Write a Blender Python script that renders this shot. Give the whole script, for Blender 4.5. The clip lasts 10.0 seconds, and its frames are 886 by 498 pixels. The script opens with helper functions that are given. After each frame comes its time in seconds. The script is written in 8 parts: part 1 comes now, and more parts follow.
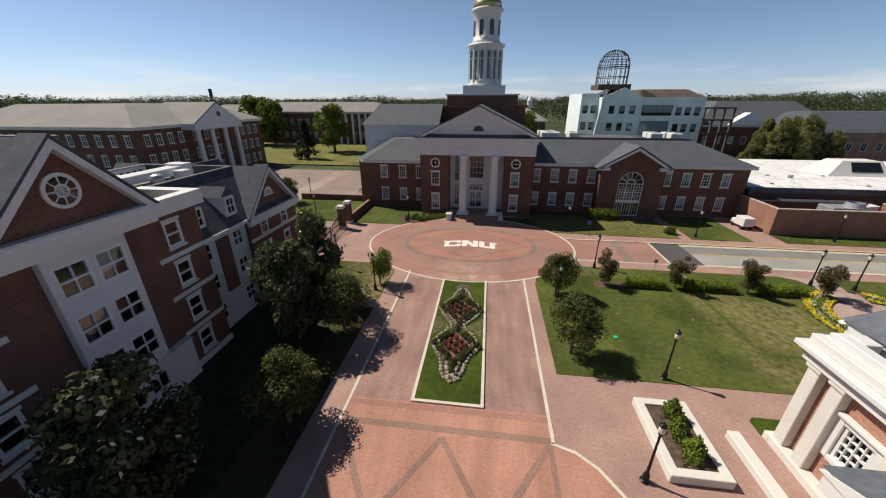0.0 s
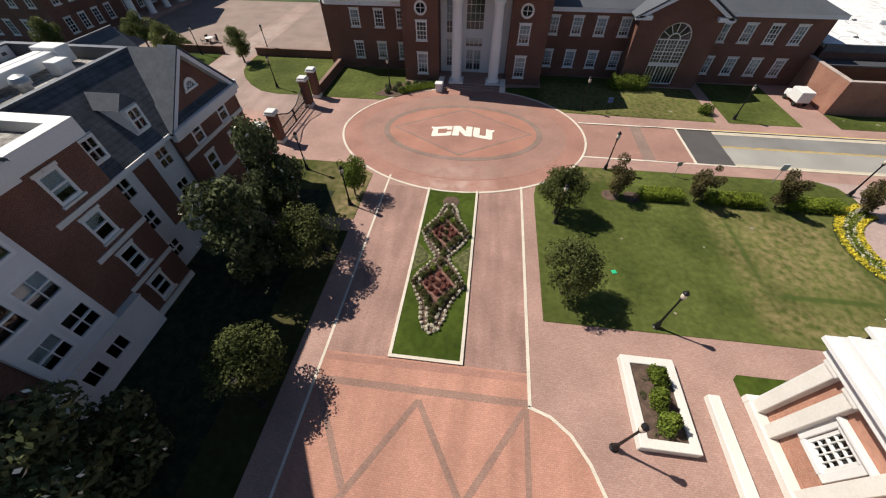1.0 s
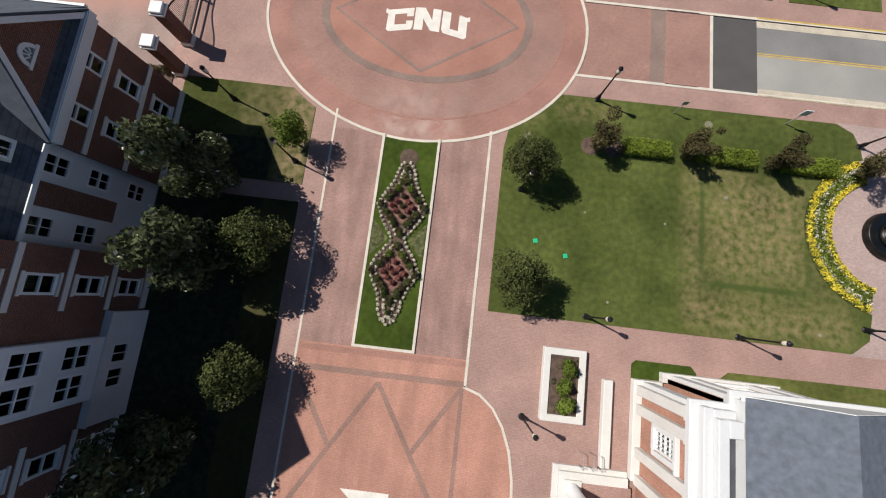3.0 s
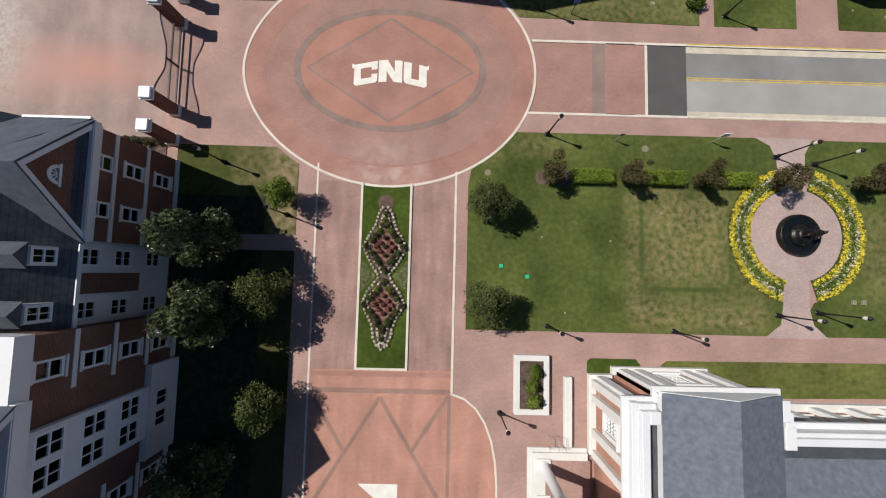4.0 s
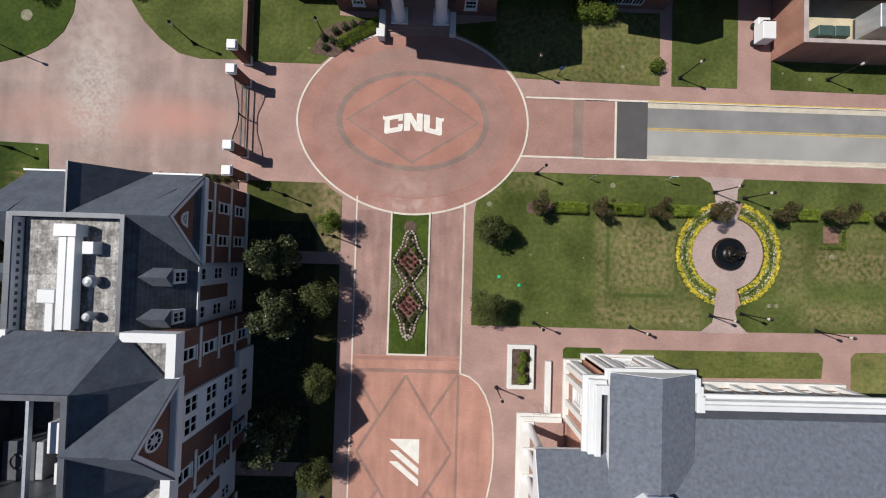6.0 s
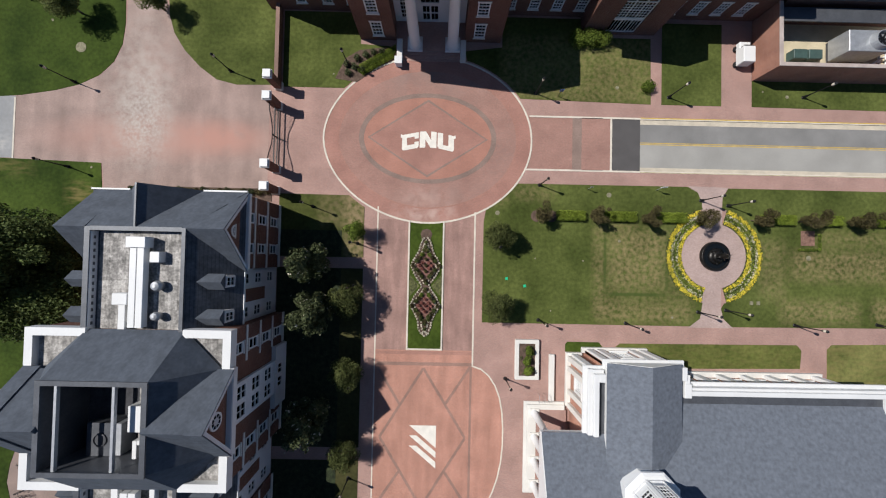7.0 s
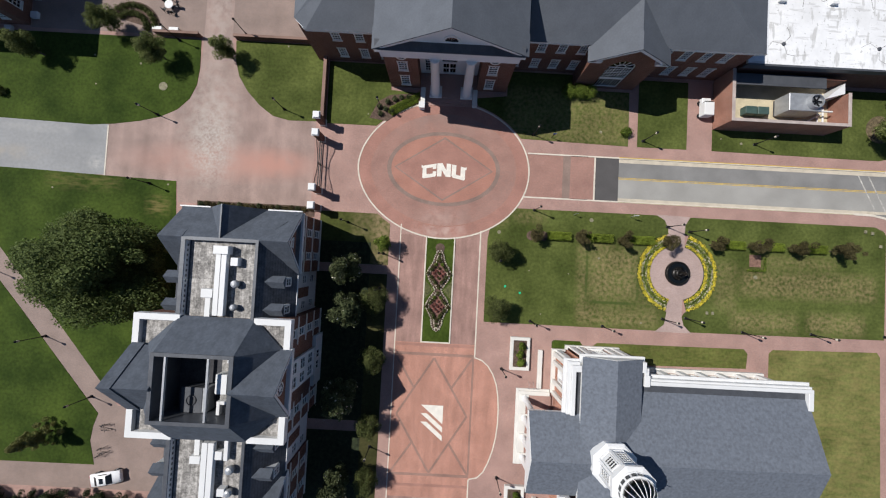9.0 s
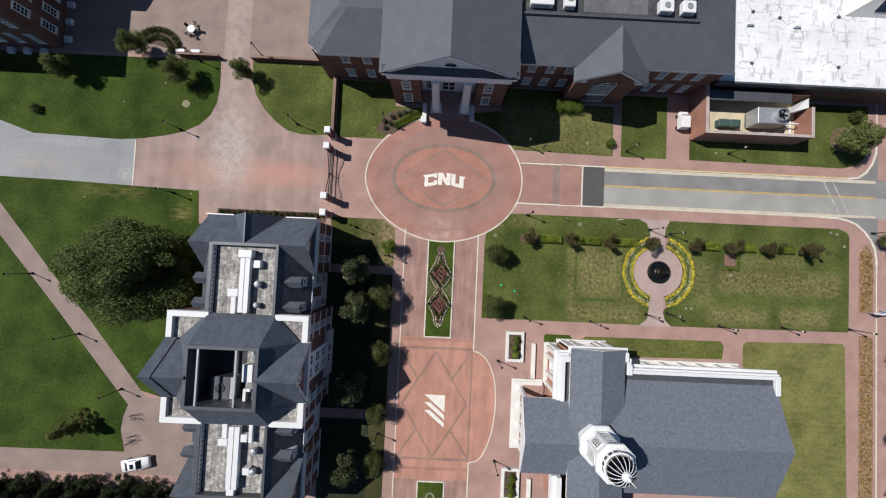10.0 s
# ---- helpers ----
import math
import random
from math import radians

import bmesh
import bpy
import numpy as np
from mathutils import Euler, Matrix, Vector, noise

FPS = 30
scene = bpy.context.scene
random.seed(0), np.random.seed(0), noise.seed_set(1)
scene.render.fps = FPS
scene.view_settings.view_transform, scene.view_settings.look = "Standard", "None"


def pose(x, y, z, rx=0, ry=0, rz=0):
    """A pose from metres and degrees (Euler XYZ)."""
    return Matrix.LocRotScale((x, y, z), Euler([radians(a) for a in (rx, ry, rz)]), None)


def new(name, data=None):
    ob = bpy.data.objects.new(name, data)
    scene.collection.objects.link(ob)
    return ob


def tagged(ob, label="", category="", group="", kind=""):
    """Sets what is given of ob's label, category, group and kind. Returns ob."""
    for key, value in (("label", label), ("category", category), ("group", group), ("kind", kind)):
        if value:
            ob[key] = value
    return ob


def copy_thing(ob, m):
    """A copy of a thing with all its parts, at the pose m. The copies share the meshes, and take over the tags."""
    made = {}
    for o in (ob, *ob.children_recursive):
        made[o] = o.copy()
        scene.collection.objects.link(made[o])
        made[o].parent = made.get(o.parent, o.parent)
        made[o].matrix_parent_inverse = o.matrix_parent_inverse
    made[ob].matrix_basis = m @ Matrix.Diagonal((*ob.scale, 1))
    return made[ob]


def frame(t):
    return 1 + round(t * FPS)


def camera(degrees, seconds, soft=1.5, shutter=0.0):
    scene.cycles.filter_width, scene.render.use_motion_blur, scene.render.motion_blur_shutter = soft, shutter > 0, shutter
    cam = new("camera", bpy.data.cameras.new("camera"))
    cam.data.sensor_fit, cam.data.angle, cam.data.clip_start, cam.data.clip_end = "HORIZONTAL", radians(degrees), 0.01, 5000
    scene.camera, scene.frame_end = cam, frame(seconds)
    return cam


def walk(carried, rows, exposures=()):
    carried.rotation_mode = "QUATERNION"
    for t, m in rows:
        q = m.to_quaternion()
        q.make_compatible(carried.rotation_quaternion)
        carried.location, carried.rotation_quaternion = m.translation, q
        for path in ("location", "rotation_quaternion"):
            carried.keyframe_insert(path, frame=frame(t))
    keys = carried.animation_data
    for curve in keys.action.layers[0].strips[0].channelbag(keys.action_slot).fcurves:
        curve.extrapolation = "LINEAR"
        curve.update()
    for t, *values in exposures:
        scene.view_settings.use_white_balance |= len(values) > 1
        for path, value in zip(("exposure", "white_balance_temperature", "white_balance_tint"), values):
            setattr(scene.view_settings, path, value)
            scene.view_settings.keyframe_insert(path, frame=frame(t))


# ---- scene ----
cam = camera(104.0, 10.0, soft=1.15)
PATH = [
    (0, 1.832, -15.991, 17.529, 66.86, 0.05, 7.29),
    (0.5, 2.072, -12.290, 18.990, 52.79, 0.36, 7.20),
    (1, 2.280, -8.638, 20.207, 41.64, 0.26, 7.11),
    (1.2, 2.336, -7.275, 20.566, 37.06, 0.08, 7.11),
    (1.5, 2.592, -5.204, 21.308, 33.11, 0.32, 6.85),
    (1.7, 2.639, -3.896, 21.621, 27.99, -0.04, 6.58),
    (2, 2.821, -1.808, 22.349, 19.66, -0.18, 6.69),
    (2.2, 3.035, -0.499, 22.926, 16.71, -0.06, 6.78),
    (3.3, 4.061, 5.879, 27.369, 6.25, -0.31, 6.67),
    (3.5, 4.251, 6.983, 28.365, 5.60, -0.34, 6.37),
    (4, 4.875, 8.681, 30.779, 3.71, -0.62, 1.37),
    (4.5, 4.713, 9.755, 33.248, 1.74, -0.46, 1.23),
    (5, 4.420, 10.487, 35.525, 1.32, -0.75, 1.46),
    (5.5, 4.000, 11.108, 37.796, 1.08, -0.80, 1.82),
    (7, 1.830, 12.001, 44.315, 1.16, -0.45, 1.20),
    (7.5, 1.298, 12.218, 46.688, 1.18, -0.42, 1.62),
    (8, 0.847, 12.471, 49.160, 1.43, -0.46, 2.72),
    (8.5, 0.557, 12.824, 51.530, 1.63, -0.34, 2.34),
    (9, 0.305, 12.966, 53.894, 1.70, -0.24, 3.00),
    (9.5, 0.163, 12.966, 56.402, 1.78, -0.26, 2.14),
    (10, 0.039, 12.916, 58.757, 1.98, -0.34, 2.62),
]
walk(cam, [(t, pose(x, y, z, rx, ry, rz)) for t, x, y, z, rx, ry, rz in PATH], [(0.0, 0.14, 7150, 10), (0.6, 0.29, 7050, 10), (1.5, 0.36, 6800, 10), (3.5, 0.13, 6450, 10), (10.0, 0.11, 6300, 10)])

# ---- light ----
SUN_EL, SUN_AZ = 49.8, 159.5          # degrees; the sun stands at this angle from +x towards +y
sun_dir = Vector((math.cos(radians(SUN_AZ)) * math.cos(radians(SUN_EL)), math.sin(radians(SUN_AZ)) * math.cos(radians(SUN_EL)), math.sin(radians(SUN_EL))))
sun = new("sun", bpy.data.lights.new("sun", "SUN"))
sun.data.energy, sun.data.angle, sun.data.color = 5.0, radians(0.5), (1.0, 0.955, 0.90)
sun.rotation_mode = "QUATERNION"
sun.rotation_quaternion = sun_dir.to_track_quat("Z", "Y")
world = bpy.data.worlds.new("sky")
scene.world = world
world.use_nodes = True
wn = world.node_tree.nodes
sky = wn.new("ShaderNodeTexSky")
sky.sky_type, sky.sun_disc = "NISHITA", False
sky.sun_elevation, sky.sun_rotation = radians(SUN_EL), radians(90 - SUN_AZ)
sky.air_density, sky.dust_density, sky.ozone_density = 1.0, 0.2, 2.5
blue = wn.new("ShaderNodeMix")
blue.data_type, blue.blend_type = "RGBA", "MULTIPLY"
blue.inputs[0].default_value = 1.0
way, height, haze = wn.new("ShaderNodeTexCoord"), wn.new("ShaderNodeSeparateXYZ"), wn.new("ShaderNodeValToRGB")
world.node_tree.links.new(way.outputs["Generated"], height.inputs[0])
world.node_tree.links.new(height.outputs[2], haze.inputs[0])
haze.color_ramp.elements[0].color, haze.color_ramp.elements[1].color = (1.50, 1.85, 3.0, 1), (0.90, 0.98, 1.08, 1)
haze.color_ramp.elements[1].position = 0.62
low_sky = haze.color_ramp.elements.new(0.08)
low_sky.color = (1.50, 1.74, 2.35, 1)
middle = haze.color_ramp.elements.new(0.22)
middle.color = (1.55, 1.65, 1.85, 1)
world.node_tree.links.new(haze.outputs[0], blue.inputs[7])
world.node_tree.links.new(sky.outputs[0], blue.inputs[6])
cloud_at, cloud, cloud_edge, low_band, veil, white = wn.new("ShaderNodeMapping"), wn.new("ShaderNodeTexNoise"), wn.new("ShaderNodeMapRange"), wn.new("ShaderNodeMapRange"), wn.new("ShaderNodeMath"), wn.new("ShaderNodeMix")
cloud_at.inputs["Scale"].default_value = (3.0, 3.0, 26.0)
cloud.inputs["Scale"].default_value, cloud.inputs["Detail"].default_value = 1.6, 7.0
cloud_edge.inputs[1].default_value, cloud_edge.inputs[2].default_value = 0.50, 0.75
low_band.inputs[1].default_value, low_band.inputs[2].default_value, low_band.inputs[3].default_value, low_band.inputs[4].default_value = 0.015, 0.085, 0.65, 0.0
veil.operation = "MULTIPLY"
white.data_type, white.blend_type = "RGBA", "MIX"
white.inputs[7].default_value = (19.0, 19.5, 20.5, 1)
world.node_tree.links.new(way.outputs["Generated"], cloud_at.inputs[0])
world.node_tree.links.new(cloud_at.outputs[0], cloud.inputs["Vector"])
world.node_tree.links.new(cloud.outputs[0], cloud_edge.inputs[0])
world.node_tree.links.new(height.outputs[2], low_band.inputs[0])
world.node_tree.links.new(cloud_edge.outputs[0], veil.inputs[0])
world.node_tree.links.new(low_band.outputs[0], veil.inputs[1])
world.node_tree.links.new(veil.outputs[0], white.inputs[0])
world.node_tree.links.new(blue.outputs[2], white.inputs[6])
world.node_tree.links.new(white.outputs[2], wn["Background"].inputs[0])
wn["Background"].inputs[1].default_value = 0.044
scene.view_settings.exposure = 0.28


# ---- materials ----
def mat(name, rgb, rough=0.8, var=0.12, scale=1.5, fine=14.0, bump=0.0, metal=0.0, tint=None, wave=None, island=0.0, obj_random=0.0, spec=0.3):
    """A surface with variation at two scales: broad stains and fine grain, in world metres."""
    m = bpy.data.materials.new(name)
    m.use_nodes = True
    nt = m.node_tree
    n, ln = nt.nodes, nt.links
    p = n["Principled BSDF"]
    p.inputs["Roughness"].default_value, p.inputs["Metallic"].default_value = rough, metal
    p.inputs["Specular IOR Level"].default_value = spec
    geo = n.new("ShaderNodeNewGeometry")
    big, small = n.new("ShaderNodeTexNoise"), n.new("ShaderNodeTexNoise")
    big.inputs["Scale"].default_value, small.inputs["Scale"].default_value = 1.0 / scale, fine
    big.inputs["Detail"].default_value, small.inputs["Detail"].default_value = 6.0, 3.0
    ln.new(geo.outputs["Position"], big.inputs["Vector"])
    ln.new(geo.outputs["Position"], small.inputs["Vector"])
    dark = [max(0.0, c * (1 - var * 1.6)) for c in rgb]
    light = [min(1.0, c * (1 + var)) for c in rgb]
    if tint:
        light = list(tint)
    r1 = n.new("ShaderNodeValToRGB")
    r1.color_ramp.elements[0].position, r1.color_ramp.elements[1].position = 0.32, 0.7
    r1.color_ramp.elements[0].color, r1.color_ramp.elements[1].color = (*dark, 1), (*light, 1)
    ln.new(big.outputs[0], r1.inputs[0])
    mul = n.new("ShaderNodeMix")
    mul.data_type, mul.blend_type = "RGBA", "MULTIPLY"
    mul.inputs[0].default_value = 1.0
    r2 = n.new("ShaderNodeMapRange")
    r2.inputs[1].default_value, r2.inputs[2].default_value, r2.inputs[3].default_value, r2.inputs[4].default_value = 0.3, 0.7, 1 - var, 1 + var
    ln.new(small.outputs[0], r2.inputs[0])
    ln.new(r1.outputs[0], mul.inputs[6])
    ln.new(r2.outputs[0], mul.inputs[7])
    col = mul.outputs[2]
    for amount, node, socket in ((island, geo, "Random Per Island"), (obj_random, None, "Random")):
        if amount:
            node = node or n.new("ShaderNodeObjectInfo")
            r3 = n.new("ShaderNodeMapRange")
            r3.inputs[3].default_value, r3.inputs[4].default_value = 1 - amount, 1 + amount
            ln.new(node.outputs[socket], r3.inputs[0])
            mm = n.new("ShaderNodeMix")
            mm.data_type, mm.blend_type = "RGBA", "MULTIPLY"
            mm.inputs[0].default_value = 1.0
            ln.new(col, mm.inputs[6])
            ln.new(r3.outputs[0], mm.inputs[7])
            col = mm.outputs[2]
    ln.new(col, p.inputs["Base Color"])
    height = small.outputs[0]
    if wave:
        # courses: (axis, spacing, darkness)
        axis, spacing, amount = wave
        sep = n.new("ShaderNodeSeparateXYZ")
        ln.new(geo.outputs["Position"], sep.inputs[0])
        d = n.new("ShaderNodeMath")
        d.operation = "DIVIDE"
        d.inputs[1].default_value = spacing
        ln.new(sep.outputs["XYZ".index(axis)], d.inputs[0])
        fr = n.new("ShaderNodeMath")
        fr.operation = "FRACT"
        ln.new(d.outputs[0], fr.inputs[0])
        rr = n.new("ShaderNodeMapRange")
        rr.inputs[1].default_value, rr.inputs[2].default_value, rr.inputs[3].default_value, rr.inputs[4].default_value = 0.0, 0.3, 1 - amount, 1.0
        ln.new(fr.outputs[0], rr.inputs[0])
        mm = n.new("ShaderNodeMix")
        mm.data_type, mm.blend_type = "RGBA", "MULTIPLY"
        mm.inputs[0].default_value = 1.0
        ln.new(col, mm.inputs[6])
        ln.new(rr.outputs[0], mm.inputs[7])
        ln.new(mm.outputs[2], p.inputs["Base Color"])
        height = fr.outputs[0]
    if bump:
        b = n.new("ShaderNodeBump")
        b.inputs["Strength"].default_value, b.inputs["Distance"].default_value = bump, 0.03
        ln.new(height, b.inputs["Height"])
        ln.new(b.outputs[0], p.inputs["Normal"])
    return m


def brick_mat(name, c1, c2, mortar, bw, bh, rough=0.85, var=0.15, flat=False):
    """Bricks or pavers in courses, with broad weathering over them. flat: laid on the ground."""
    m = mat(name, c1, rough, var, 3.0, 9.0)
    nt = m.node_tree
    n, ln = nt.nodes, nt.links
    p = n["Principled BSDF"]
    old = p.inputs["Base Color"].links[0].from_socket
    geo = [x for x in n if x.bl_idname == "ShaderNodeNewGeometry"][0]
    sep, com = n.new("ShaderNodeSeparateXYZ"), n.new("ShaderNodeCombineXYZ")
    ln.new(geo.outputs["Position"], sep.inputs[0])
    if flat:
        ln.new(sep.outputs[0], com.inputs[0])
        ln.new(sep.outputs[1], com.inputs[1])
    else:
        add = n.new("ShaderNodeMath")
        ln.new(sep.outputs[0], add.inputs[0])
        ln.new(sep.outputs[1], add.inputs[1])
        ln.new(add.outputs[0], com.inputs[0])
        ln.new(sep.outputs[2], com.inputs[1])
    br = n.new("ShaderNodeTexBrick")
    br.inputs["Scale"].default_value, br.inputs["Brick Width"].default_value, br.inputs["Row Height"].default_value = 1.0, bw, bh
    br.inputs["Mortar Size"].default_value = bh * 0.09
    ratio = [b / max(a, 1e-3) for a, b in zip(c1, c2)]
    br.inputs["Color1"].default_value, br.inputs["Color2"].default_value = (1, 1, 1, 1), (*ratio, 1)
    br.inputs["Mortar"].default_value = (*[b / max(a, 1e-3) for a, b in zip(c1, mortar)], 1)
    ln.new(com.outputs[0], br.inputs["Vector"])
    mm = n.new("ShaderNodeMix")
    mm.data_type, mm.blend_type = "RGBA", "MULTIPLY"
    mm.inputs[0].default_value = 1.0
    ln.new(old, mm.inputs[6])
    ln.new(br.outputs[0], mm.inputs[7])
    ln.new(mm.outputs[2], p.inputs["Base Color"])
    return m


def leaf_mat(name, rgb, tip):
    m = mat(name, rgb, 0.7, 0.15, 1.3, 3.0, tint=tip, island=0.35, obj_random=0.12, spec=0.12)
    p = m.node_tree.nodes["Principled BSDF"]
    tr, mix = m.node_tree.nodes.new("ShaderNodeBsdfTranslucent"), m.node_tree.nodes.new("ShaderNodeMixShader")
    m.node_tree.links.new(p.inputs["Base Color"].links[0].from_socket, tr.inputs[0])
    mix.inputs[0].default_value = 0.3
    m.node_tree.links.new(p.outputs[0], mix.inputs[1])
    m.node_tree.links.new(tr.outputs[0], mix.inputs[2])
    m.node_tree.links.new(mix.outputs[0], m.node_tree.nodes["Material Output"].inputs[0])
    return m


def glass_mat():
    m = bpy.data.materials.new("window_glass")
    m.use_nodes = True
    n, ln = m.node_tree.nodes, m.node_tree.links
    clear, shine, mix, fres = n.new("ShaderNodeBsdfTransparent"), n.new("ShaderNodeBsdfGlossy"), n.new("ShaderNodeMixShader"), n.new("ShaderNodeFresnel")
    clear.inputs[0].default_value = (0.75, 0.8, 0.82, 1)
    shine.inputs["Roughness"].default_value = 0.03
    fres.inputs[0].default_value = 1.55
    ln.new(fres.outputs[0], mix.inputs[0])
    ln.new(clear.outputs[0], mix.inputs[1])
    ln.new(shine.outputs[0], mix.inputs[2])
    ln.new(mix.outputs[0], n["Material Output"].inputs[0])
    return m


def lawn_mat(name, dry_boxes=(), lines=(), straw=(0.27, 0.20, 0.085), green=(0.042, 0.070, 0.010), tint=(0.066, 0.092, 0.015), grain=0.8, stretch=(0.5, 1.6, 1), edge=(0.40, 0.66)):
    """Mown turf: green with mottles, mowing tone and, in the boxes given, dry straw-coloured streaks."""
    m = mat(name, green, 0.95, 0.22, 5.0, 2.2, bump=0.3, tint=tint, spec=0.1)
    nt = m.node_tree
    n, ln = nt.nodes, nt.links
    p = n["Principled BSDF"]
    col = p.inputs["Base Color"].links[0].from_socket
    geo = [x for x in n if x.bl_idname == "ShaderNodeNewGeometry"][0]
    for x0, x1, y0, y1, strength in dry_boxes:
        mapping = n.new("ShaderNodeMapping")
        mapping.inputs["Location"].default_value = (-(x0 + x1) / 2, -(y0 + y1) / 2, 0)
        wob = n.new("ShaderNodeTexNoise")
        wob.inputs["Scale"].default_value, wob.inputs["Detail"].default_value = grain, 8
        ln.new(geo.outputs["Position"], mapping.inputs[0])
        st = n.new("ShaderNodeMapping")
        st.inputs["Scale"].default_value = stretch
        ln.new(geo.outputs["Position"], st.inputs[0])
        ln.new(st.outputs[0], wob.inputs["Vector"])
        sep = n.new("ShaderNodeSeparateXYZ")
        ln.new(mapping.outputs[0], sep.inputs[0])
        masks = []
        for i, half in ((0, (x1 - x0) / 2), (1, (y1 - y0) / 2)):
            a, r = n.new("ShaderNodeMath"), n.new("ShaderNodeMapRange")
            a.operation = "ABSOLUTE"
            ln.new(sep.outputs[i], a.inputs[0])
            r.inputs[1].default_value, r.inputs[2].default_value, r.inputs[3].default_value, r.inputs[4].default_value = half - 0.9, half + 0.6, 1, 0
            ln.new(a.outputs[0], r.inputs[0])
            masks.append(r.outputs[0])
        w = n.new("ShaderNodeMapRange")
        w.inputs[1].default_value, w.inputs[2].default_value, w.inputs[3].default_value, w.inputs[4].default_value = edge[0], edge[1], 0, strength
        ln.new(wob.outputs[0], w.inputs[0])
        m1, m2 = n.new("ShaderNodeMath"), n.new("ShaderNodeMath")
        m1.operation = m2.operation = "MULTIPLY"
        ln.new(masks[0], m1.inputs[0])
        ln.new(masks[1], m1.inputs[1])
        ln.new(m1.outputs[0], m2.inputs[0])
        ln.new(w.outputs[0], m2.inputs[1])
        mx = n.new("ShaderNodeMix")
        mx.data_type = "RGBA"
        mx.inputs[7].default_value = (*straw, 1)
        ln.new(m2.outputs[0], mx.inputs[0])
        ln.new(col, mx.inputs[6])
        col = mx.outputs[2]
    for x0, x1, y0, y1, strength in lines:
        sep = n.new("ShaderNodeSeparateXYZ")
        ln.new(geo.outputs["Position"], sep.inputs[0])
        masks = []
        for i, mid, half in ((0, (x0 + x1) / 2, (x1 - x0) / 2), (1, (y0 + y1) / 2, (y1 - y0) / 2)):
            d, a, r = n.new("ShaderNodeMath"), n.new("ShaderNodeMath"), n.new("ShaderNodeMapRange")
            d.operation, a.operation = "SUBTRACT", "ABSOLUTE"
            d.inputs[1].default_value = mid
            ln.new(sep.outputs[i], d.inputs[0])
            ln.new(d.outputs[0], a.inputs[0])
            r.inputs[1].default_value, r.inputs[2].default_value, r.inputs[3].default_value, r.inputs[4].default_value = half * 0.6, half + 0.12, 1, 0
            ln.new(a.outputs[0], r.inputs[0])
            masks.append(r.outputs[0])
        m1, m2, mx = n.new("ShaderNodeMath"), n.new("ShaderNodeMath"), n.new("ShaderNodeMix")
        m1.operation = m2.operation = "MULTIPLY"
        ln.new(masks[0], m1.inputs[0])
        ln.new(masks[1], m1.inputs[1])
        ln.new(m1.outputs[0], m2.inputs[0])
        m2.inputs[1].default_value = strength
        mx.data_type = "RGBA"
        mx.inputs[7].default_value = (0.045, 0.070, 0.016, 1)
        ln.new(m2.outputs[0], mx.inputs[0])
        ln.new(col, mx.inputs[6])
        col = mx.outputs[2]
    ln.new(col, p.inputs["Base Color"])
    return m


def streaked(m, stretch, amount):
    """Long faint wear marks over a material, as wheels and feet leave them."""
    n, ln = m.node_tree.nodes, m.node_tree.links
    p = n["Principled BSDF"]
    old = p.inputs["Base Color"].links[0].from_socket
    geo = [x for x in n if x.bl_idname == "ShaderNodeNewGeometry"][0]
    st, noise, r, mm = n.new("ShaderNodeMapping"), n.new("ShaderNodeTexNoise"), n.new("ShaderNodeMapRange"), n.new("ShaderNodeMix")
    st.inputs["Scale"].default_value = stretch
    noise.inputs["Scale"].default_value, noise.inputs["Detail"].default_value = 1.0, 5.0
    r.inputs[1].default_value, r.inputs[2].default_value, r.inputs[3].default_value, r.inputs[4].default_value = 0.3, 0.7, 1 - amount, 1 + amount
    mm.data_type, mm.blend_type = "RGBA", "MULTIPLY"
    mm.inputs[0].default_value = 1.0
    ln.new(geo.outputs["Position"], st.inputs[0])
    ln.new(st.outputs[0], noise.inputs["Vector"])
    ln.new(noise.outputs[0], r.inputs[0])
    ln.new(old, mm.inputs[6])
    ln.new(r.outputs[0], mm.inputs[7])
    ln.new(mm.outputs[2], p.inputs["Base Color"])
    return m


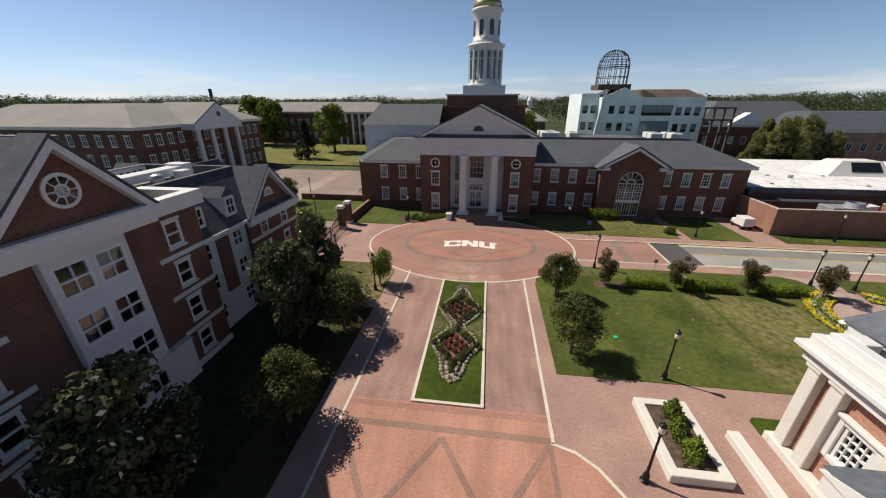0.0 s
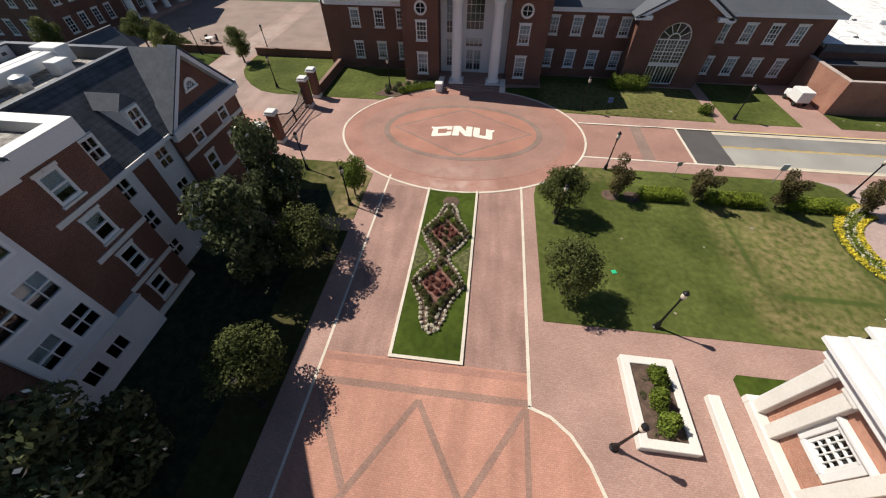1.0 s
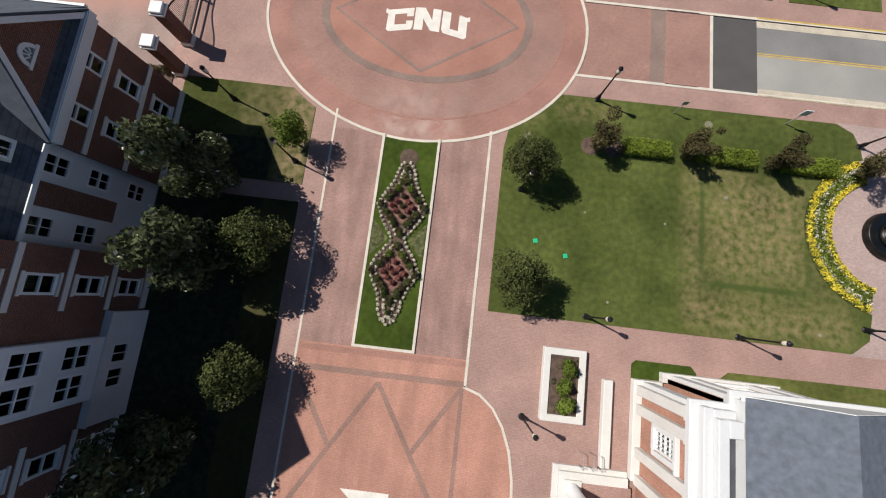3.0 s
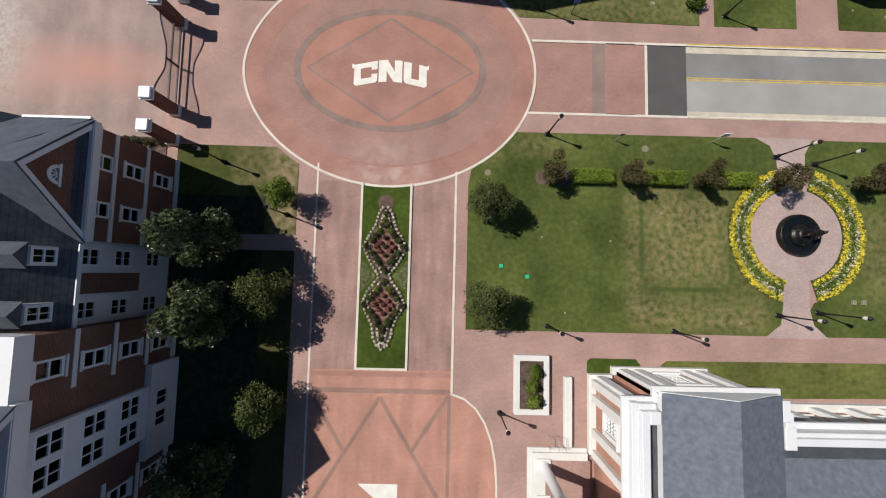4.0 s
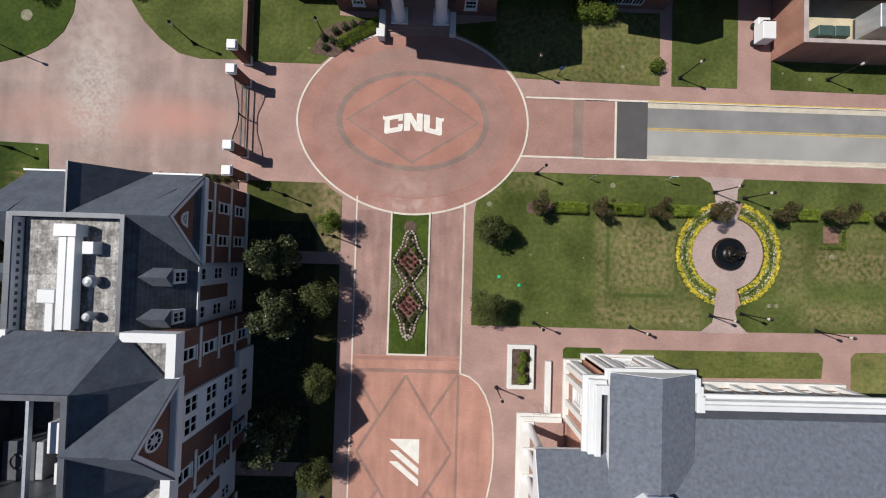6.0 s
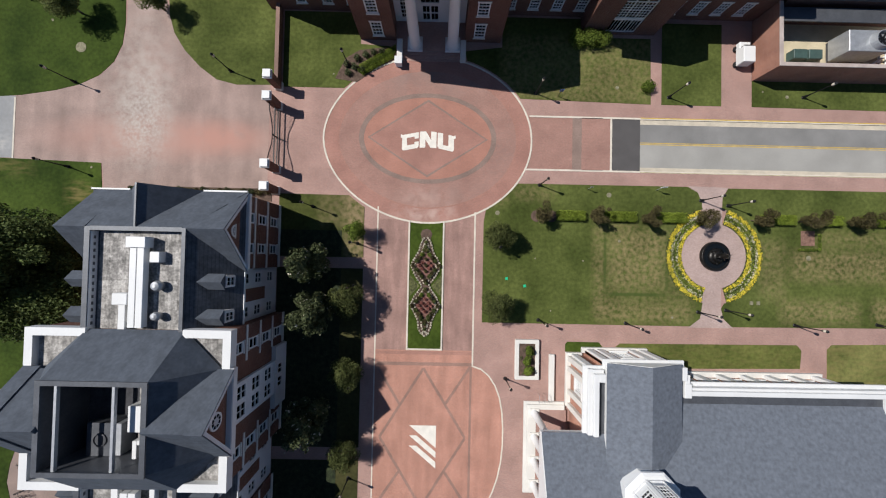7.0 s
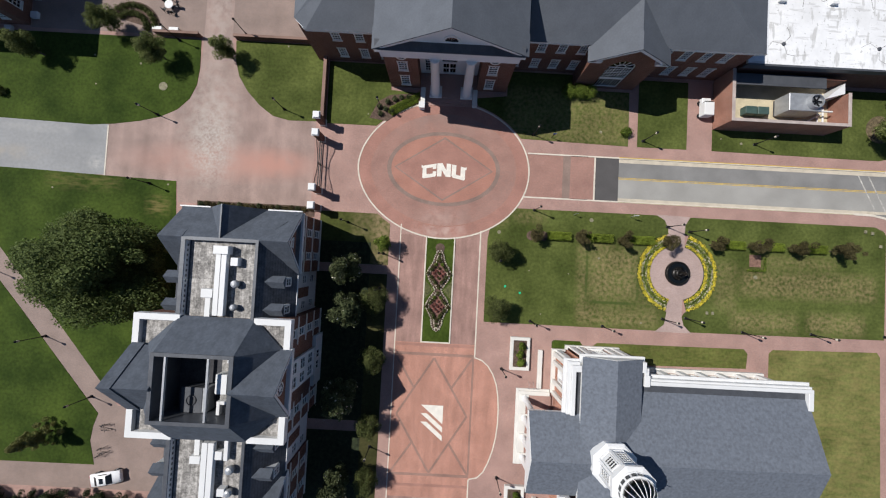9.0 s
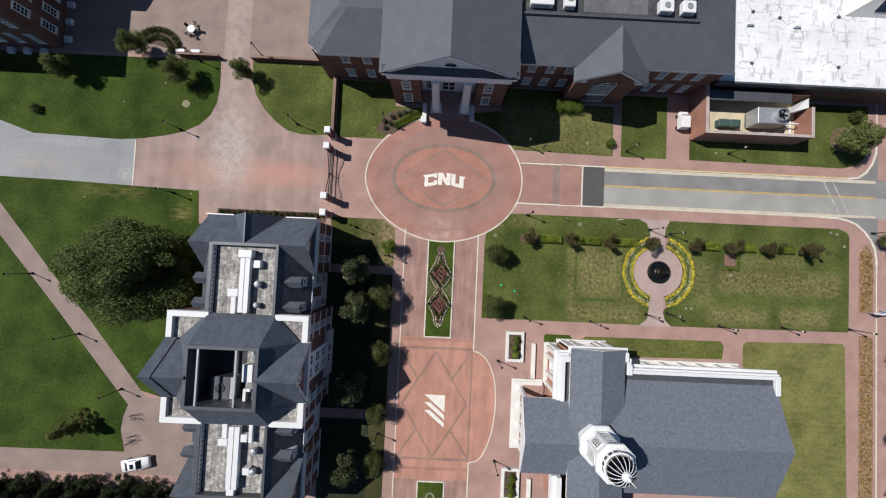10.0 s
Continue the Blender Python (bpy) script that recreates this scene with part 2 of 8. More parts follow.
def blotch(m, rgb, cx, cy, rx, ry, amount, grain=0.5, soft=0.25, gap=0.35):
    """A broken, soft-edged stain or faded field of its own colour, centred at (cx, cy) on the ground."""
    n, ln = m.node_tree.nodes, m.node_tree.links
    p = n["Principled BSDF"]
    old = p.inputs["Base Color"].links[0].from_socket
    geo = [x for x in n if x.bl_idname == "ShaderNodeNewGeometry"][0]
    st, wob, far, r = n.new("ShaderNodeMapping"), n.new("ShaderNodeTexNoise"), n.new("ShaderNodeVectorMath"), n.new("ShaderNodeMapRange")
    st.inputs["Location"].default_value, st.inputs["Scale"].default_value = (-cx / rx, -cy / ry, 0), (1 / rx, 1 / ry, 0)
    far.operation = "LENGTH"
    wob.inputs["Scale"].default_value, wob.inputs["Detail"].default_value = grain, 7.0
    ln.new(geo.outputs["Position"], st.inputs[0])
    ln.new(geo.outputs["Position"], wob.inputs["Vector"])
    ln.new(st.outputs[0], far.inputs[0])
    r.inputs[1].default_value, r.inputs[2].default_value, r.inputs[3].default_value, r.inputs[4].default_value = soft, 1.0, 1.0, 0.0
    ln.new(far.outputs["Value"], r.inputs[0])
    w, mul, mm = n.new("ShaderNodeMapRange"), n.new("ShaderNodeMath"), n.new("ShaderNodeMix")
    w.inputs[1].default_value, w.inputs[2].default_value, w.inputs[3].default_value, w.inputs[4].default_value = gap, gap + 0.3, 0.0, amount
    ln.new(wob.outputs[0], w.inputs[0])
    mul.operation = "MULTIPLY"
    ln.new(r.outputs[0], mul.inputs[0])
    ln.new(w.outputs[0], mul.inputs[1])
    mm.data_type = "RGBA"
    mm.inputs[7].default_value = (*rgb, 1)
    ln.new(mul.outputs[0], mm.inputs[0])
    ln.new(old, mm.inputs[6])
    ln.new(mm.outputs[2], p.inputs["Base Color"])
    return m


def soiled(name, rgb, dirt):
    """A pale sheet with smudges, small patches and sheet joints that have caught dirt."""
    m = mat(name, rgb, 0.7, 0.04, 4.0, 1.5)
    n, ln = m.node_tree.nodes, m.node_tree.links
    p = n["Principled BSDF"]
    col = p.inputs["Base Color"].links[0].from_socket
    geo = [x for x in n if x.bl_idname == "ShaderNodeNewGeometry"][0]
    for stretch, lo, hi, amount in (((1.1, 0.30, 1), 0.57, 0.64, 0.5), ((0.3, 1.5, 1), 0.58, 0.65, 0.4), ((2.2, 2.2, 1), 0.63, 0.68, 0.6), ((0.12, 0.12, 1), 0.45, 0.75, 0.2)):
        st, noise, r, mm = n.new("ShaderNodeMapping"), n.new("ShaderNodeTexNoise"), n.new("ShaderNodeMapRange"), n.new("ShaderNodeMix")
        st.inputs["Scale"].default_value = stretch
        noise.inputs["Detail"].default_value, noise.inputs["Scale"].default_value = 4.0, 1.0
        r.inputs[1].default_value, r.inputs[2].default_value, r.inputs[3].default_value, r.inputs[4].default_value = lo, hi, 0, amount
        mm.data_type = "RGBA"
        mm.inputs[7].default_value = (*dirt, 1)
        ln.new(geo.outputs["Position"], st.inputs[0])
        ln.new(st.outputs[0], noise.inputs["Vector"])
        ln.new(noise.outputs[0], r.inputs[0])
        ln.new(r.outputs[0], mm.inputs[0])
        ln.new(col, mm.inputs[6])
        col = mm.outputs[2]
    ln.new(col, p.inputs["Base Color"])
    return m


BRICK = brick_mat("red_brick", (0.152, 0.066, 0.043), (0.114, 0.046, 0.032), (0.22, 0.14, 0.11), 0.21, 0.075)
BRICK_LIGHT = brick_mat("salmon_brick", (0.42, 0.20, 0.13), (0.34, 0.15, 0.10), (0.45, 0.32, 0.26), 0.21, 0.075)
BRICK_ORANGE = brick_mat("orange_red_brick", (0.30, 0.140, 0.094), (0.245, 0.108, 0.074), (0.30, 0.20, 0.16), 0.21, 0.075)
PAVE = brick_mat("walk_pavers", (0.388, 0.243, 0.202), (0.338, 0.20, 0.165), (0.25, 0.18, 0.155), 0.2, 0.1, var=0.1, flat=True)
LANE = streaked(brick_mat("lane_pavers", (0.330, 0.202, 0.168), (0.285, 0.168, 0.140), (0.24, 0.155, 0.128), 0.2, 0.1, var=0.13, flat=True), (1.1, 0.16, 1), 0.20)
SALMON = streaked(brick_mat("plaza_pavers", (0.45, 0.228, 0.164), (0.40, 0.192, 0.138), (0.28, 0.172, 0.138), 0.2, 0.1, var=0.09, flat=True), (0.9, 0.12, 1), 0.14)
RUST = brick_mat("ring_pavers", (0.358, 0.184, 0.145), (0.318, 0.157, 0.122), (0.24, 0.145, 0.115), 0.2, 0.1, var=0.1, flat=True)
GREY_PAVE = brick_mat("grey_pavers", (0.252, 0.180, 0.148), (0.224, 0.158, 0.130), (0.19, 0.13, 0.11), 0.2, 0.1, var=0.12, flat=True)
WORN = streaked(brick_mat("worn_pale_pavers", (0.325, 0.234, 0.200), (0.288, 0.203, 0.172), (0.255, 0.19, 0.165), 0.2, 0.1, var=0.11, flat=True), (0.5, 0.07, 1), 0.16)
for rgb, cx, cy, rx, ry, amount, grain, gap in (((0.40, 0.232, 0.186), -34.0, 26.4, 19.0, 3.7, 0.8, 0.3, 0.2), ((0.42, 0.215, 0.165), -26.5, 26.6, 6.2, 2.6, 0.6, 0.6, 0.2), ((0.40, 0.345, 0.30), -37.0, 32.0, 6.0, 13.0, 0.7, 0.8, 0.33),
                                          ((0.46, 0.42, 0.375), -36.6, 29.0, 4.2, 7.5, 0.7, 2.6, 0.36), ((0.26, 0.195, 0.17), -37.5, 27.5, 6.0, 5.0, 0.35, 3.5, 0.45), ((0.38, 0.32, 0.28), -36.8, 52.0, 3.0, 16.0, 0.6, 0.9, 0.3)):
    blotch(WORN, rgb, cx, cy, rx, ry, amount, grain, 0.3, gap)
PALE = brick_mat("pale_pink_pavers", (0.42, 0.315, 0.28), (0.34, 0.245, 0.215), (0.33, 0.26, 0.235), 0.2, 0.1, var=0.08, flat=True)
OVAL_MID = brick_mat("inner_oval_pavers", (0.385, 0.186, 0.136), (0.35, 0.164, 0.118), (0.26, 0.15, 0.12), 0.2, 0.1, var=0.09, flat=True)
FAINT_PAVE = brick_mat("faded_grey_pavers", (0.36, 0.185, 0.14), (0.32, 0.16, 0.12), (0.26, 0.155, 0.13), 0.2, 0.1, var=0.12, flat=True)
LANE_PLAIN = brick_mat("oval_lane_pavers", (0.345, 0.195, 0.155), (0.30, 0.160, 0.128), (0.24, 0.155, 0.128), 0.2, 0.1, var=0.1, flat=True)
for m_, rgb, cx, cy, rx, ry, amount, grain in ((RUST, (0.46, 0.33, 0.28), 0.0, 17.6, 5.5, 2.2, 0.75, 0.8), (LANE_PLAIN, (0.44, 0.30, 0.25), 0.0, 19.2, 5.5, 2.2, 0.6, 0.8), (LANE_PLAIN, (0.22, 0.165, 0.145), 0.0, 35.0, 12.0, 5.0, 0.5, 0.35),
                                            (LANE_PLAIN, (0.24, 0.155, 0.13), 9.5, 24.5, 4.0, 6.0, 0.5, 1.6), (LANE_PLAIN, (0.25, 0.17, 0.145), 2.0, 20.0, 9.0, 2.5, 0.4, 0.7), (RUST, (0.27, 0.14, 0.11), 0.0, 27.0, 7.0, 4.0, 0.45, 0.5)):
    blotch(m_, rgb, cx, cy, rx, ry, amount, grain)
PLAZA_BAND = brick_mat("plaza_band_pavers", (0.30, 0.18, 0.14), (0.265, 0.158, 0.125), (0.22, 0.14, 0.115), 0.2, 0.1, var=0.14, flat=True)
COURT = brick_mat("grey_pink_court_pavers", (0.272, 0.200, 0.168), (0.236, 0.172, 0.144), (0.21, 0.17, 0.15), 0.2, 0.1, var=0.1, flat=True)
CHAPEL_ROOF = mat("slate_blue_shingles", (0.122, 0.136, 0.160), 0.9, 0.11, 0.35, 2.2, bump=0.35)
# near-black colour that puts the dormitory's shade into the ground
SHADE_GROUND = mat("shade_dark_ground", (0.022, 0.030, 0.012), 0.9, 0.35, 0.6, 6.0, bump=0.6)
HALLROOF = mat("grey_shingle_roof", (0.094, 0.103, 0.118), 0.85, 0.06, 2.0, 5.0, bump=0.2)
CONCRETE = mat("pale_concrete", (0.58, 0.525, 0.44), 0.85, 0.08, 1.2, 12, bump=0.1)
STONE = mat("cast_stone", (0.62, 0.60, 0.555), 0.8, 0.05, 2.0, 10)
WHITE = mat("white_paint", (0.64, 0.64, 0.627), 0.5, 0.03, 2.5, 8)
TRIM = mat("grey_white_trim", (0.62, 0.63, 0.64), 0.5, 0.04, 2.0, 8)
STUCCO = mat("white_stucco", (0.60, 0.60, 0.60), 0.85, 0.05, 2.0, 20, bump=0.1)
SHINGLE = mat("slate_grey_shingles", (0.072, 0.077, 0.088), 0.9, 0.2, 0.9, 4.0, bump=0.3, wave=("Z", 0.24, 0.42))
SLATE = mat("blue_grey_shingles", (0.072, 0.083, 0.101), 0.9, 0.12, 1.0, 3.5, bump=0.25)
FARROOF = mat("weathered_grey_shingles", (0.25, 0.24, 0.225), 0.9, 0.07, 5.0, 4.0)
METAL_ROOF = mat("dark_metal_flashing", (0.09, 0.095, 0.105), 0.5, 0.1, 1.0, 6, metal=0.3)
MEMBRANE = soiled("white_roof_membrane", (0.72, 0.72, 0.715), (0.30, 0.29, 0.27))
DECK = streaked(mat("grey_roof_pavers", (0.30, 0.285, 0.265), 0.9, 0.3, 0.5, 5, obj_random=0.16), (2.6, 0.3, 1), 0.4)
ASPHALT = mat("pale_asphalt", (0.205, 0.20, 0.19), 0.9, 0.12, 4.0, 20)
CONCRETE_ROAD = mat("blue_grey_concrete_road", (0.27, 0.272, 0.27), 0.9, 0.07, 6.0, 2.0)
for rgb, cx, cy, rx, ry, amount, grain in (((0.33, 0.29, 0.235), -68.0, 26.3, 7.0, 1.6, 0.7, 0.4), ((0.185, 0.19, 0.195), -57.0, 29.6, 4.5, 2.0, 0.8, 0.5), ((0.40, 0.385, 0.36), -54.5, 25.2, 1.6, 1.3, 0.8, 1.5), ((0.34, 0.335, 0.32), -64.0, 30.3, 8.0, 0.9, 0.6, 0.7)):
    blotch(CONCRETE_ROAD, rgb, cx, cy, rx, ry, amount, grain)
ASPHALT_DARK = mat("dark_asphalt", (0.085, 0.08, 0.078), 0.9, 0.1, 3.0, 20)
YELLOW = mat("yellow_road_paint", (0.52, 0.36, 0.09), 0.8, 0.15, 0.8, 9)
FADED_YELLOW = mat("faded_yellow_kerb_paint", (0.42, 0.36, 0.22), 0.85, 0.2, 0.8, 9)
PAINT = mat("white_road_paint", (0.69, 0.65, 0.575), 0.8, 0.06, 0.8, 9)
SOIL = mat("dark_mulch", (0.105, 0.070, 0.052), 0.95, 0.25, 0.4, 12, bump=0.5)
GRASS = lawn_mat("lawn_turf", ((-48.0, -42.5, 17.8, 20.6, 0.25), (-60.0, -52.0, 20.8, 23.4, 0.2), (-20.0, 30.0, 32.0, 36.0, 0.18), (-32.0, -20.0, 34.0, 37.0, 0.2)), grain=1.4)
GRASS_E = lawn_mat("worn_lawn_turf", ((21.6, 34.5, 3.9, 16.6, 0.28), (21.5, 22.6, 4.6, 16.6, 0.5), (23.6, 30.6, 8.4, 15.6, 0.52), (22.0, 34.2, 3.9, 6.6, 0.44), (21.6, 27.0, 15.6, 16.9, 0.45), (47.0, 68.3, 9.6, 13.8, 0.66), (57.5, 66.5, 4.4, 7.6, 0.7), (45.5, 56.0, 4.2, 7.4, 0.62), (42.8, 46.5, 7.0, 15.0, 0.45), (50.0, 62.0, 14.2, 16.2, 0.5), (11.2, 16.5, 19.4, 21.3, 0.5), (9.0, 29.0, 32.0, 41.0, 0.45), (8.0, 10.3, 18.6, 20.2, 0.5)),
                   ((22.8, 23.1, 7.5, 16.0, 0.6), (22.8, 31.1, 7.4, 7.75, 0.75), (30.8, 31.1, 7.5, 13.0, 0.45)), (0.30, 0.225, 0.115), (0.071, 0.092, 0.021), (0.096, 0.114, 0.030), 2.2, (0.9, 0.9, 1), (0.34, 0.74))
GRASS_MID = lawn_mat("chapel_side_turf", ((-200, 200, -200, 200, 0.15),), (), (0.27, 0.20, 0.085), (0.085, 0.108, 0.024), (0.118, 0.130, 0.034), 1.4)
GRASS_DRY = lawn_mat("dry_edge_turf", ((-200, 200, -200, 200, 0.32),), (), (0.27, 0.20, 0.085), (0.130, 0.146, 0.040), (0.172, 0.174, 0.056), 0.9)
# bare straw patches on a green set darker for the shade there
GRASS_N = lawn_mat("half_bare_shade_toned_turf", ((-10.6, -7.5, 11.0, 20.2, 0.85), (-14.0, -7.5, 15.5, 20.0, 0.35)), (), (0.24, 0.18, 0.10), (0.056, 0.068, 0.016), (0.082, 0.090, 0.026), 1.6, (0.9, 0.9, 1), (0.32, 0.62))
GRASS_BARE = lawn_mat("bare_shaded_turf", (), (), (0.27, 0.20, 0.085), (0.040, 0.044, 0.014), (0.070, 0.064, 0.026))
GRASS_W = lawn_mat("deep_green_turf", ((-62.0, -50.0, 21.0, 23.6, 0.25), (-46.0, -42.5, 17.6, 20.4, 0.5)), (), (0.27, 0.20, 0.085), (0.033, 0.058, 0.009), (0.052, 0.078, 0.013), 1.2)
BLACK = mat("black_iron", (0.012, 0.012, 0.013), 0.45, 0.1, 1.0, 8, metal=0.2)
BRONZE = mat("dark_bronze", (0.03, 0.028, 0.026), 0.4, 0.2, 0.4, 6, metal=0.7)
STEEL = mat("dark_steel_frame", (0.06, 0.062, 0.068), 0.6, 0.1, 1.0, 6)
GALV = mat("galvanised_metal", (0.40, 0.41, 0.42), 0.45, 0.08, 0.6, 8, metal=0.5)
GREEN_METAL = mat("dark_green_metal", (0.05, 0.085, 0.075), 0.5, 0.1, 0.6, 8)
SHEATH = mat("pale_blue_sheathing", (0.70, 0.80, 0.79), 0.8, 0.06, 4.0, 1.5)
RUSTED = mat("rusty_decking", (0.10, 0.075, 0.063), 0.85, 0.2, 2.0, 5)
GOLD = mat("gold_leaf_dome", (0.45, 0.38, 0.2), 0.35, 0.06, 1.0, 5, metal=0.8)
# dim grey backing; behind glass it stands in for unlit rooms
DIM_BACKING = mat("dim_grey_backing", (0.16, 0.155, 0.15), 0.9, 0.1, 2.0, 3)
# blinds, with the pale sky mirrored in the panes put into their white
BLIND = mat("blinds_and_sky_sheen", (0.72, 0.72, 0.70), 0.8, 0.04, 1.0, 5, wave=("Z", 0.06, 0.12))
GLASS = glass_mat()
GLOBE = mat("milky_lamp_globe", (0.60, 0.54, 0.44), 0.25, 0.03, 0.3, 10)
BARK = mat("grey_brown_bark", (0.13, 0.10, 0.075), 0.95, 0.25, 0.3, 14, bump=0.6)
LEAF = leaf_mat("oak_leaves", (0.064, 0.080, 0.023), (0.125, 0.140, 0.047))
LEAF_HEDGE = leaf_mat("clipped_hedge_leaves", (0.150, 0.205, 0.026), (0.235, 0.295, 0.042))
LEAF_DARK = leaf_mat("glossy_dark_leaves", (0.054, 0.068, 0.028), (0.125, 0.145, 0.068))
LEAF_RUST = leaf_mat("bronze_green_leaves", (0.075, 0.062, 0.028), (0.115, 0.10, 0.042))
LEAF_LIGHT = leaf_mat("bright_green_leaves", (0.10, 0.145, 0.024), (0.17, 0.22, 0.036))
LEAF_RED = leaf_mat("rose_red_foliage", (0.225, 0.082, 0.066), (0.32, 0.13, 0.105))
LEAF_FAR = leaf_mat("woodland_leaves", (0.052, 0.072, 0.036), (0.090, 0.112, 0.052))
LEAF_OLIVE = leaf_mat("olive_needles", (0.145, 0.152, 0.050), (0.205, 0.205, 0.070))
LEAF_MID = leaf_mat("broad_green_leaves", (0.105, 0.132, 0.038), (0.190, 0.212, 0.072))
LEAF_GREAT = leaf_mat("old_tree_leaves", (0.078, 0.110, 0.030), (0.140, 0.175, 0.055))
LEAF_FIR = leaf_mat("dark_fir_needles", (0.026, 0.038, 0.016), (0.050, 0.066, 0.028))
PETAL_Y = mat("yellow_petals", (0.70, 0.56, 0.05), 0.6, 0.15, 0.5, 9, island=0.15)
PETAL_W = mat("cream_petals", (0.64, 0.585, 0.46), 0.6, 0.08, 0.5, 9, island=0.12)
CARPAINT = mat("white_car_paint", (0.80, 0.80, 0.80), 0.25, 0.02, 1.0, 4, spec=0.6)
RUBBER = mat("black_rubber", (0.02, 0.02, 0.02), 0.8, 0.1, 0.5, 9)
DARKGLASS = mat("tinted_car_glass", (0.012, 0.014, 0.016), 0.06, 0.02, 1.0, 4, spec=0.7)
FIELD = mat("distant_fields_and_woods", (0.05, 0.075, 0.026), 0.95, 0.3, 40.0, 0.2)


# ---- building helpers ----
def part(name, bm, material, parent=None, label="", smooth=False):
    me = bpy.data.meshes.new(name)
    bm.normal_update()
    bm.to_mesh(me)
    bm.free()
    if smooth:
        me.polygons.foreach_set("use_smooth", [True] * len(me.polygons))
    me.materials.append(material)
    ob = new(name, me)
    ob.parent = parent
    if label:
        ob["label"] = label
    return ob


def thing(name, label, category, group="", kind="", at=(0, 0, 0)):
    ob = new(name)
    ob.empty_display_size = 0.3
    ob.matrix_basis = pose(*at) if not isinstance(at, Matrix) else at
    return tagged(ob, label, category, group, kind)


def share(name, ob_or_mesh, parent, m=None, label=""):
    """Another object on the same mesh."""
    me = ob_or_mesh.data if isinstance(ob_or_mesh, bpy.types.Object) else ob_or_mesh
    ob = new(name, me)
    ob.parent = parent
    if m is not None:
        ob.matrix_basis = m
    if label:
        ob["label"] = label
    return ob


def box(bm, x0, x1, y0, y1, z0, z1, m=None):
    vs = [bm.verts.new((x, y, z)) for z in (z0, z1) for x, y in ((x0, y0), (x1, y0), (x1, y1), (x0, y1))]
    if m is not None:
        for v in vs:
            v.co = m @ v.co
    for f in ((3, 2, 1, 0), (4, 5, 6, 7), (0, 1, 5, 4), (1, 2, 6, 5), (2, 3, 7, 6), (3, 0, 4, 7)):
        bm.faces.new([vs[i] for i in f])
    return bm


def boxes(*rows):
    bm = bmesh.new()
    for r in rows:
        box(bm, *r)
    return bm


def bevelled(bm, w=0.03):
    bmesh.ops.bevel(bm, geom=bm.edges[:], offset=w, segments=1, affect="EDGES")
    return bm


def slab(bm, outline, z0, z1):
    """A flat plate over an outline of (x, y) points, counter-clockwise."""
    lo, hi = [bm.verts.new((x, y, z0)) for x, y in outline], [bm.verts.new((x, y, z1)) for x, y in outline]
    bm.faces.new(hi)
    bm.faces.new(lo[::-1])
    k = len(outline)
    for i in range(k):
        bm.faces.new((lo[i], lo[(i + 1) % k], hi[(i + 1) % k], hi[i]))
    return bm


def band(bm, inner, outer, z0, z1, closed=True):
    """A flat band between two lines of points."""
    k = len(inner)
    rows = [[bm.verts.new((x, y, z)) for x, y in line] for line, z in ((inner, z0), (outer, z0), (outer, z1), (inner, z1))]
    for i in range(k if closed else k - 1):
        j = (i + 1) % k
        for a, b in ((0, 1), (1, 2), (2, 3), (3, 0)):
            bm.faces.new((rows[a][i], rows[a][j], rows[b][j], rows[b][i]))
    if not closed:
        bm.faces.new([r[0] for r in rows])
        bm.faces.new([r[-1] for r in rows][::-1])
    bmesh.ops.recalc_face_normals(bm, faces=bm.faces[:])
    return bm


def ribbon(bm, points, width, z0, z1, closed=False):
    """A band of even width along a line of (x, y) points."""
    pts = [Vector(p) for p in points]
    left, right = [], []
    for i, p in enumerate(pts):
        a = pts[i - 1] if (i or closed) else p
        b = pts[(i + 1) % len(pts)] if (i + 1 < len(pts) or closed) else p
        d = (b - a).normalized()
        nrm = Vector((-d.y, d.x)) * width / 2
        left.append(p + nrm)
        right.append(p - nrm)
    return band(bm, [tuple(p) for p in left], [tuple(p) for p in right], z0, z1, closed)


def ellipse(cx, cy, a, b, k=96, a0=0.0, a1=360.0, power=2.0):
    out = []
    for i in range(k if a1 - a0 == 360 else k + 1):
        t = radians(a0 + (a1 - a0) * i / k)
        c, s = math.cos(t), math.sin(t)
        out.append((cx + a * math.copysign(abs(c) ** (2 / power), c), cy + b * math.copysign(abs(s) ** (2 / power), s)))
    return out


def lathe(bm, profile, k=12, m=None):
    """A turned body from (radius, z) pairs, bottom to top."""
    rings = []
    for r, z in profile:
        ring = [bm.verts.new((r * math.cos(2 * math.pi * i / k), r * math.sin(2 * math.pi * i / k), z)) for i in range(k)]
        rings.append(ring)
    for a, b in zip(rings, rings[1:]):
        for i in range(k):
            bm.faces.new((a[i], a[(i + 1) % k], b[(i + 1) % k], b[i]))
    bm.faces.new(rings[0][::-1])
    bm.faces.new(rings[-1])
    if m is not None:
        for ring in rings:
            for v in ring:
                v.co = m @ v.co
    return bm


def tube(bm, a, b, r0, r1=None, k=6):
    a, b = Vector(a), Vector(b)
    q = (b - a).to_track_quat("Z", "Y").to_matrix().to_4x4()
    return lathe(bm, ((r0, 0), (r1 if r1 is not None else r0, (b - a).length)), k, Matrix.Translation(a) @ q)


def solid(bm, verts, faces):
    vs = [bm.verts.new(v) for v in verts]
    for f in faces:
        bm.faces.new([vs[i] for i in f])
    return bm


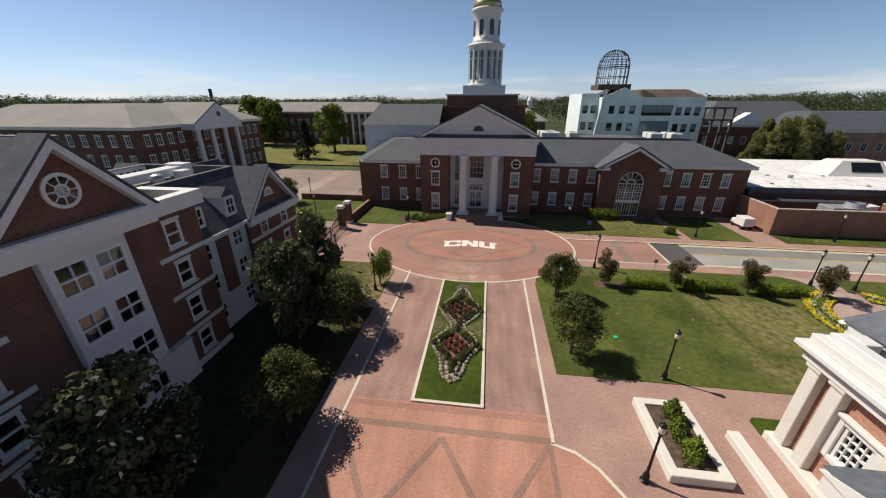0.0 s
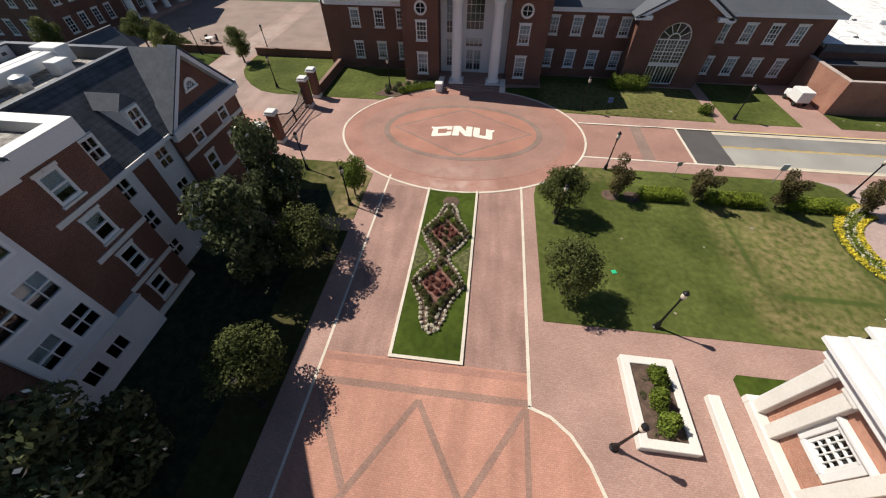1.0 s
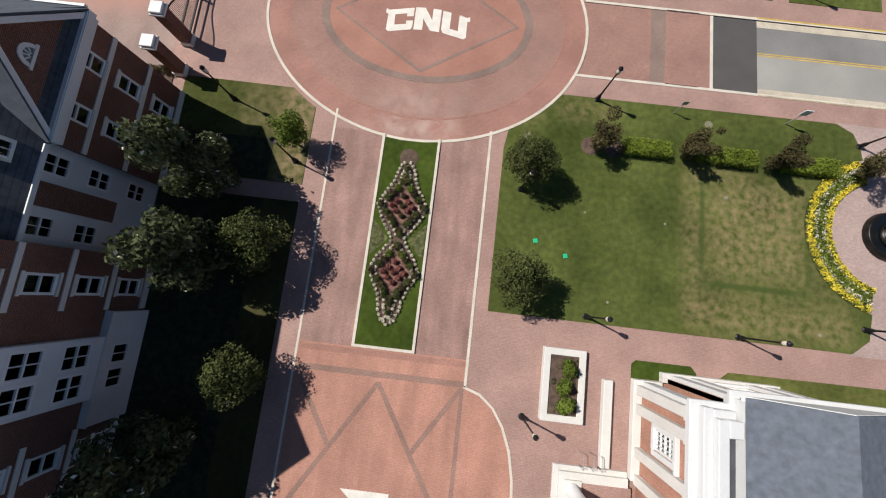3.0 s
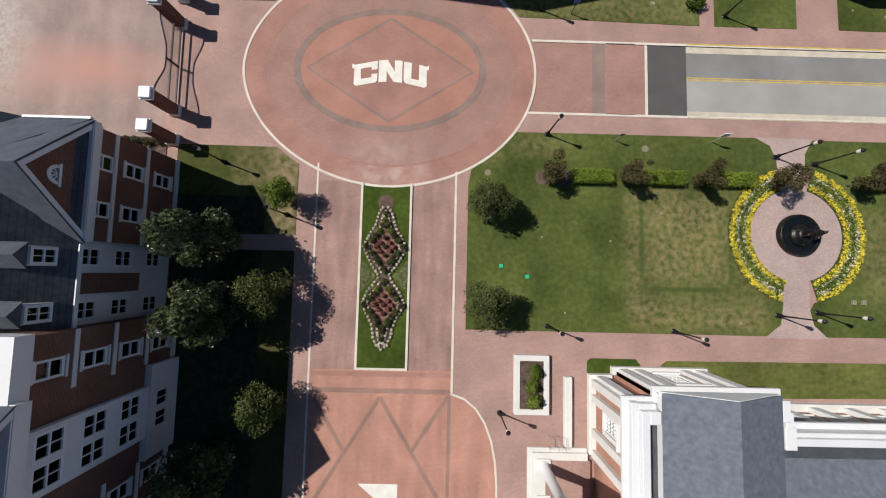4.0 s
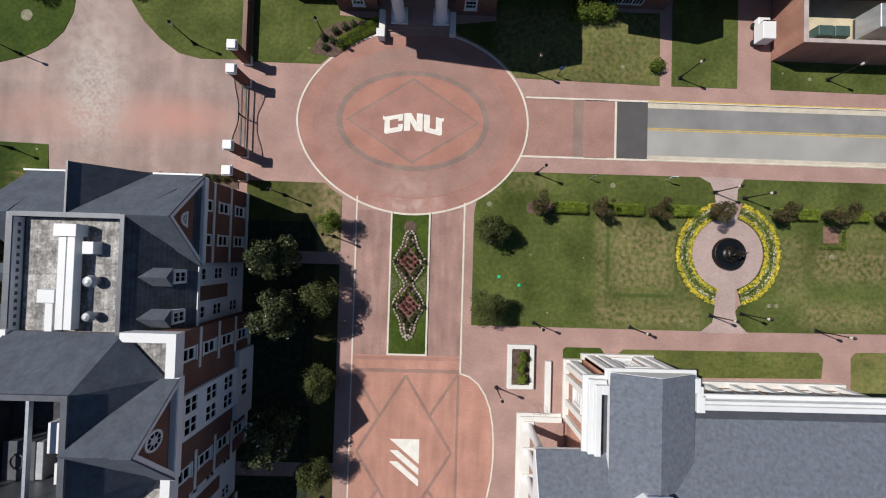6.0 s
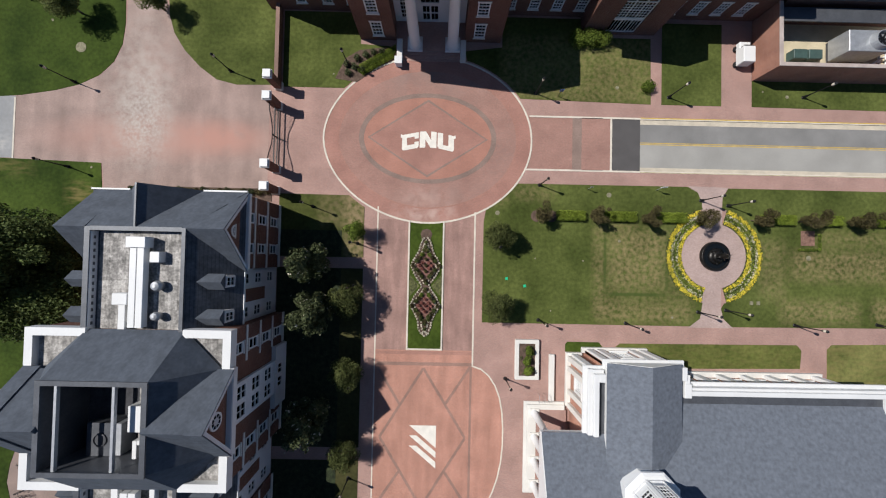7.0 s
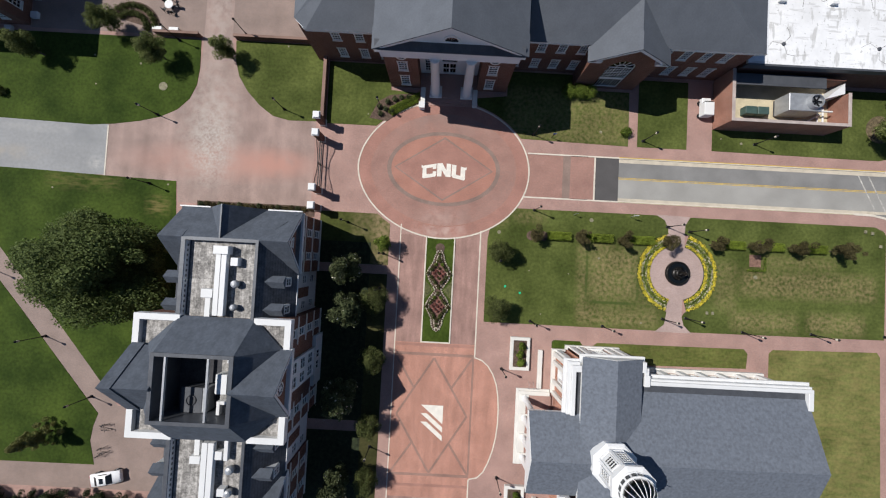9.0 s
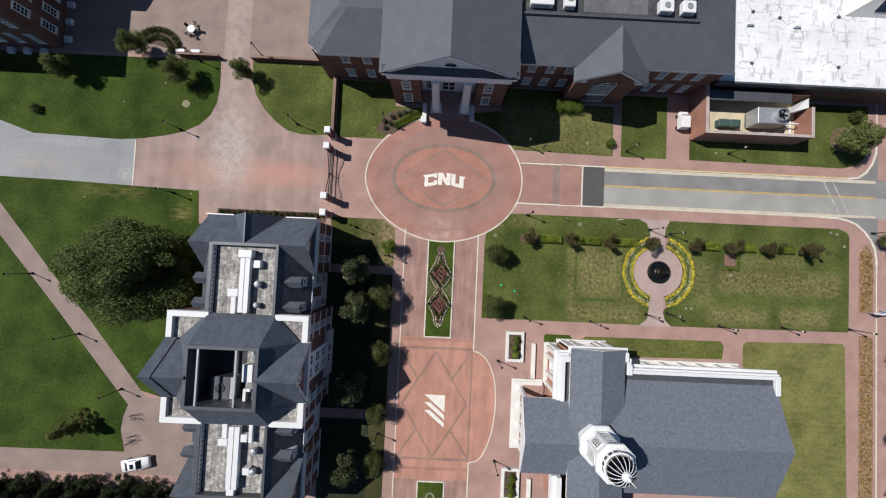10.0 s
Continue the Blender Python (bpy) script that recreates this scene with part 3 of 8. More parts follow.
def gable(bm, x0, x1, y0, y1, z0, z1, axis="x", drop=0.25):
    """A gabled roof body; its ridge runs along axis."""
    if axis == "x":
        ym = (y0 + y1) / 2
        vs = [(x0, y0, z0), (x1, y0, z0), (x1, y1, z0), (x0, y1, z0), (x0, ym, z1), (x1, ym, z1)]
        fs = ((0, 1, 5, 4), (2, 3, 4, 5), (1, 2, 5), (3, 0, 4), (3, 2, 1, 0))
    else:
        xm = (x0 + x1) / 2
        vs = [(x0, y0, z0), (x1, y0, z0), (x1, y1, z0), (x0, y1, z0), (xm, y0, z1), (xm, y1, z1)]
        fs = ((1, 2, 5, 4), (3, 0, 4, 5), (0, 1, 4), (2, 3, 5), (3, 2, 1, 0))
    return solid(bm, vs, fs)


def frustum(bm, low, z0, high, z1):
    """A hipped body between two outlines with the same number of points."""
    k = len(low)
    vs = [(*p, z0) for p in low] + [(*p, z1) for p in high]
    fs = [tuple(range(k))[::-1], tuple(range(k, 2 * k))] + [(i, (i + 1) % k, k + (i + 1) % k, k + i) for i in range(k)]
    return solid(bm, vs, fs)



def pieces(name, rows, material, parent, label="", bevel=0.0):
    """One box-shaped part for each row of limits."""
    made = []
    for r in rows:
        bm = boxes(r)
        made.append(part(name, bevelled(bm, bevel) if bevel else bm, material, parent, label))
    return made


def roof_sheets(bm, x0, x1, y0, y1, z0, z1, axis="x", th=0.14):
    """Two sloping roof sheets that meet at a ridge along axis, open underneath."""
    for a, b in (((0, 1), (0.5, 1)), ((1, 0), (0.5, 1))):
        lo, hi = a[0], 0.5
        if axis == "x":
            ya, ym = y0 + (y1 - y0) * lo, (y0 + y1) / 2
            q = [(x0, ya, z0), (x1, ya, z0), (x1, ym, z1), (x0, ym, z1)]
        else:
            xa, xm = x0 + (x1 - x0) * lo, (x0 + x1) / 2
            q = [(xa, y0, z0), (xa, y1, z0), (xm, y1, z1), (xm, y0, z1)]
        solid(bm, [(x, y, z - th) for x, y, z in q] + q, ((3, 2, 1, 0), (4, 5, 6, 7), (0, 1, 5, 4), (1, 2, 6, 5), (2, 3, 7, 6), (3, 0, 4, 7)))
    bmesh.ops.recalc_face_normals(bm, faces=bm.faces[:])
    return bm


SOUTH, EAST, NORTH, WEST = 0, 90, 180, -90
window_meshes = {}


def window(parent, m, w, h, cols=2, rows=2, kind="sash", hood=True, blind=0.0, frame_mat=None):
    """A window at the pose m: its middle in the wall's face, x along the wall, -y outwards."""
    key = (round(w, 2), round(h, 2), cols, rows, kind, hood, frame_mat.name if frame_mat else "")
    if key not in window_meshes:
        f = 0.075
        bm = bmesh.new()
        us, vs = [-w / 2 - f, -w / 2 + f], [-h / 2 - f, -h / 2 + f]
        for i in range(1, cols):
            bar = 0.11 if kind == "pair" and i * 2 == cols else 0.022
            us += [-w / 2 + w * i / cols - bar, -w / 2 + w * i / cols + bar]
        for i in range(1, rows):
            bar = 0.045 if kind != "plain" and i * 2 == rows else 0.022
            vs += [-h / 2 + h * i / rows - bar, -h / 2 + h * i / rows + bar]
        us, vs = us + [w / 2 - f, w / 2 + f], vs + [h / 2 - f, h / 2 + f]
        lights = [(us[i] - us[0], us[i + 1] - us[0], vs[j] - vs[0], vs[j + 1] - vs[0]) for i in range(1, len(us) - 1, 2) for j in range(1, len(vs) - 1, 2)]
        wall_panel(bm, pose(us[0], -0.03, vs[0]), us[-1] - us[0], vs[-1] - vs[0], lights, 0.13)
        bmesh.ops.remove_doubles(bm, verts=bm.verts[:], dist=0.001)
        fr = bpy.data.meshes.new("window")
        bm.to_mesh(fr)
        bm.free()
        fr.materials.append(frame_mat or WHITE)
        bm = boxes((-w / 2 + 0.05, w / 2 - 0.05, 0.07, 0.08, -h / 2 + 0.05, h / 2 - 0.05))
        pn = bpy.data.meshes.new("pane")
        bm.to_mesh(pn)
        bm.free()
        pn.materials.append(GLASS)
        bm = boxes((-w / 2 - 0.16, w / 2 + 0.16, -0.14, 0.06, -h / 2 - 0.2, -h / 2 - 0.078))
        sl = bpy.data.meshes.new("sill")
        bm.to_mesh(sl)
        bm.free()
        sl.materials.append(STONE)
        bm = boxes((-w / 2 - 0.14, w / 2 + 0.14, -0.09, 0.06, h / 2 + 0.078, h / 2 + 0.24), (-0.1, 0.1, -0.12, -0.092, h / 2 + 0.08, h / 2 + 0.28))
        hd = bpy.data.meshes.new("lintel")
        bm.to_mesh(hd)
        bm.free()
        hd.materials.append(STONE)
        # hung below mid-window, so the blind also passes for sky reflected in the pane
        bm = boxes((-w / 2 + 0.06, w / 2 - 0.06, 0.095, 0.105, -h / 5, h / 2 - 0.06))
        bl = bpy.data.meshes.new("blind")
        bm.to_mesh(bl)
        bm.free()
        bl.materials.append(BLIND)
        window_meshes[key] = (fr, pn, sl, hd, bl)
    fr, pn, sl, hd, bl = window_meshes[key]
    win = share("window", fr, parent, m)
    share("pane", pn, win).visible_shadow = False
    if hood:
        share("sill", sl, win)
        share("lintel", hd, win)
    if blind > 0:
        share("blind", bl, win)
    return win


def wall_panel(bm, m, width, height, holes, t=0.3):
    """A wall's front, back and openings; the origin is its foot at the left, seen from outside."""
    us = sorted({0.0, width, *[v for hole in holes for v in hole[:2]]})
    vs = sorted({0.0, height, *[v for hole in holes for v in hole[2:4]]})
    quad = lambda pts: bm.faces.new([bm.verts.new(m @ Vector(p)) for p in pts])
    for u0, u1 in zip(us, us[1:]):
        for v0, v1 in zip(vs, vs[1:]):
            uc, vc = (u0 + u1) / 2, (v0 + v1) / 2
            if any(a < uc < b and c < vc < d for a, b, c, d in holes):
                continue
            quad(((u0, 0, v0), (u1, 0, v0), (u1, 0, v1), (u0, 0, v1)))
            quad(((u0, t, v1), (u1, t, v1), (u1, t, v0), (u0, t, v0)))
    for a, b, c, d in holes + [(0.0, width, 0.0, height)]:
        quad(((a, 0, c), (a, t, c), (b, t, c), (b, 0, c)))
        quad(((a, 0, d), (b, 0, d), (b, t, d), (a, t, d)))
        quad(((a, 0, c), (a, 0, d), (a, t, d), (a, t, c)))
        quad(((b, 0, c), (b, t, c), (b, t, d), (b, 0, d)))
    return bm


blind_rng = random.Random(7)


def facade(parent, x, y, z, turn, width, height, wins=(), material=None, t=0.3, frame_mat=None):
    """A wall with its windows. wins: (u, v, w, h, cols, rows, kind, hood)."""
    m = pose(x, y, z, 0, 0, turn)
    holes = [(u - w / 2, u + w / 2, v - h / 2, v + h / 2) for u, v, w, h, *_ in wins]
    wall = part("wall", wall_panel(bmesh.new(), m, width, height, holes, t), material or BRICK, parent)
    for u, v, w, h, cols, rows, kind, hood in wins:
        window(parent, m @ pose(u, 0.02, v), w, h, cols, rows, kind, hood, blind_rng.random() > 0.3, frame_mat)
    return wall


# ---- ground ----
ground = part("ground", slab(bmesh.new(), [(-3000, -1500), (3000, -1500), (3000, 3500), (-3000, 3500)], -0.6, -0.30), FIELD)
tagged(ground, "flat green land that reaches the wooded horizon", "ground", kind="structure")
RX, RY, RA, RB = -0.1, 27.0, 13.4, 10.8      # the oval forecourt
def oval_line(a, b, k=120, shift=0.0):
    """The forecourt's outline: an ellipse whose west end is a little pointed."""
    return [(RX + a * (c if c > 0 else -abs(c) ** 1.06), RY + shift + b * (s if c > 0 else math.copysign(abs(s) ** 1.07, s)))
            for c, s in ((math.cos(2 * math.pi * i / k), math.sin(2 * math.pi * i / k)) for i in range(k))]



pavement = part("pavement", boxes((-80, 79, -60, 23.5, -0.4, 0), (-80, 12.6, 23.5, 30.2, -0.4, 0), (-80, 79, 30.2, 76, -0.4, 0)), PAVE)
tagged(pavement, "pink-red brick paved walks and forecourts", "pavement", kind="structure")
road = part("road", boxes((27.4, 300, 27.1, 30.2, -0.4, -0.08), (74.5, 82, -60, 23.5, -0.4, -0.085), (74.5, 82, 30.2, 120, -0.4, -0.085)), ASPHALT)
tagged(road, "pale worn asphalt street with double yellow lines", "road", kind="structure")
lane = part("road", boxes((27.4, 300, 23.5, 27.1, -0.4, -0.0795)), mat("paler_worn_asphalt", (0.30, 0.29, 0.265), 0.9, 0.1, 5.0, 14))
tagged(lane, "paler worn asphalt traffic lane beside the lawn walk", "road", kind="structure")
entry = part("road", boxes((12.6, 23.5, 23.5, 30.2, -0.4, -0.03)), LANE_PLAIN)
tagged(entry, "red brick paved street entry before the oval forecourt", "road", kind="structure")
patch = part("road", boxes((23.75, 27.4, 23.5, 30.2, -0.4, -0.055)), ASPHALT_DARK)
tagged(patch, "dark asphalt strip at the end of the brick paving", "road", kind="structure")
west_road = part("road", slab(bmesh.new(), [(-140, 23.4), (-52.9, 23.4), (-52.9, 31.35), (-56.0, 31.5), (-70.0, 32.0), (-77.0, 34.0), (-95.0, 34.9), (-140, 34.9)], -0.1, 0.012), CONCRETE_ROAD)
tagged(west_road, "pale stained concrete roadway", "road", kind="structure")

worn = part("pavement", slab(bmesh.new(), [(-52.9, 23.2), (-41.6, 22.9), (-41.2, 19.7), (-20.5, 19.7), (-20.5, 33.7), (-24.8, 33.6), (-27.4, 34.2), (-29.6, 35.8), (-31.6, 37.9), (-33.0, 40.1), (-33.7, 42.5), (-34.5, 46), (-34.8, 76), (-38.8, 76), (-39.0, 46), (-39.2, 41.0), (-39.5, 38.4), (-40.5, 36.1), (-42.3, 34.3), (-45.0, 33.0), (-48.0, 32.2), (-52.2, 31.5), (-52.9, 31.4)], -0.1, 0.004), WORN)
tagged(worn, "pale dusty worn brick crossing", "pavement", kind="structure")
court = part("pavement", boxes((-66.4, -38.8, 46.2, 76, -0.2, 0.003), (-34.8, -20.6, 46.2, 76, -0.2, 0.003), (-79, -38.6, -24.6, -20.9, -0.2, 0.003)), COURT)
tagged(court, "grey-pink brick garden courts and service walk", "pavement", kind="structure")
walk_w = part("pavement", slab(bmesh.new(), [(-84.0, 24.2), (-78.2, 24.2), (-48.0, -12.0), (-38.5, -12.0), (-38.5, -20.9), (-52.5, -20.9), (-52.5, -13.0)], -0.2, 0.004), COURT)
tagged(walk_w, "grey-pink brick walk slanting across the lawn", "pavement", kind="structure")
crossband = part("paving_band", boxes((18.6, 19.8, 23.5, 30.2, -0.2, -0.024)), GREY_PAVE)
tagged(crossband, "grey paver band across the street entry", "paving band", kind="structure")
kerb = part("kerb", boxes((13.0, 27.4, 30.2, 30.42, -0.1, 0.03), (27.4, 69.4, 30.2, 30.32, -0.1, 0.031), (82, 300, 30.2, 30.42, -0.1, 0.03), (12.5, 64.5, 23.28, 23.5, -0.1, 0.03), (82, 300, 23.28, 23.5, -0.1, 0.03), (23.5, 23.75, 23.5, 30.2, -0.1, -0.02),
                          (74.3, 74.5, -60, 15.4, -0.1, 0.03), (74.3, 74.5, 36.0, 76, -0.1, 0.03), (-53.05, -52.85, 22.9, 31.2, -0.1, 0.03)), CONCRETE)
tagged(kerb, "pale concrete kerbs along the street", "kerb", kind="structure")
lines = thing("road_marking", "double yellow centre lines and yellow kerb lines on asphalt", "road marking", kind="structure")
part("centre_line", boxes((27.4, 74.3, 26.95, 27.05, -0.1, -0.075), (27.4, 74.3, 27.15, 27.25, -0.1, -0.075)), YELLOW, lines)
part("edge_line", boxes((27.4, 69.4, 30.322, 30.46, -0.1, 0.034)), YELLOW, lines)
part("edge_line", boxes((27.4, 64.5, 23.3, 23.38, -0.1, 0.034)), FADED_YELLOW, lines)
for x0 in (65.3, 66.9):
    part("crossing_line", ribbon(bmesh.new(), [(x0, 29.55), (x0 + 2.75, 24.1)], 0.2, -0.1, -0.074), mat("worn_white_paint", (0.42, 0.40, 0.36), 0.85, 0.25, 0.5, 9), lines, "white painted crossing line")

corner = [(60.0, 23.42), (64.5, 23.42), (67.5, 23.35), (69.4, 23.0), (70.9, 22.4), (72.3, 21.2), (73.4, 19.8), (74.1, 18.3), (74.35, 16.6), (74.4, 15.4)]
turn_in = part("road", slab(bmesh.new(), (corner + [(74.6, 15.0), (74.6, 23.6)])[::1], -0.2, 0.006), ASPHALT)
tagged(turn_in, "pale asphalt at the rounded street corner", "road", kind="structure")
part("kerb", ribbon(bmesh.new(), corner[1:], 0.34, -0.1, 0.05), CONCRETE, lines, "pale curved kerb")
corner_n = [(69.4, 30.22), (71.2, 30.5), (72.6, 31.5), (73.7, 33.1), (74.25, 34.8), (74.4, 36.0)]
turn_n = part("road", slab(bmesh.new(), corner_n[::-1] + [(74.6, 30.1), (74.6, 36.0)][::1], -0.2, 0.006), ASPHALT)
tagged(turn_n, "pale asphalt at the rounded street corner", "road", kind="structure")
part("kerb", ribbon(bmesh.new(), corner_n, 0.34, -0.1, 0.05), CONCRETE, lines, "pale curved kerb")
GUTTER = mat("cream_concrete_gutter", (0.50, 0.44, 0.345), 0.85, 0.1, 1.5, 8)
for y0, y1 in ((29.58, 30.199), (23.501, 23.98)):
    part("gutter", boxes((27.4, 74.3, y0, y1, -0.1, -0.068)), GUTTER, lines, "cream concrete gutter")
for y in (30.205, 23.46):
    part("storm_drain", boxes((19.85, 22.55, y, y + 0.05, -0.05, 0.035)), BLACK, lines, "dark storm drain slot")
# the avenue south of the oval
avenue = part("pavement", boxes((-6.17, -2.3, 0.0, 16.6, -0.2, 0.006), (2.3, 6.1, 0.0, 17.0, -0.2, 0.006)), LANE)
tagged(avenue, "mauve brick carriageway lanes beside the flower island", "pavement", kind="structure")
bulge = [(6.1, -1.9), (7.3, -2.3), (8.3, -3.1), (9.1, -4.3), (9.7, -5.8), (10.05, -7.6), (10.2, -9.6), (10.2, -11.8), (10.0, -13.9), (9.6, -15.9), (9.0, -17.7), (8.3, -19.2), (7.4, -20.1), (6.1, -20.4)]
plaza = part("pavement", slab(bmesh.new(), bulge[::-1] + [(6.1, 0.0), (-6.17, 0.0), (-6.17, -23.4), (6.1, -23.4)], -0.2, 0.006), SALMON)
tagged(plaza, "salmon brick plaza with grey diamond bands and a white emblem", "pavement", kind="structure")
south_lane = part("pavement", boxes((-6.17, -2.3, -60, -23.4, -0.2, 0.006), (2.3, 6.1, -60, -23.4, -0.2, 0.006)), LANE)
tagged(south_lane, "mauve brick carriageway lanes", "pavement", kind="structure")
edging = thing("edging", "white concrete edging strips of the avenue", "kerb", kind="structure")
part("edge_strip", boxes((-6.33, -6.17, -60, 18.2, -0.2, 0.012)), CONCRETE, edging)
part("edge_strip", boxes((6.1, 6.3, -1.9, 17.7, -0.2, 0.03)), CONCRETE, edging)
part("edge_strip", ribbon(bmesh.new(), bulge, 0.18, -0.2, 0.03), CONCRETE, edging)
part("edge_strip", boxes((6.0, 6.2, -60, -20.5, -0.2, 0.03)), CONCRETE, edging)
inlay = thing("paving_band", "grey paver bands laid in the salmon plaza", "paving band", kind="structure")
for y, material in ((-1.75, PLAZA_BAND), (-0.35, FAINT_PAVE), (-20.0, PLAZA_BAND), (-21.6, FAINT_PAVE)):
    part("paver_band", ribbon(bmesh.new(), [(-6.1, y), (6.1, y)], 0.42, -0.1, 0.011), material, inlay)
part("paver_band", ribbon(bmesh.new(), [(6.0, -2.0), (6.0, -19.75)], 0.3, -0.1, 0.0095), PLAZA_BAND, inlay)
for k, pts in enumerate(([(0.0, -2.3), (5.4, -11.0)], [(5.4, -11.0), (0.0, -19.7)], [(0.0, -19.7), (-5.4, -11.0)], [(-5.4, -11.0), (0.0, -2.3)],
            [(5.9, -2.1), (2.9, -6.7)], [(-5.9, -2.1), (-3.0, -6.8)], [(5.9, -19.8), (2.9, -15.3)], [(-5.9, -19.8), (-2.9, -15.3)])):
    part("paver_band", ribbon(bmesh.new(), pts, 0.34, -0.1, 0.0105 + 0.001 * k), PLAZA_BAND, inlay)

# the oval forecourt
oval = part("pavement", slab(bmesh.new(), oval_line(RA - 0.12, RB - 0.12), -0.2, 0.010), RUST)
tagged(oval, "oval red brick forecourt with grey rings", "pavement", kind="structure")
oval_mid = part("pavement", slab(bmesh.new(), oval_line(11.5, 8.9), -0.1, 0.015), LANE_PLAIN)
tagged(oval_mid, "mauve brick field inside the oval forecourt", "pavement", kind="structure")
oval_in = part("pavement", slab(bmesh.new(), ellipse(RX, RY + 0.1, 8.4, 5.5), -0.1, 0.020), OVAL_MID)
tagged(oval_in, "salmon brick inner oval", "pavement", kind="structure")
diamond = part("pavement", slab(bmesh.new(), [(RX + 7.6, RY + 0.1), (RX, RY + 5.0), (RX - 7.6, RY + 0.1), (RX, RY - 4.8)], -0.1, 0.025), RUST)
tagged(diamond, "red brick diamond in the middle of the oval", "pavement", kind="structure")
rings = thing("paving_band", "pale concrete rim and grey paver rings of the oval", "paving band", kind="structure")
part("rim", band(bmesh.new(), oval_line(RA - 0.12, RB - 0.12), oval_line(RA + 0.1, RB + 0.1), -0.2, 0.035), CONCRETE, rings, "pale concrete rim")
part("paver_ring", band(bmesh.new(), oval_line(11.42, 8.82), oval_line(11.58, 8.98), -0.1, 0.022), FAINT_PAVE, rings)
part("paver_ring", band(bmesh.new(), ellipse(RX, RY + 0.1, 8.2, 5.3), ellipse(RX, RY + 0.1, 8.85, 5.85), -0.1, 0.028), GREY_PAVE, rings)
part("paver_ring", ribbon(bmesh.new(), [(RX + 7.6, RY + 0.1), (RX, RY + 5.0), (RX - 7.6, RY + 0.1), (RX, RY - 4.8)], 0.3, -0.1, 0.030, True), GREY_PAVE, rings)


# block letters C N U, set on an arc
def bent(x, v, h=2.0):
    """Letter space to the ground: the word arches upwards in its middle."""
    return (RX + 0.05 + x, RY - 1.62 + v * h + 0.55 * (1 - (x / 3.4) ** 2))


def letter(shape):
    return [bent(x, v) for x, v in shape]


word = thing("paved_letters", "large white block letters painted on the brick forecourt", "letters", kind="structure")
C_SHAPE = [(-3.35, 0.12), (-3.15, 0.0), (-1.35, 0.0), (-1.2, 0.12), (-1.2, 0.42), (-1.75, 0.42), (-1.75, 0.27), (-2.7, 0.27), (-2.75, 0.76), (-1.75, 0.76), (-1.75, 0.62), (-1.2, 0.62), (-1.2, 1.02), (-3.3, 1.02), (-3.5, 1.12), (-3.55, 0.92), (-3.32, 0.84)]
N_SHAPE = [(-1.08, 0.0), (-0.35, 0.0), (-0.35, 0.52), (0.3, 0.0), (1.08, 0.0), (1.08, 1.04), (0.38, 1.04), (0.38, 0.5), (-0.28, 1.04), (-1.08, 1.04)]
U_SHAPE = [(1.22, 0.12), (1.4, 0.0), (3.15, 0.0), (3.35, 0.12), (3.32, 0.84), (3.55, 0.92), (3.5, 1.12), (3.3, 1.02), (2.62, 1.02), (2.62, 0.27), (1.92, 0.27), (1.92, 1.02), (1.22, 1.02)]
for shape in (C_SHAPE, N_SHAPE, U_SHAPE):
    part("letter", slab(bmesh.new(), letter(shape), -0.05, 0.036), PAINT, word)
emblem = thing("paved_emblem", "white slanted stripe emblem painted on the plaza", "emblem", kind="structure")
EX, EY = 1.75, -9.5
for k in range(3):
    top = EY - 1.27 * k
    shape = [(EX - 3.4, top), (EX, top - 2.8), (EX, top - 2.02), (EX - 2.45, top)] if k else [(EX - 3.4, top), (EX, top - 2.8), (EX, top)]
    part("stripe", slab(bmesh.new(), shape, -0.05, 0.016 + 0.001 * k), PAINT, emblem)


# ---- lawns ----
def lawn(label, outline, material=None, edge=True):
    ob = part("lawn", slab(bmesh.new(), outline, -0.1, 0.035), material or GRASS)
    return tagged(ob, label, "lawn", kind="structure")


def arc(cx, cy, r, a0, a1, k=12):
    return [(cx + r * math.cos(radians(a0 + (a1 - a0) * i / k)), cy + r * math.sin(radians(a0 + (a1 - a0) * i / k))) for i in range(k + 1)]


FX, FY = 37.0, 12.7
edge_arc = [p for p in oval_line(RA + 0.12, RB + 0.12, 240) if 7.3 < p[0] < 12.9 and p[1] < 21.6]
lawn("worn green lawn with dry patches beside the avenue", edge_arc + [(33.6, 21.6), (34.9, 20.9), (35.45, 19.6), (35.5, 18.9)] + arc(FX, FY, 6.2, 103, 257, 24) + [(35.5, 6.0), (35.3, 4.7), (34.0, 3.65), (7.3, 3.65), (7.3, 16.5)], GRASS_E)
lawn("green lawn with dry mown streaks beyond the fountain", [(38.1, 18.9), (38.15, 20.2), (38.9, 21.5), (67.9, 21.5), (69.3, 20.9), (69.7, 20.2), (69.6, 3.95), (39.4, 3.65), (38.3, 4.7), (38.0, 6.0)] + arc(FX, FY, 6.2, -77, 77, 24), GRASS_E)
lawn("small green lawn strip by the chapel corner", [(18.0, 0.14), (22.7, 0.14), (22.7, 0.9), (22.3, 1.4), (18.3, 1.4), (18.0, 1.1)])
lawn("narrow lawn along the chapel", [(24.4, -1.9), (48.2, -1.5), (48.4, 0.8), (47.8, 1.5), (25.0, 1.3), (24.4, 0.8)], GRASS_MID)
lawn("dry green lawn beside the chapel", [(51.6, -60), (70.0, -60), (69.0, 1.3), (68.5, 2.0), (52.3, 1.6), (51.7, 1.0)], GRASS_DRY)
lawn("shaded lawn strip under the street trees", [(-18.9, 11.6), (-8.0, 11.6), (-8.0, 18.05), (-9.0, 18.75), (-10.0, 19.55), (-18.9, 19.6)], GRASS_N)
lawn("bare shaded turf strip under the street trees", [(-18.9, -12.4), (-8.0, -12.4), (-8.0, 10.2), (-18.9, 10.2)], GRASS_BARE)
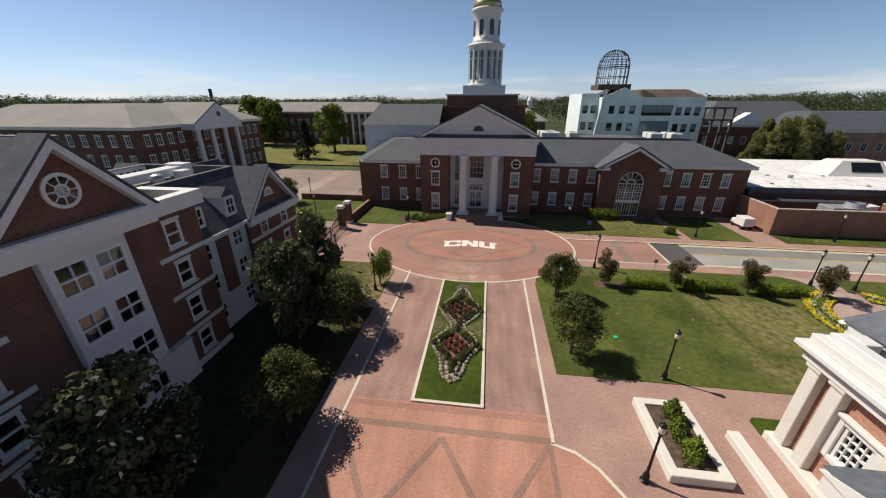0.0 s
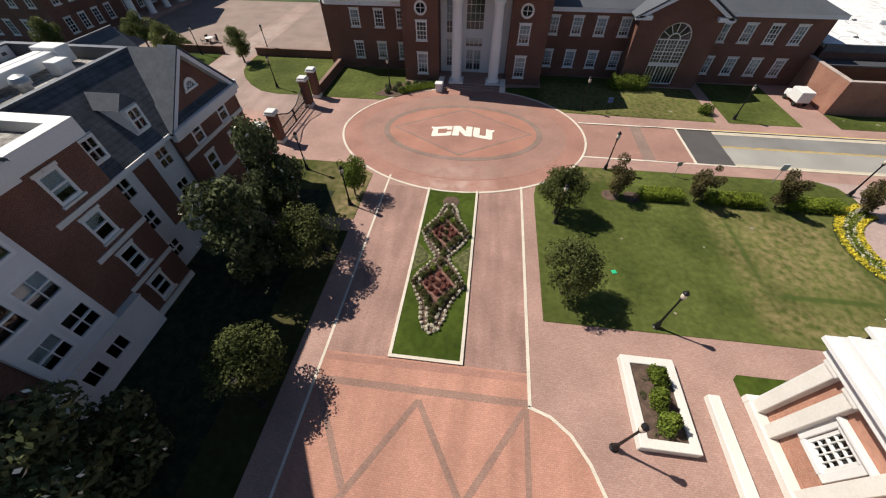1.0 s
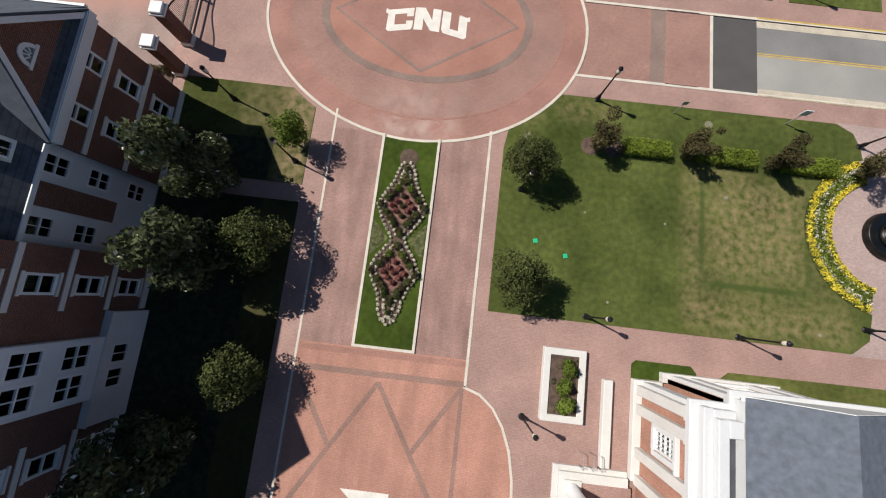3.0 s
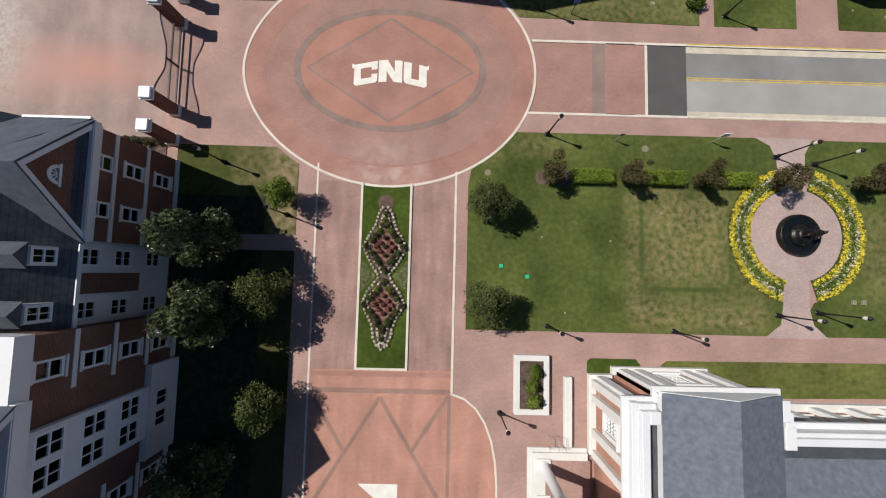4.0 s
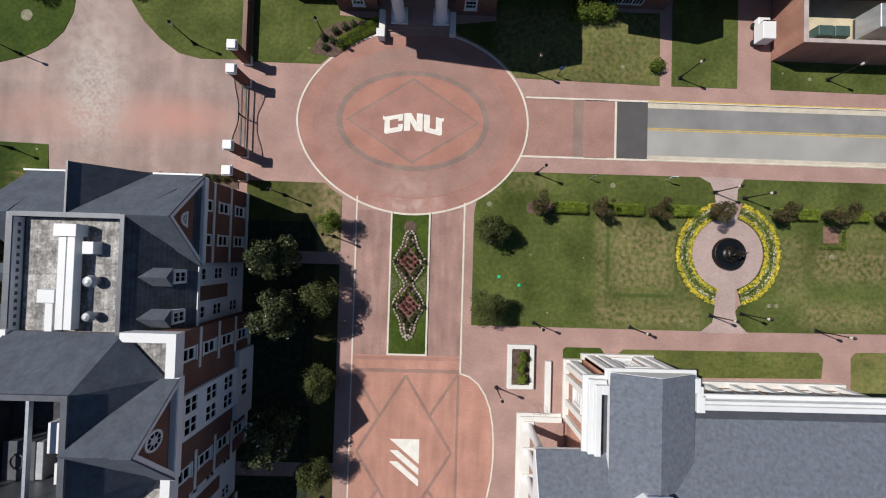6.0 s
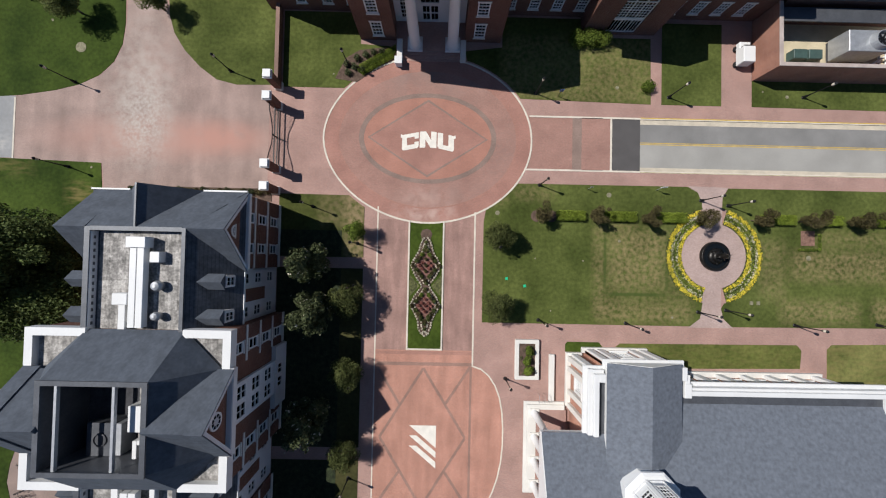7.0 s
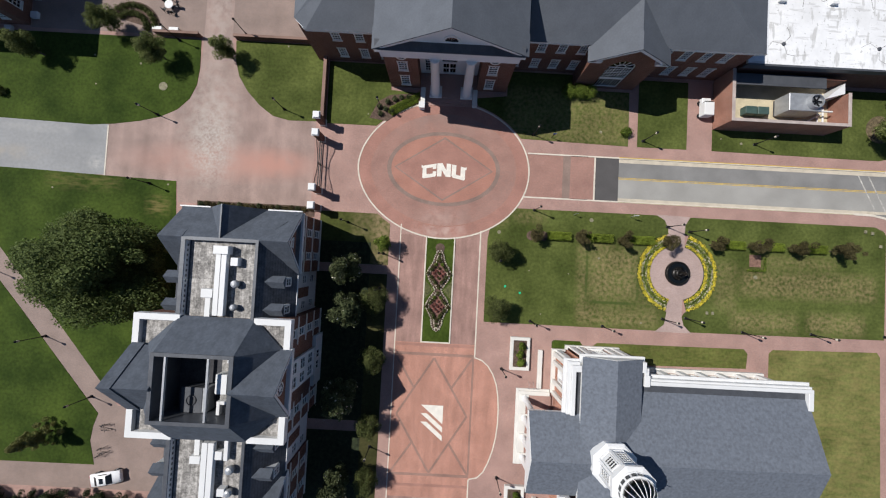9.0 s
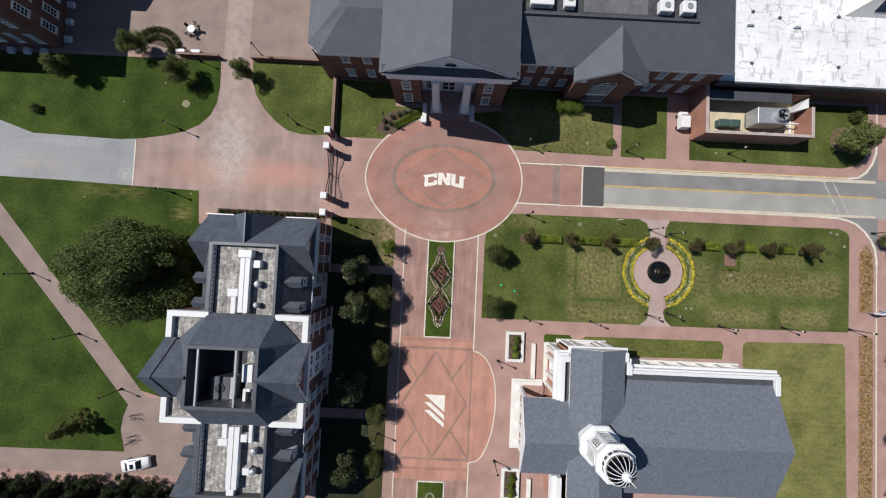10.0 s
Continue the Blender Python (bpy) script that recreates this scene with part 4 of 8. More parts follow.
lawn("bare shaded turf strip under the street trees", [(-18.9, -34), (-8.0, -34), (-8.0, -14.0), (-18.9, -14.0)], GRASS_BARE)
nw = [(-95, 34.6), (-76.4, 33.6), (-70.5, 31.6), (-55.6, 31.2), (-52.2, 31.5), (-48, 32.2), (-45.0, 33.0), (-42.4, 34.3), (-40.6, 36.1), (-39.6, 38.4), (-39.3, 41.0), (-39.4, 45.6), (-95, 45.6)]
lawn("green lawn with young trees before the brick hall", nw, GRASS_W)
lawn("green lawn corner by the garden wall", [(-33.9, 45.8), (-33.7, 42.4), (-33.0, 40.0), (-31.6, 37.8), (-29.6, 35.7), (-27.4, 34.1), (-24.8, 33.5), (-19.7, 33.6), (-19.7, 45.8)], GRASS_E)
ring_nw = [p for p in oval_line(RA + 0.3, RB + 0.3) if p[0] < -4.2 and p[1] > 33.5]
lawn("green lawn before the columned hall", [(-18.9, 43.3), (-18.9, 33.4)] + [(-11.0, 33.4)] + [p for p in ring_nw[::-1] if p[0] > -11.0] + [(-4.0, 38.9), (-9.0, 39.2), (-9.2, 43.3)], GRASS_E)
lawn("shaded lawn before the columned hall", [(28.7, 32.2), (28.6, 40.8), (19.8, 40.8), (19.8, 43.2), (9.3, 43.2), (9.3, 39.2), (4.6, 38.6), (4.6, 38.0)] + [p for p in oval_line(RA + 0.3, RB + 0.3) if p[0] > 4.6 and p[1] > 32.2][::-1], GRASS_E)
lawn("small green lawn between walks", [(30.1, 32.2), (37.9, 32.2), (37.9, 42.9), (30.1, 42.9)], GRASS_E)
lawn("green lawn along the brick enclosure", [(41.9, 32.2), (68.4, 32.0), (70.8, 32.6), (72.3, 34.0), (72.8, 35.8), (72.9, 43.0), (41.9, 43.0)], GRASS_E)
lawn("wide green lawn beside the old tree", [(-78.5, 24.0), (-75.0, 19.5), (-65.0, 7.7), (-58.2, 0.3), (-48.9, -10.9), (-45.0, -12.0), (-38.5, -10.5), (-38.5, 17.4), (-41.3, 17.4), (-41.7, 23.0), (-52.4, 23.3), (-63.9, 23.7)], GRASS_W)
lawn("wide green lawn by the slanting walk", [(-95, 24.0), (-83.2, 24.0), (-74.5, 13.9), (-64.0, 2.0), (-53.6, -10.2), (-50.9, -13.3), (-51.5, -15.2), (-51.8, -17.4), (-50.9, -21.0), (-95, -21.2)][::-1], GRASS_W)
lawn("wide green lawn behind the garden court", [(-140, 84), (-30, 84), (-30, 150), (-140, 150)], GRASS_DRY)

# thin dark sheets over the turf; their colour deepens the dormitory's shade
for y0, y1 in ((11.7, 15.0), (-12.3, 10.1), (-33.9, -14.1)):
    shade_sheet = part("ground_cover", boxes((-18.85, -10.8, y0, y1, -0.05, 0.06)), SHADE_GROUND)
    tagged(shade_sheet, "dark sheet that deepens the building's shade on the turf", "ground cover", kind="structure")
LID = mat("weathered_grey_cover", (0.22, 0.205, 0.13), 0.9, 0.2, 0.3, 9)
# manhole covers and sprinkler boxes in the lawns
for k, (x, y, r) in enumerate(((-44.85, 37.85, 0.9), (-55.4, 37.7, 0.2), (-48.6, 41.3, 0.22), (-60.8, 21.0, 0.2), (-42.9, 22.4, 0.2), (-55.9, 42.3, 0.2), (-25.6, 45.3, 0.2), (24.78, 14.4, 0.24), (23.4, 20.3, 0.42), (9.05, 17.7, 0.38), (14.0, 11.95, 0.14), (20.15, 11.75, 0.14), (16.05, 5.3, 0.13), (31.7, 4.74, 0.2), (49.3, 12.7, 0.42), (24.3, 34.3, 0.3), (-12.4, 35.2, 0.14), (43.3, 34.2, 0.16), (46.5, 33.6, 0.3))):
    r *= 0.75
    lid = part("ground_cover", lathe(bmesh.new(), ((r, 0.0), (r, 0.06), (r * 0.8, 0.066), (r * 0.8, 0.06)), 14), LID)
    lid.matrix_basis = pose(x, y, 0)
    tagged(lid, "pale round utility cover set in the lawn", "utility cover", "utility covers")
for x, y in ((10.37, 9.3), (12.7, 8.4)):
    flag = part("green_mat", bevelled(boxes((-0.17, 0.17, -0.17, 0.17, 0.036, 0.10)), 0.02), mat("bright_green_plastic", (0.02, 0.42, 0.2), 0.5, 0.05))
    flag.matrix_basis = pose(x, y, 0, 0, 0, 12)
    tagged(flag, "bright green plastic square lying on the lawn", "plastic square", "green squares")


def arc_points(r, a0, a1, k=14):
    return [(r * math.cos(radians(a0 + (a1 - a0) * i / k)), r * math.sin(radians(a0 + (a1 - a0) * i / k))) for i in range(k + 1)]


# ---- dormitory building ----
dorm = thing("dormitory_building", "long red brick dormitory with grey shingle roofs and white trim", "building", at=(-26, -2.75, 0))
dorm.matrix_basis = Matrix.Diagonal((1, 1, 1.045, 1))
MID = -2.75
rows3 = (1.6, 4.2, 6.6)
for s in (1, -1):
    fy = lambda y: MID + s * (y - MID)
    # gabled end block
    y0, y1 = sorted((fy(10.2), fy(18.0)))
    cols = sorted((fy(12.4) - y0, fy(15.7) - y0))
    facade(dorm, -18.7, y0, 0, EAST, y1 - y0, 7.8, [(u, v, 1.0, 1.4, 1, 2, "sash", True) for u in cols for v in rows3])
    pieces("wall", [(-34.0, -19.0, y0, y0 + 0.3, 0, 7.8), (-34.0, -19.0, y1 - 0.3, y1, 0, 7.8), (-34.0, -33.7, y0 + 0.3, y1 - 0.3, 0, 7.8)], BRICK, dorm)
    for z in (3.0, 5.6):
        part("stone_band", boxes((-18.698, -18.62, y0, y1, z, z + 0.28)), STONE, dorm, "pale stone band")
    part("stone_base", boxes((-18.698, -18.6, y0 - 0.02, y1 + 0.02, 0, 0.45)), STONE, dorm, "pale stone base")
    # recessed bay wall
    y0, y1 = sorted((fy(4.5), fy(10.2)))
    cols = sorted((fy(9.1) - y0, fy(5.5) - y0))
    wins = [(u, v, 1.15, 1.3, 2, 2, "sash", False) for u in cols for v in rows3]
    facade(dorm, -19.0, y0, 0, EAST, y1 - y0, 7.8, wins, STUCCO)
    ym0, ym1 = sorted((fy(6.6), fy(8.0)))
    part("brick_panel", boxes((-18.998, -18.93, ym0, ym1, 2.8, 7.2)), BRICK, dorm, "red brick panel")
    pieces("downpipe", [(-18.93, -18.83, fy(4.62) - 0.05, fy(4.62) + 0.05, 0, 7.8)], WHITE, dorm)
    part("wall", boxes((-34.0, -33.7, y0, y1, 0, 7.8)), BRICK, dorm)
    # roofs: four slopes round the sunk deck, with cross gables
    ya, yb = sorted((fy(3.0), fy(18.2)))
    yc, yd = sorted((fy(4.0), fy(14.1)))
    low, high = [(-34.3, ya), (-18.45, ya), (-18.45, yb), (-34.3, yb)], [(-31.2, yc), (-21.95, yc), (-21.95, yd), (-31.2, yd)]
    for i in range(4):
        j = (i + 1) % 4
        q = [(*low[i], 7.85), (*low[j], 7.85), (*high[j], 11.4), (*high[i], 11.4)]
        part("roof", solid(bmesh.new(), q + [(x, y, z - 0.2) for x, y, z in q], ((0, 1, 2, 3), (7, 6, 5, 4), (0, 4, 5, 1), (1, 5, 6, 2), (2, 6, 7, 3), (3, 7, 4, 0))), SHINGLE if i % 2 else SLATE, dorm, "dark grey shingle slope")
    ya, yb = sorted((fy(10.1), fy(18.05)))
    for x0, x1 in ((-21.9, -18.9), (-34.2, -31.25)):
        part("roof", gable(bmesh.new(), x0, x1, ya, yb, 7.82, 11.5, "x"), SLATE, dorm, "blue-grey cross gable roof")
    ya, yb = sorted((fy(14.15), fy(18.3)))
    part("roof", gable(bmesh.new(), -30.4, -23.0, ya, yb, 7.81, 11.4, "y"), SLATE, dorm, "blue-grey gable roof")
    part("ridge_cap", boxes((-26.78, -26.62, ya, yb, 11.3, 11.44)), METAL_ROOF, dorm, "dark ridge cap")
    ya, yb = sorted((fy(18.2), fy(18.36)))
    pieces("gutter", [(-34.5, -30.5, ya, yb, 7.72, 7.92), (-22.9, -18.4, ya, yb, 7.72, 7.92)], WHITE, dorm, "white gutter")
    ya, yb = sorted((fy(9.98), fy(18.17)))
    part("roof_edge", roof_sheets(bmesh.new(), -19.6, -18.25, ya, yb, 7.8, 11.68, "x"), SLATE, dorm, "blue-grey roof overhang")
    # gable face in brick with trim, set back over the cornice
    ya, yb = sorted((fy(10.6), fy(17.55)))
    ym = (ya + yb) / 2
    part("gable_wall", solid(bmesh.new(), [(-18.9, ya, 7.86), (-18.9, yb, 7.86), (-18.9, ym, 11.15), (-18.84, ya, 7.86), (-18.84, yb, 7.86), (-18.84, ym, 11.15)], ((3, 4, 5), (2, 1, 0), (0, 1, 4, 3), (1, 2, 5, 4), (2, 0, 3, 5))), BRICK, dorm)
    ya, yb = fy(10.02), fy(18.13)
    for a in (ya, yb):
        q = [(-18.83, a, 7.62), (-18.83, ym, 11.5), (-18.83, ym, 11.12), (-18.83, a + (ym - a) * 0.1, 7.62)]
        part("rake_trim", solid(bmesh.new(), q + [(-18.3, y, z) for _, y, z in q], ((0, 1, 2, 3), (7, 6, 5, 4), (0, 4, 5, 1), (1, 5, 6, 2), (2, 6, 7, 3), (3, 7, 4, 0))), TRIM, dorm, "white gable trim")
    ya, yb = sorted((fy(10.05), fy(18.1)))
    pieces("cornice", [(-18.69, -18.15, ya, yb, 7.42, 7.8), (-18.69, -18.35, ya + 0.1, yb - 0.1, 7.1, 7.42), (-18.9, -18.2, ya + 0.15, yb - 0.15, 7.803, 7.85)], WHITE, dorm, "white cornice")
    bm = band(bmesh.new(), arc_points(0.42, 0, 180), arc_points(0.62, 0, 180), -0.04, 0.06, False)
    box(bm, -0.72, 0.72, -0.14, -0.005, -0.04, 0.08)
    for k in range(1, 5):
        a = radians(36 * k)
        tube(bm, (0.1 * math.cos(a), 0.1 * math.sin(a), 0.03), (0.45 * math.cos(a), 0.45 * math.sin(a), 0.03), 0.035, k=4)
    fan = part("fan_window", bm, WHITE, dorm, "white half-round fan vent")
    fan.matrix_basis = pose(-18.84, ym, 9.05, 90, 0, 90)
    part("louvre", slab(bmesh.new(), [(0.0, 0.0)] + arc_points(0.43, 0, 180), -0.02, 0.01), DIM_BACKING, fan, "dim grey louvre")
    ya, yb = sorted((fy(4.4), fy(9.9)))
    part("gutter", boxes((-18.6, -18.38, ya, yb, 7.62, 7.86)), WHITE, dorm, "white gutter")
    # rim round the sunk deck
    ya, yb = sorted((fy(4.4), fy(14.1)))
    pieces("deck_rim", [(-31.25, -30.75, ya, yb, 10.5, 11.47), (-22.25, -21.9, ya, yb, 10.5, 11.47), (-30.75, -22.25, fy(13.95) - 0.2, fy(13.95) + 0.2, 10.5, 11.47)], METAL_ROOF, dorm, "dark metal roof rim")
    ya, yb = sorted((fy(4.6), fy(13.7)))
    part("rim_lining", boxes((-30.745, -30.7, ya, yb, 10.55, 11.4)), TRIM, dorm, "pale metal flashing")
    yk = [ya + 0.3 + 0.62 * k for k in range(15)]
    pieces("scupper", [(-30.698, -30.66, y, y + 0.3, 10.95, 11.12) for y in yk if y < yb - 0.4], METAL_ROOF, dorm, "dark scupper slot")
    # dormers on the street slope
    for yw in (9.05, 5.6):
        yy = fy(yw)
        bm = boxes((-21.4, -19.05, yy - 0.6, yy + 0.6, 8.2, 10.05))
        d = part("dormer", bm, WHITE, dorm, "white dormer with shingled gable")
        part("roof", gable(bmesh.new(), -22.0, -18.98, yy - 0.78, yy + 0.78, 10.05, 10.75, "x"), SLATE, d)
        # opaque dark plate behind the glass; its colour stands for the unlit dormer
        part("dark_pane", boxes((-19.05, -19.01, yy - 0.44, yy + 0.44, 8.65, 9.9)), DARKGLASS, d, "dark backing plate that stands for the unlit dormer")
        window(d, pose(-18.93, yy, 9.28, 0, 0, EAST), 0.9, 1.25, 2, 2, "sash", False)
        yy = fy(yw + 0.05)
        d = part("dormer", boxes((-33.6, -31.2, yy - 0.62, yy + 0.62, 8.2, 10.1)), WHITE, dorm, "white dormer with shingled gable")
        part("roof", gable(bmesh.new(), -33.75, -31.0, yy - 0.78, yy + 0.78, 10.05, 10.75, "x"), SLATE, d)

# middle block
y0 = -10.0
W4 = (1.6, 4.2, 6.75, 9.35)
wins = [(u, v, 1.05, 1.45, 1, 2, "sash", True) for u in (2.1, 12.4) for v in W4]
facade(dorm, -17.9, y0, 0, EAST, 14.5, 10.9, wins)
pieces("wall", [(-36.1, -18.2, -10.0, -9.7, 0, 10.9), (-36.1, -18.2, 4.2, 4.5, 0, 10.9), (-36.1, -35.8, -9.7, 4.2, 0, 10.9)], BRICK, dorm)
# white bay
bay_wins = [(u, v, 1.45, 1.5, 2, 2, "sash", False) for u in (1.03, 2.83) for v in (1.55, 4.05, 6.6)]
facade(dorm, -17.5, -4.68, 2.7, EAST, 3.86, 8.1, bay_wins, STUCCO)
pieces("wall", [(-17.89, -17.52, -4.70, -4.4, 2.81, 10.74), (-17.89, -17.52, -1.1, -0.80, 2.81, 10.74)], STUCCO, dorm)
base_wins = [(u, 1.6, 1.25, 1.1, 2, 1, "sash", False) for u in (2.8, 4.4)]
facade(dorm, -17.42, -6.4, 0, EAST, 7.2, 2.7, base_wins, STUCCO)
pieces("wall", [(-17.89, -17.43, -6.39, -6.1, 0, 2.69), (-17.89, -17.43, 0.5, 0.79, 0, 2.69)], STUCCO, dorm)
part("ledge", boxes((-17.89, -17.36, -6.45, 0.85, 2.7, 2.8)), STONE, dorm, "pale stone ledge")
for ya, yb in ((-10.02, -6.5), (0.9, 4.52)):
    for z in (2.85, 5.45, 8.0):
        part("stone_band", boxes((-17.9, -17.83, ya, yb, z - 0.15, z + 0.13)), STONE, dorm, "pale stone band")
    part("stone_base", boxes((-17.9, -17.8, ya, yb, 0, 0.5)), STONE, dorm, "pale stone base")
# parapets at the four corners
for xs in ((-36.1, -30.6), (-21.7, -17.25)):
    for ys in ((0.9, 4.72), (-10.02, -6.4)):
        xo = xs[0] if xs[0] < -30 else xs[1]
        yo = ys[1] if ys[1] > 0 else ys[0]
        w = 0.75
        xa = (xo, xo + w) if xo < -30 else (xo - w, xo)
        ya = (yo - w, yo) if yo > 0 else (yo, yo + w)
        yr = (ys[0], ya[0]) if yo > 0 else (ya[1], ys[1])
        pieces("parapet", [(*xs, *ya, 10.75, 11.65), (*xa, *yr, 10.75, 11.65)], WHITE, dorm, "white parapet cornice")
part("flat_roof", boxes((-36.2, -17.7, -9.8, 4.3, 10.7, 11.1)), DECK, dorm, "grey flat roof")
pieces("cornice", [(-17.9, -16.9, MID - 4.0, MID + 4.0, 11.05, 11.62), (-17.9, -17.2, MID - 3.85, MID + 3.85, 10.62, 11.05), (-17.5, -16.95, MID - 3.7, MID + 3.7, 11.623, 11.68)], WHITE, dorm, "white cornice under the gable")
low = [(-30.8, -10.1), (-21.7, -10.1), (-18.2, -6.7), (-18.2, 1.1), (-21.7, 4.6), (-30.8, 4.6), (-34.4, 1.1), (-34.4, -6.7)]
high = [(-30.7, -6.45), (-21.9, -6.45), (-21.9, -6.35), (-21.9, 1.0), (-21.9, 1.1), (-30.7, 1.1), (-30.7, 1.0), (-30.7, -6.35)]
# hipped roof ring round the open machinery well
bm = bmesh.new()
k = 8
lo, hi = [bm.verts.new((*p, 11.3)) for p in low], [bm.verts.new((*p, 15.0)) for p in high]
for i in range(k):
    bm.faces.new((lo[i], lo[(i + 1) % k], hi[(i + 1) % k], hi[i]))
part("roof", bm, SLATE, dorm, "blue-grey hipped roof round the machinery well")
for x0, x1, xw, xo in ((-22.0, -17.5, -17.48, 1), (-35.4, -30.6, -35.42, -1)):
    part("roof", gable(bmesh.new(), x0, x1, MID - 3.75, MID + 3.75, 11.7, 15.42, "x"), SLATE, dorm, "blue-grey gable roof")
    xa, xb = sorted((xw - 0.9 * xo, xw + 0.6 * xo))
    part("roof_edge", roof_sheets(bmesh.new(), xa, xb, MID - 3.95, MID + 3.95, 11.68, 15.58, "x"), SLATE, dorm, "blue-grey roof overhang")
    xe = xw + 0.06 * xo
    g = [(xw, MID - 3.3, 11.7), (xw, MID + 3.3, 11.7), (xw, MID, 15.0), (xe, MID - 3.3, 11.7), (xe, MID + 3.3, 11.7), (xe, MID, 15.0)]
    bm = solid(bmesh.new(), g, ((3, 4, 5), (2, 1, 0), (0, 1, 4, 3), (1, 2, 5, 4), (2, 0, 3, 5)))
    bmesh.ops.recalc_face_normals(bm, faces=bm.faces[:])
    part("gable_wall", bm, BRICK, dorm)
    for a in (MID - 3.9, MID + 3.9):
        q = [(xe + 0.003 * xo, a, 11.5), (xe + 0.003 * xo, MID, 15.4), (xe + 0.003 * xo, MID, 14.98), (xe + 0.003 * xo, a + (MID - a) * 0.11, 11.5)]
        bm = solid(bmesh.new(), q + [(xw + 0.55 * xo, y, z) for _, y, z in q], ((0, 1, 2, 3), (7, 6, 5, 4), (0, 4, 5, 1), (1, 5, 6, 2), (2, 6, 7, 3), (3, 7, 4, 0)))
        bmesh.ops.recalc_face_normals(bm, faces=bm.faces[:])
        part("rake_trim", bm, TRIM, dorm, "white gable trim")
rose = part("round_window", lathe(bmesh.new(), ((0.78, 0), (0.78, 0.1), (0.62, 0.12), (0.62, 0.04)), 28, pose(-17.42, -2.8, 13.2, 0, 90, 0)), WHITE, dorm, "white round rose window")
part("pane", lathe(bmesh.new(), ((0.63, 0), (0.63, 0.02)), 24, pose(-17.37, -2.8, 13.2, 0, 90, 0)), DARKGLASS, rose, "dark blue-grey glass")
bm = bmesh.new()
for k in range(8):
    a = radians(45 * k)
    tube(bm, (-17.32, -2.8, 13.2), (-17.32, -2.8 + 0.65 * math.cos(a), 13.2 + 0.65 * math.sin(a)), 0.035, k=4)
bm2 = lathe(bm, ((0.3, 0), (0.3, 0.04), (0.22, 0.04), (0.22, 0.0)), 16, pose(-17.34, -2.8, 13.2, 0, 90, 0))
part("tracery", bm2, WHITE, rose)
# machinery well: lining, beams, units
pieces("well_lining", [(-30.6, -30.45, -6.35, 1.0, 11.15, 15.0), (-22.15, -22.0, -6.35, 1.0, 11.15, 15.0), (-30.45, -22.15, 0.85, 1.0, 11.15, 15.0), (-30.45, -22.15, -6.35, -6.2, 11.15, 15.0)], METAL_ROOF, dorm, "dark metal lining")
pieces("rim", [(-30.85, -30.4, -6.55, 1.2, 14.98, 15.12), (-22.2, -21.75, -6.55, 1.2, 14.98, 15.12), (-30.4, -22.2, 0.8, 1.2, 14.98, 15.12), (-30.4, -22.2, -6.55, -6.15, 14.98, 15.12)], METAL_ROOF, dorm, "dark metal rim")
for x in (-29.3, -24.6):
    part("beam", boxes((x - 0.11, x + 0.11, -6.2, 0.85, 14.7, 14.97)), GALV, dorm, "grey steel beam")
# dark slab added over the grey flat roof, so the well looks deep
part("well_floor", boxes((-30.45, -22.15, -6.2, 0.85, 11.05, 11.14)), mat("dark_well_floor", (0.05, 0.05, 0.055), 0.9, 0.2, 1.5, 4), dorm, "added dark slab that deepens the well floor")
part("well_ledge", boxes((-24.45, -22.16, -6.19, 0.84, 12.5, 12.7)), DECK, dorm, "grey ledge beside the well")
# solid blocks added inside the walls; their dim grey passes for unlit rooms
pieces("core", [(-33.0, -20.2, -22.5, 17.0, 0.05, 7.6), (-35.0, -19.3, -9.4, 3.9, 0.05, 10.6)], DIM_BACKING, dorm, "grey backing block that stands for the unlit rooms")


def machine(name, label, rows, material, where, extra=None):
    ob = part(name, bevelled(boxes(*rows), 0.03), material)
    ob.matrix_basis = pose(*where)
    return tagged(ob, label, "roof machine")


unit = machine("cooling_unit", "dark grey cooling unit in the roof well", [(-1.5, 0.95, -1.45, 1.45, 0, 1.7)], METAL_ROOF, (-27.4, -4.75, 11.65))
part("side_panel", bevelled(boxes((0.953, 1.5, -1.4, 1.4, 0.05, 1.66)), 0.03), GALV, unit, "pale galvanised panel")
part("fan_grille", lathe(bmesh.new(), ((0.6, 1.7), (0.6, 1.8), (0.5, 1.82), (0.5, 1.74)), 16, pose(-0.3, 0, 0)), STEEL, unit)
machine("roof_duct", "white rectangular duct beside the roof well", [(-0.65, 0.65, -1.1, 1.1, 0, 1.3)], WHITE, (-23.65, -2.35, 13.28))
machine("roof_duct", "white angled duct beside the roof well", [(-0.55, -0.15, -0.8, 0.75, 0, 0.6), (-0.15, 0.6, 0.4, 0.8, 0, 0.6)], WHITE, (-23.9, -5.3, 13.28))
machine("roof_vent_box", "small pale vent box on the ledge by the well", [(-0.3, 0.3, -0.3, 0.3, 0, 0.5)], TRIM, (-23.3, 0.1, 13.28))


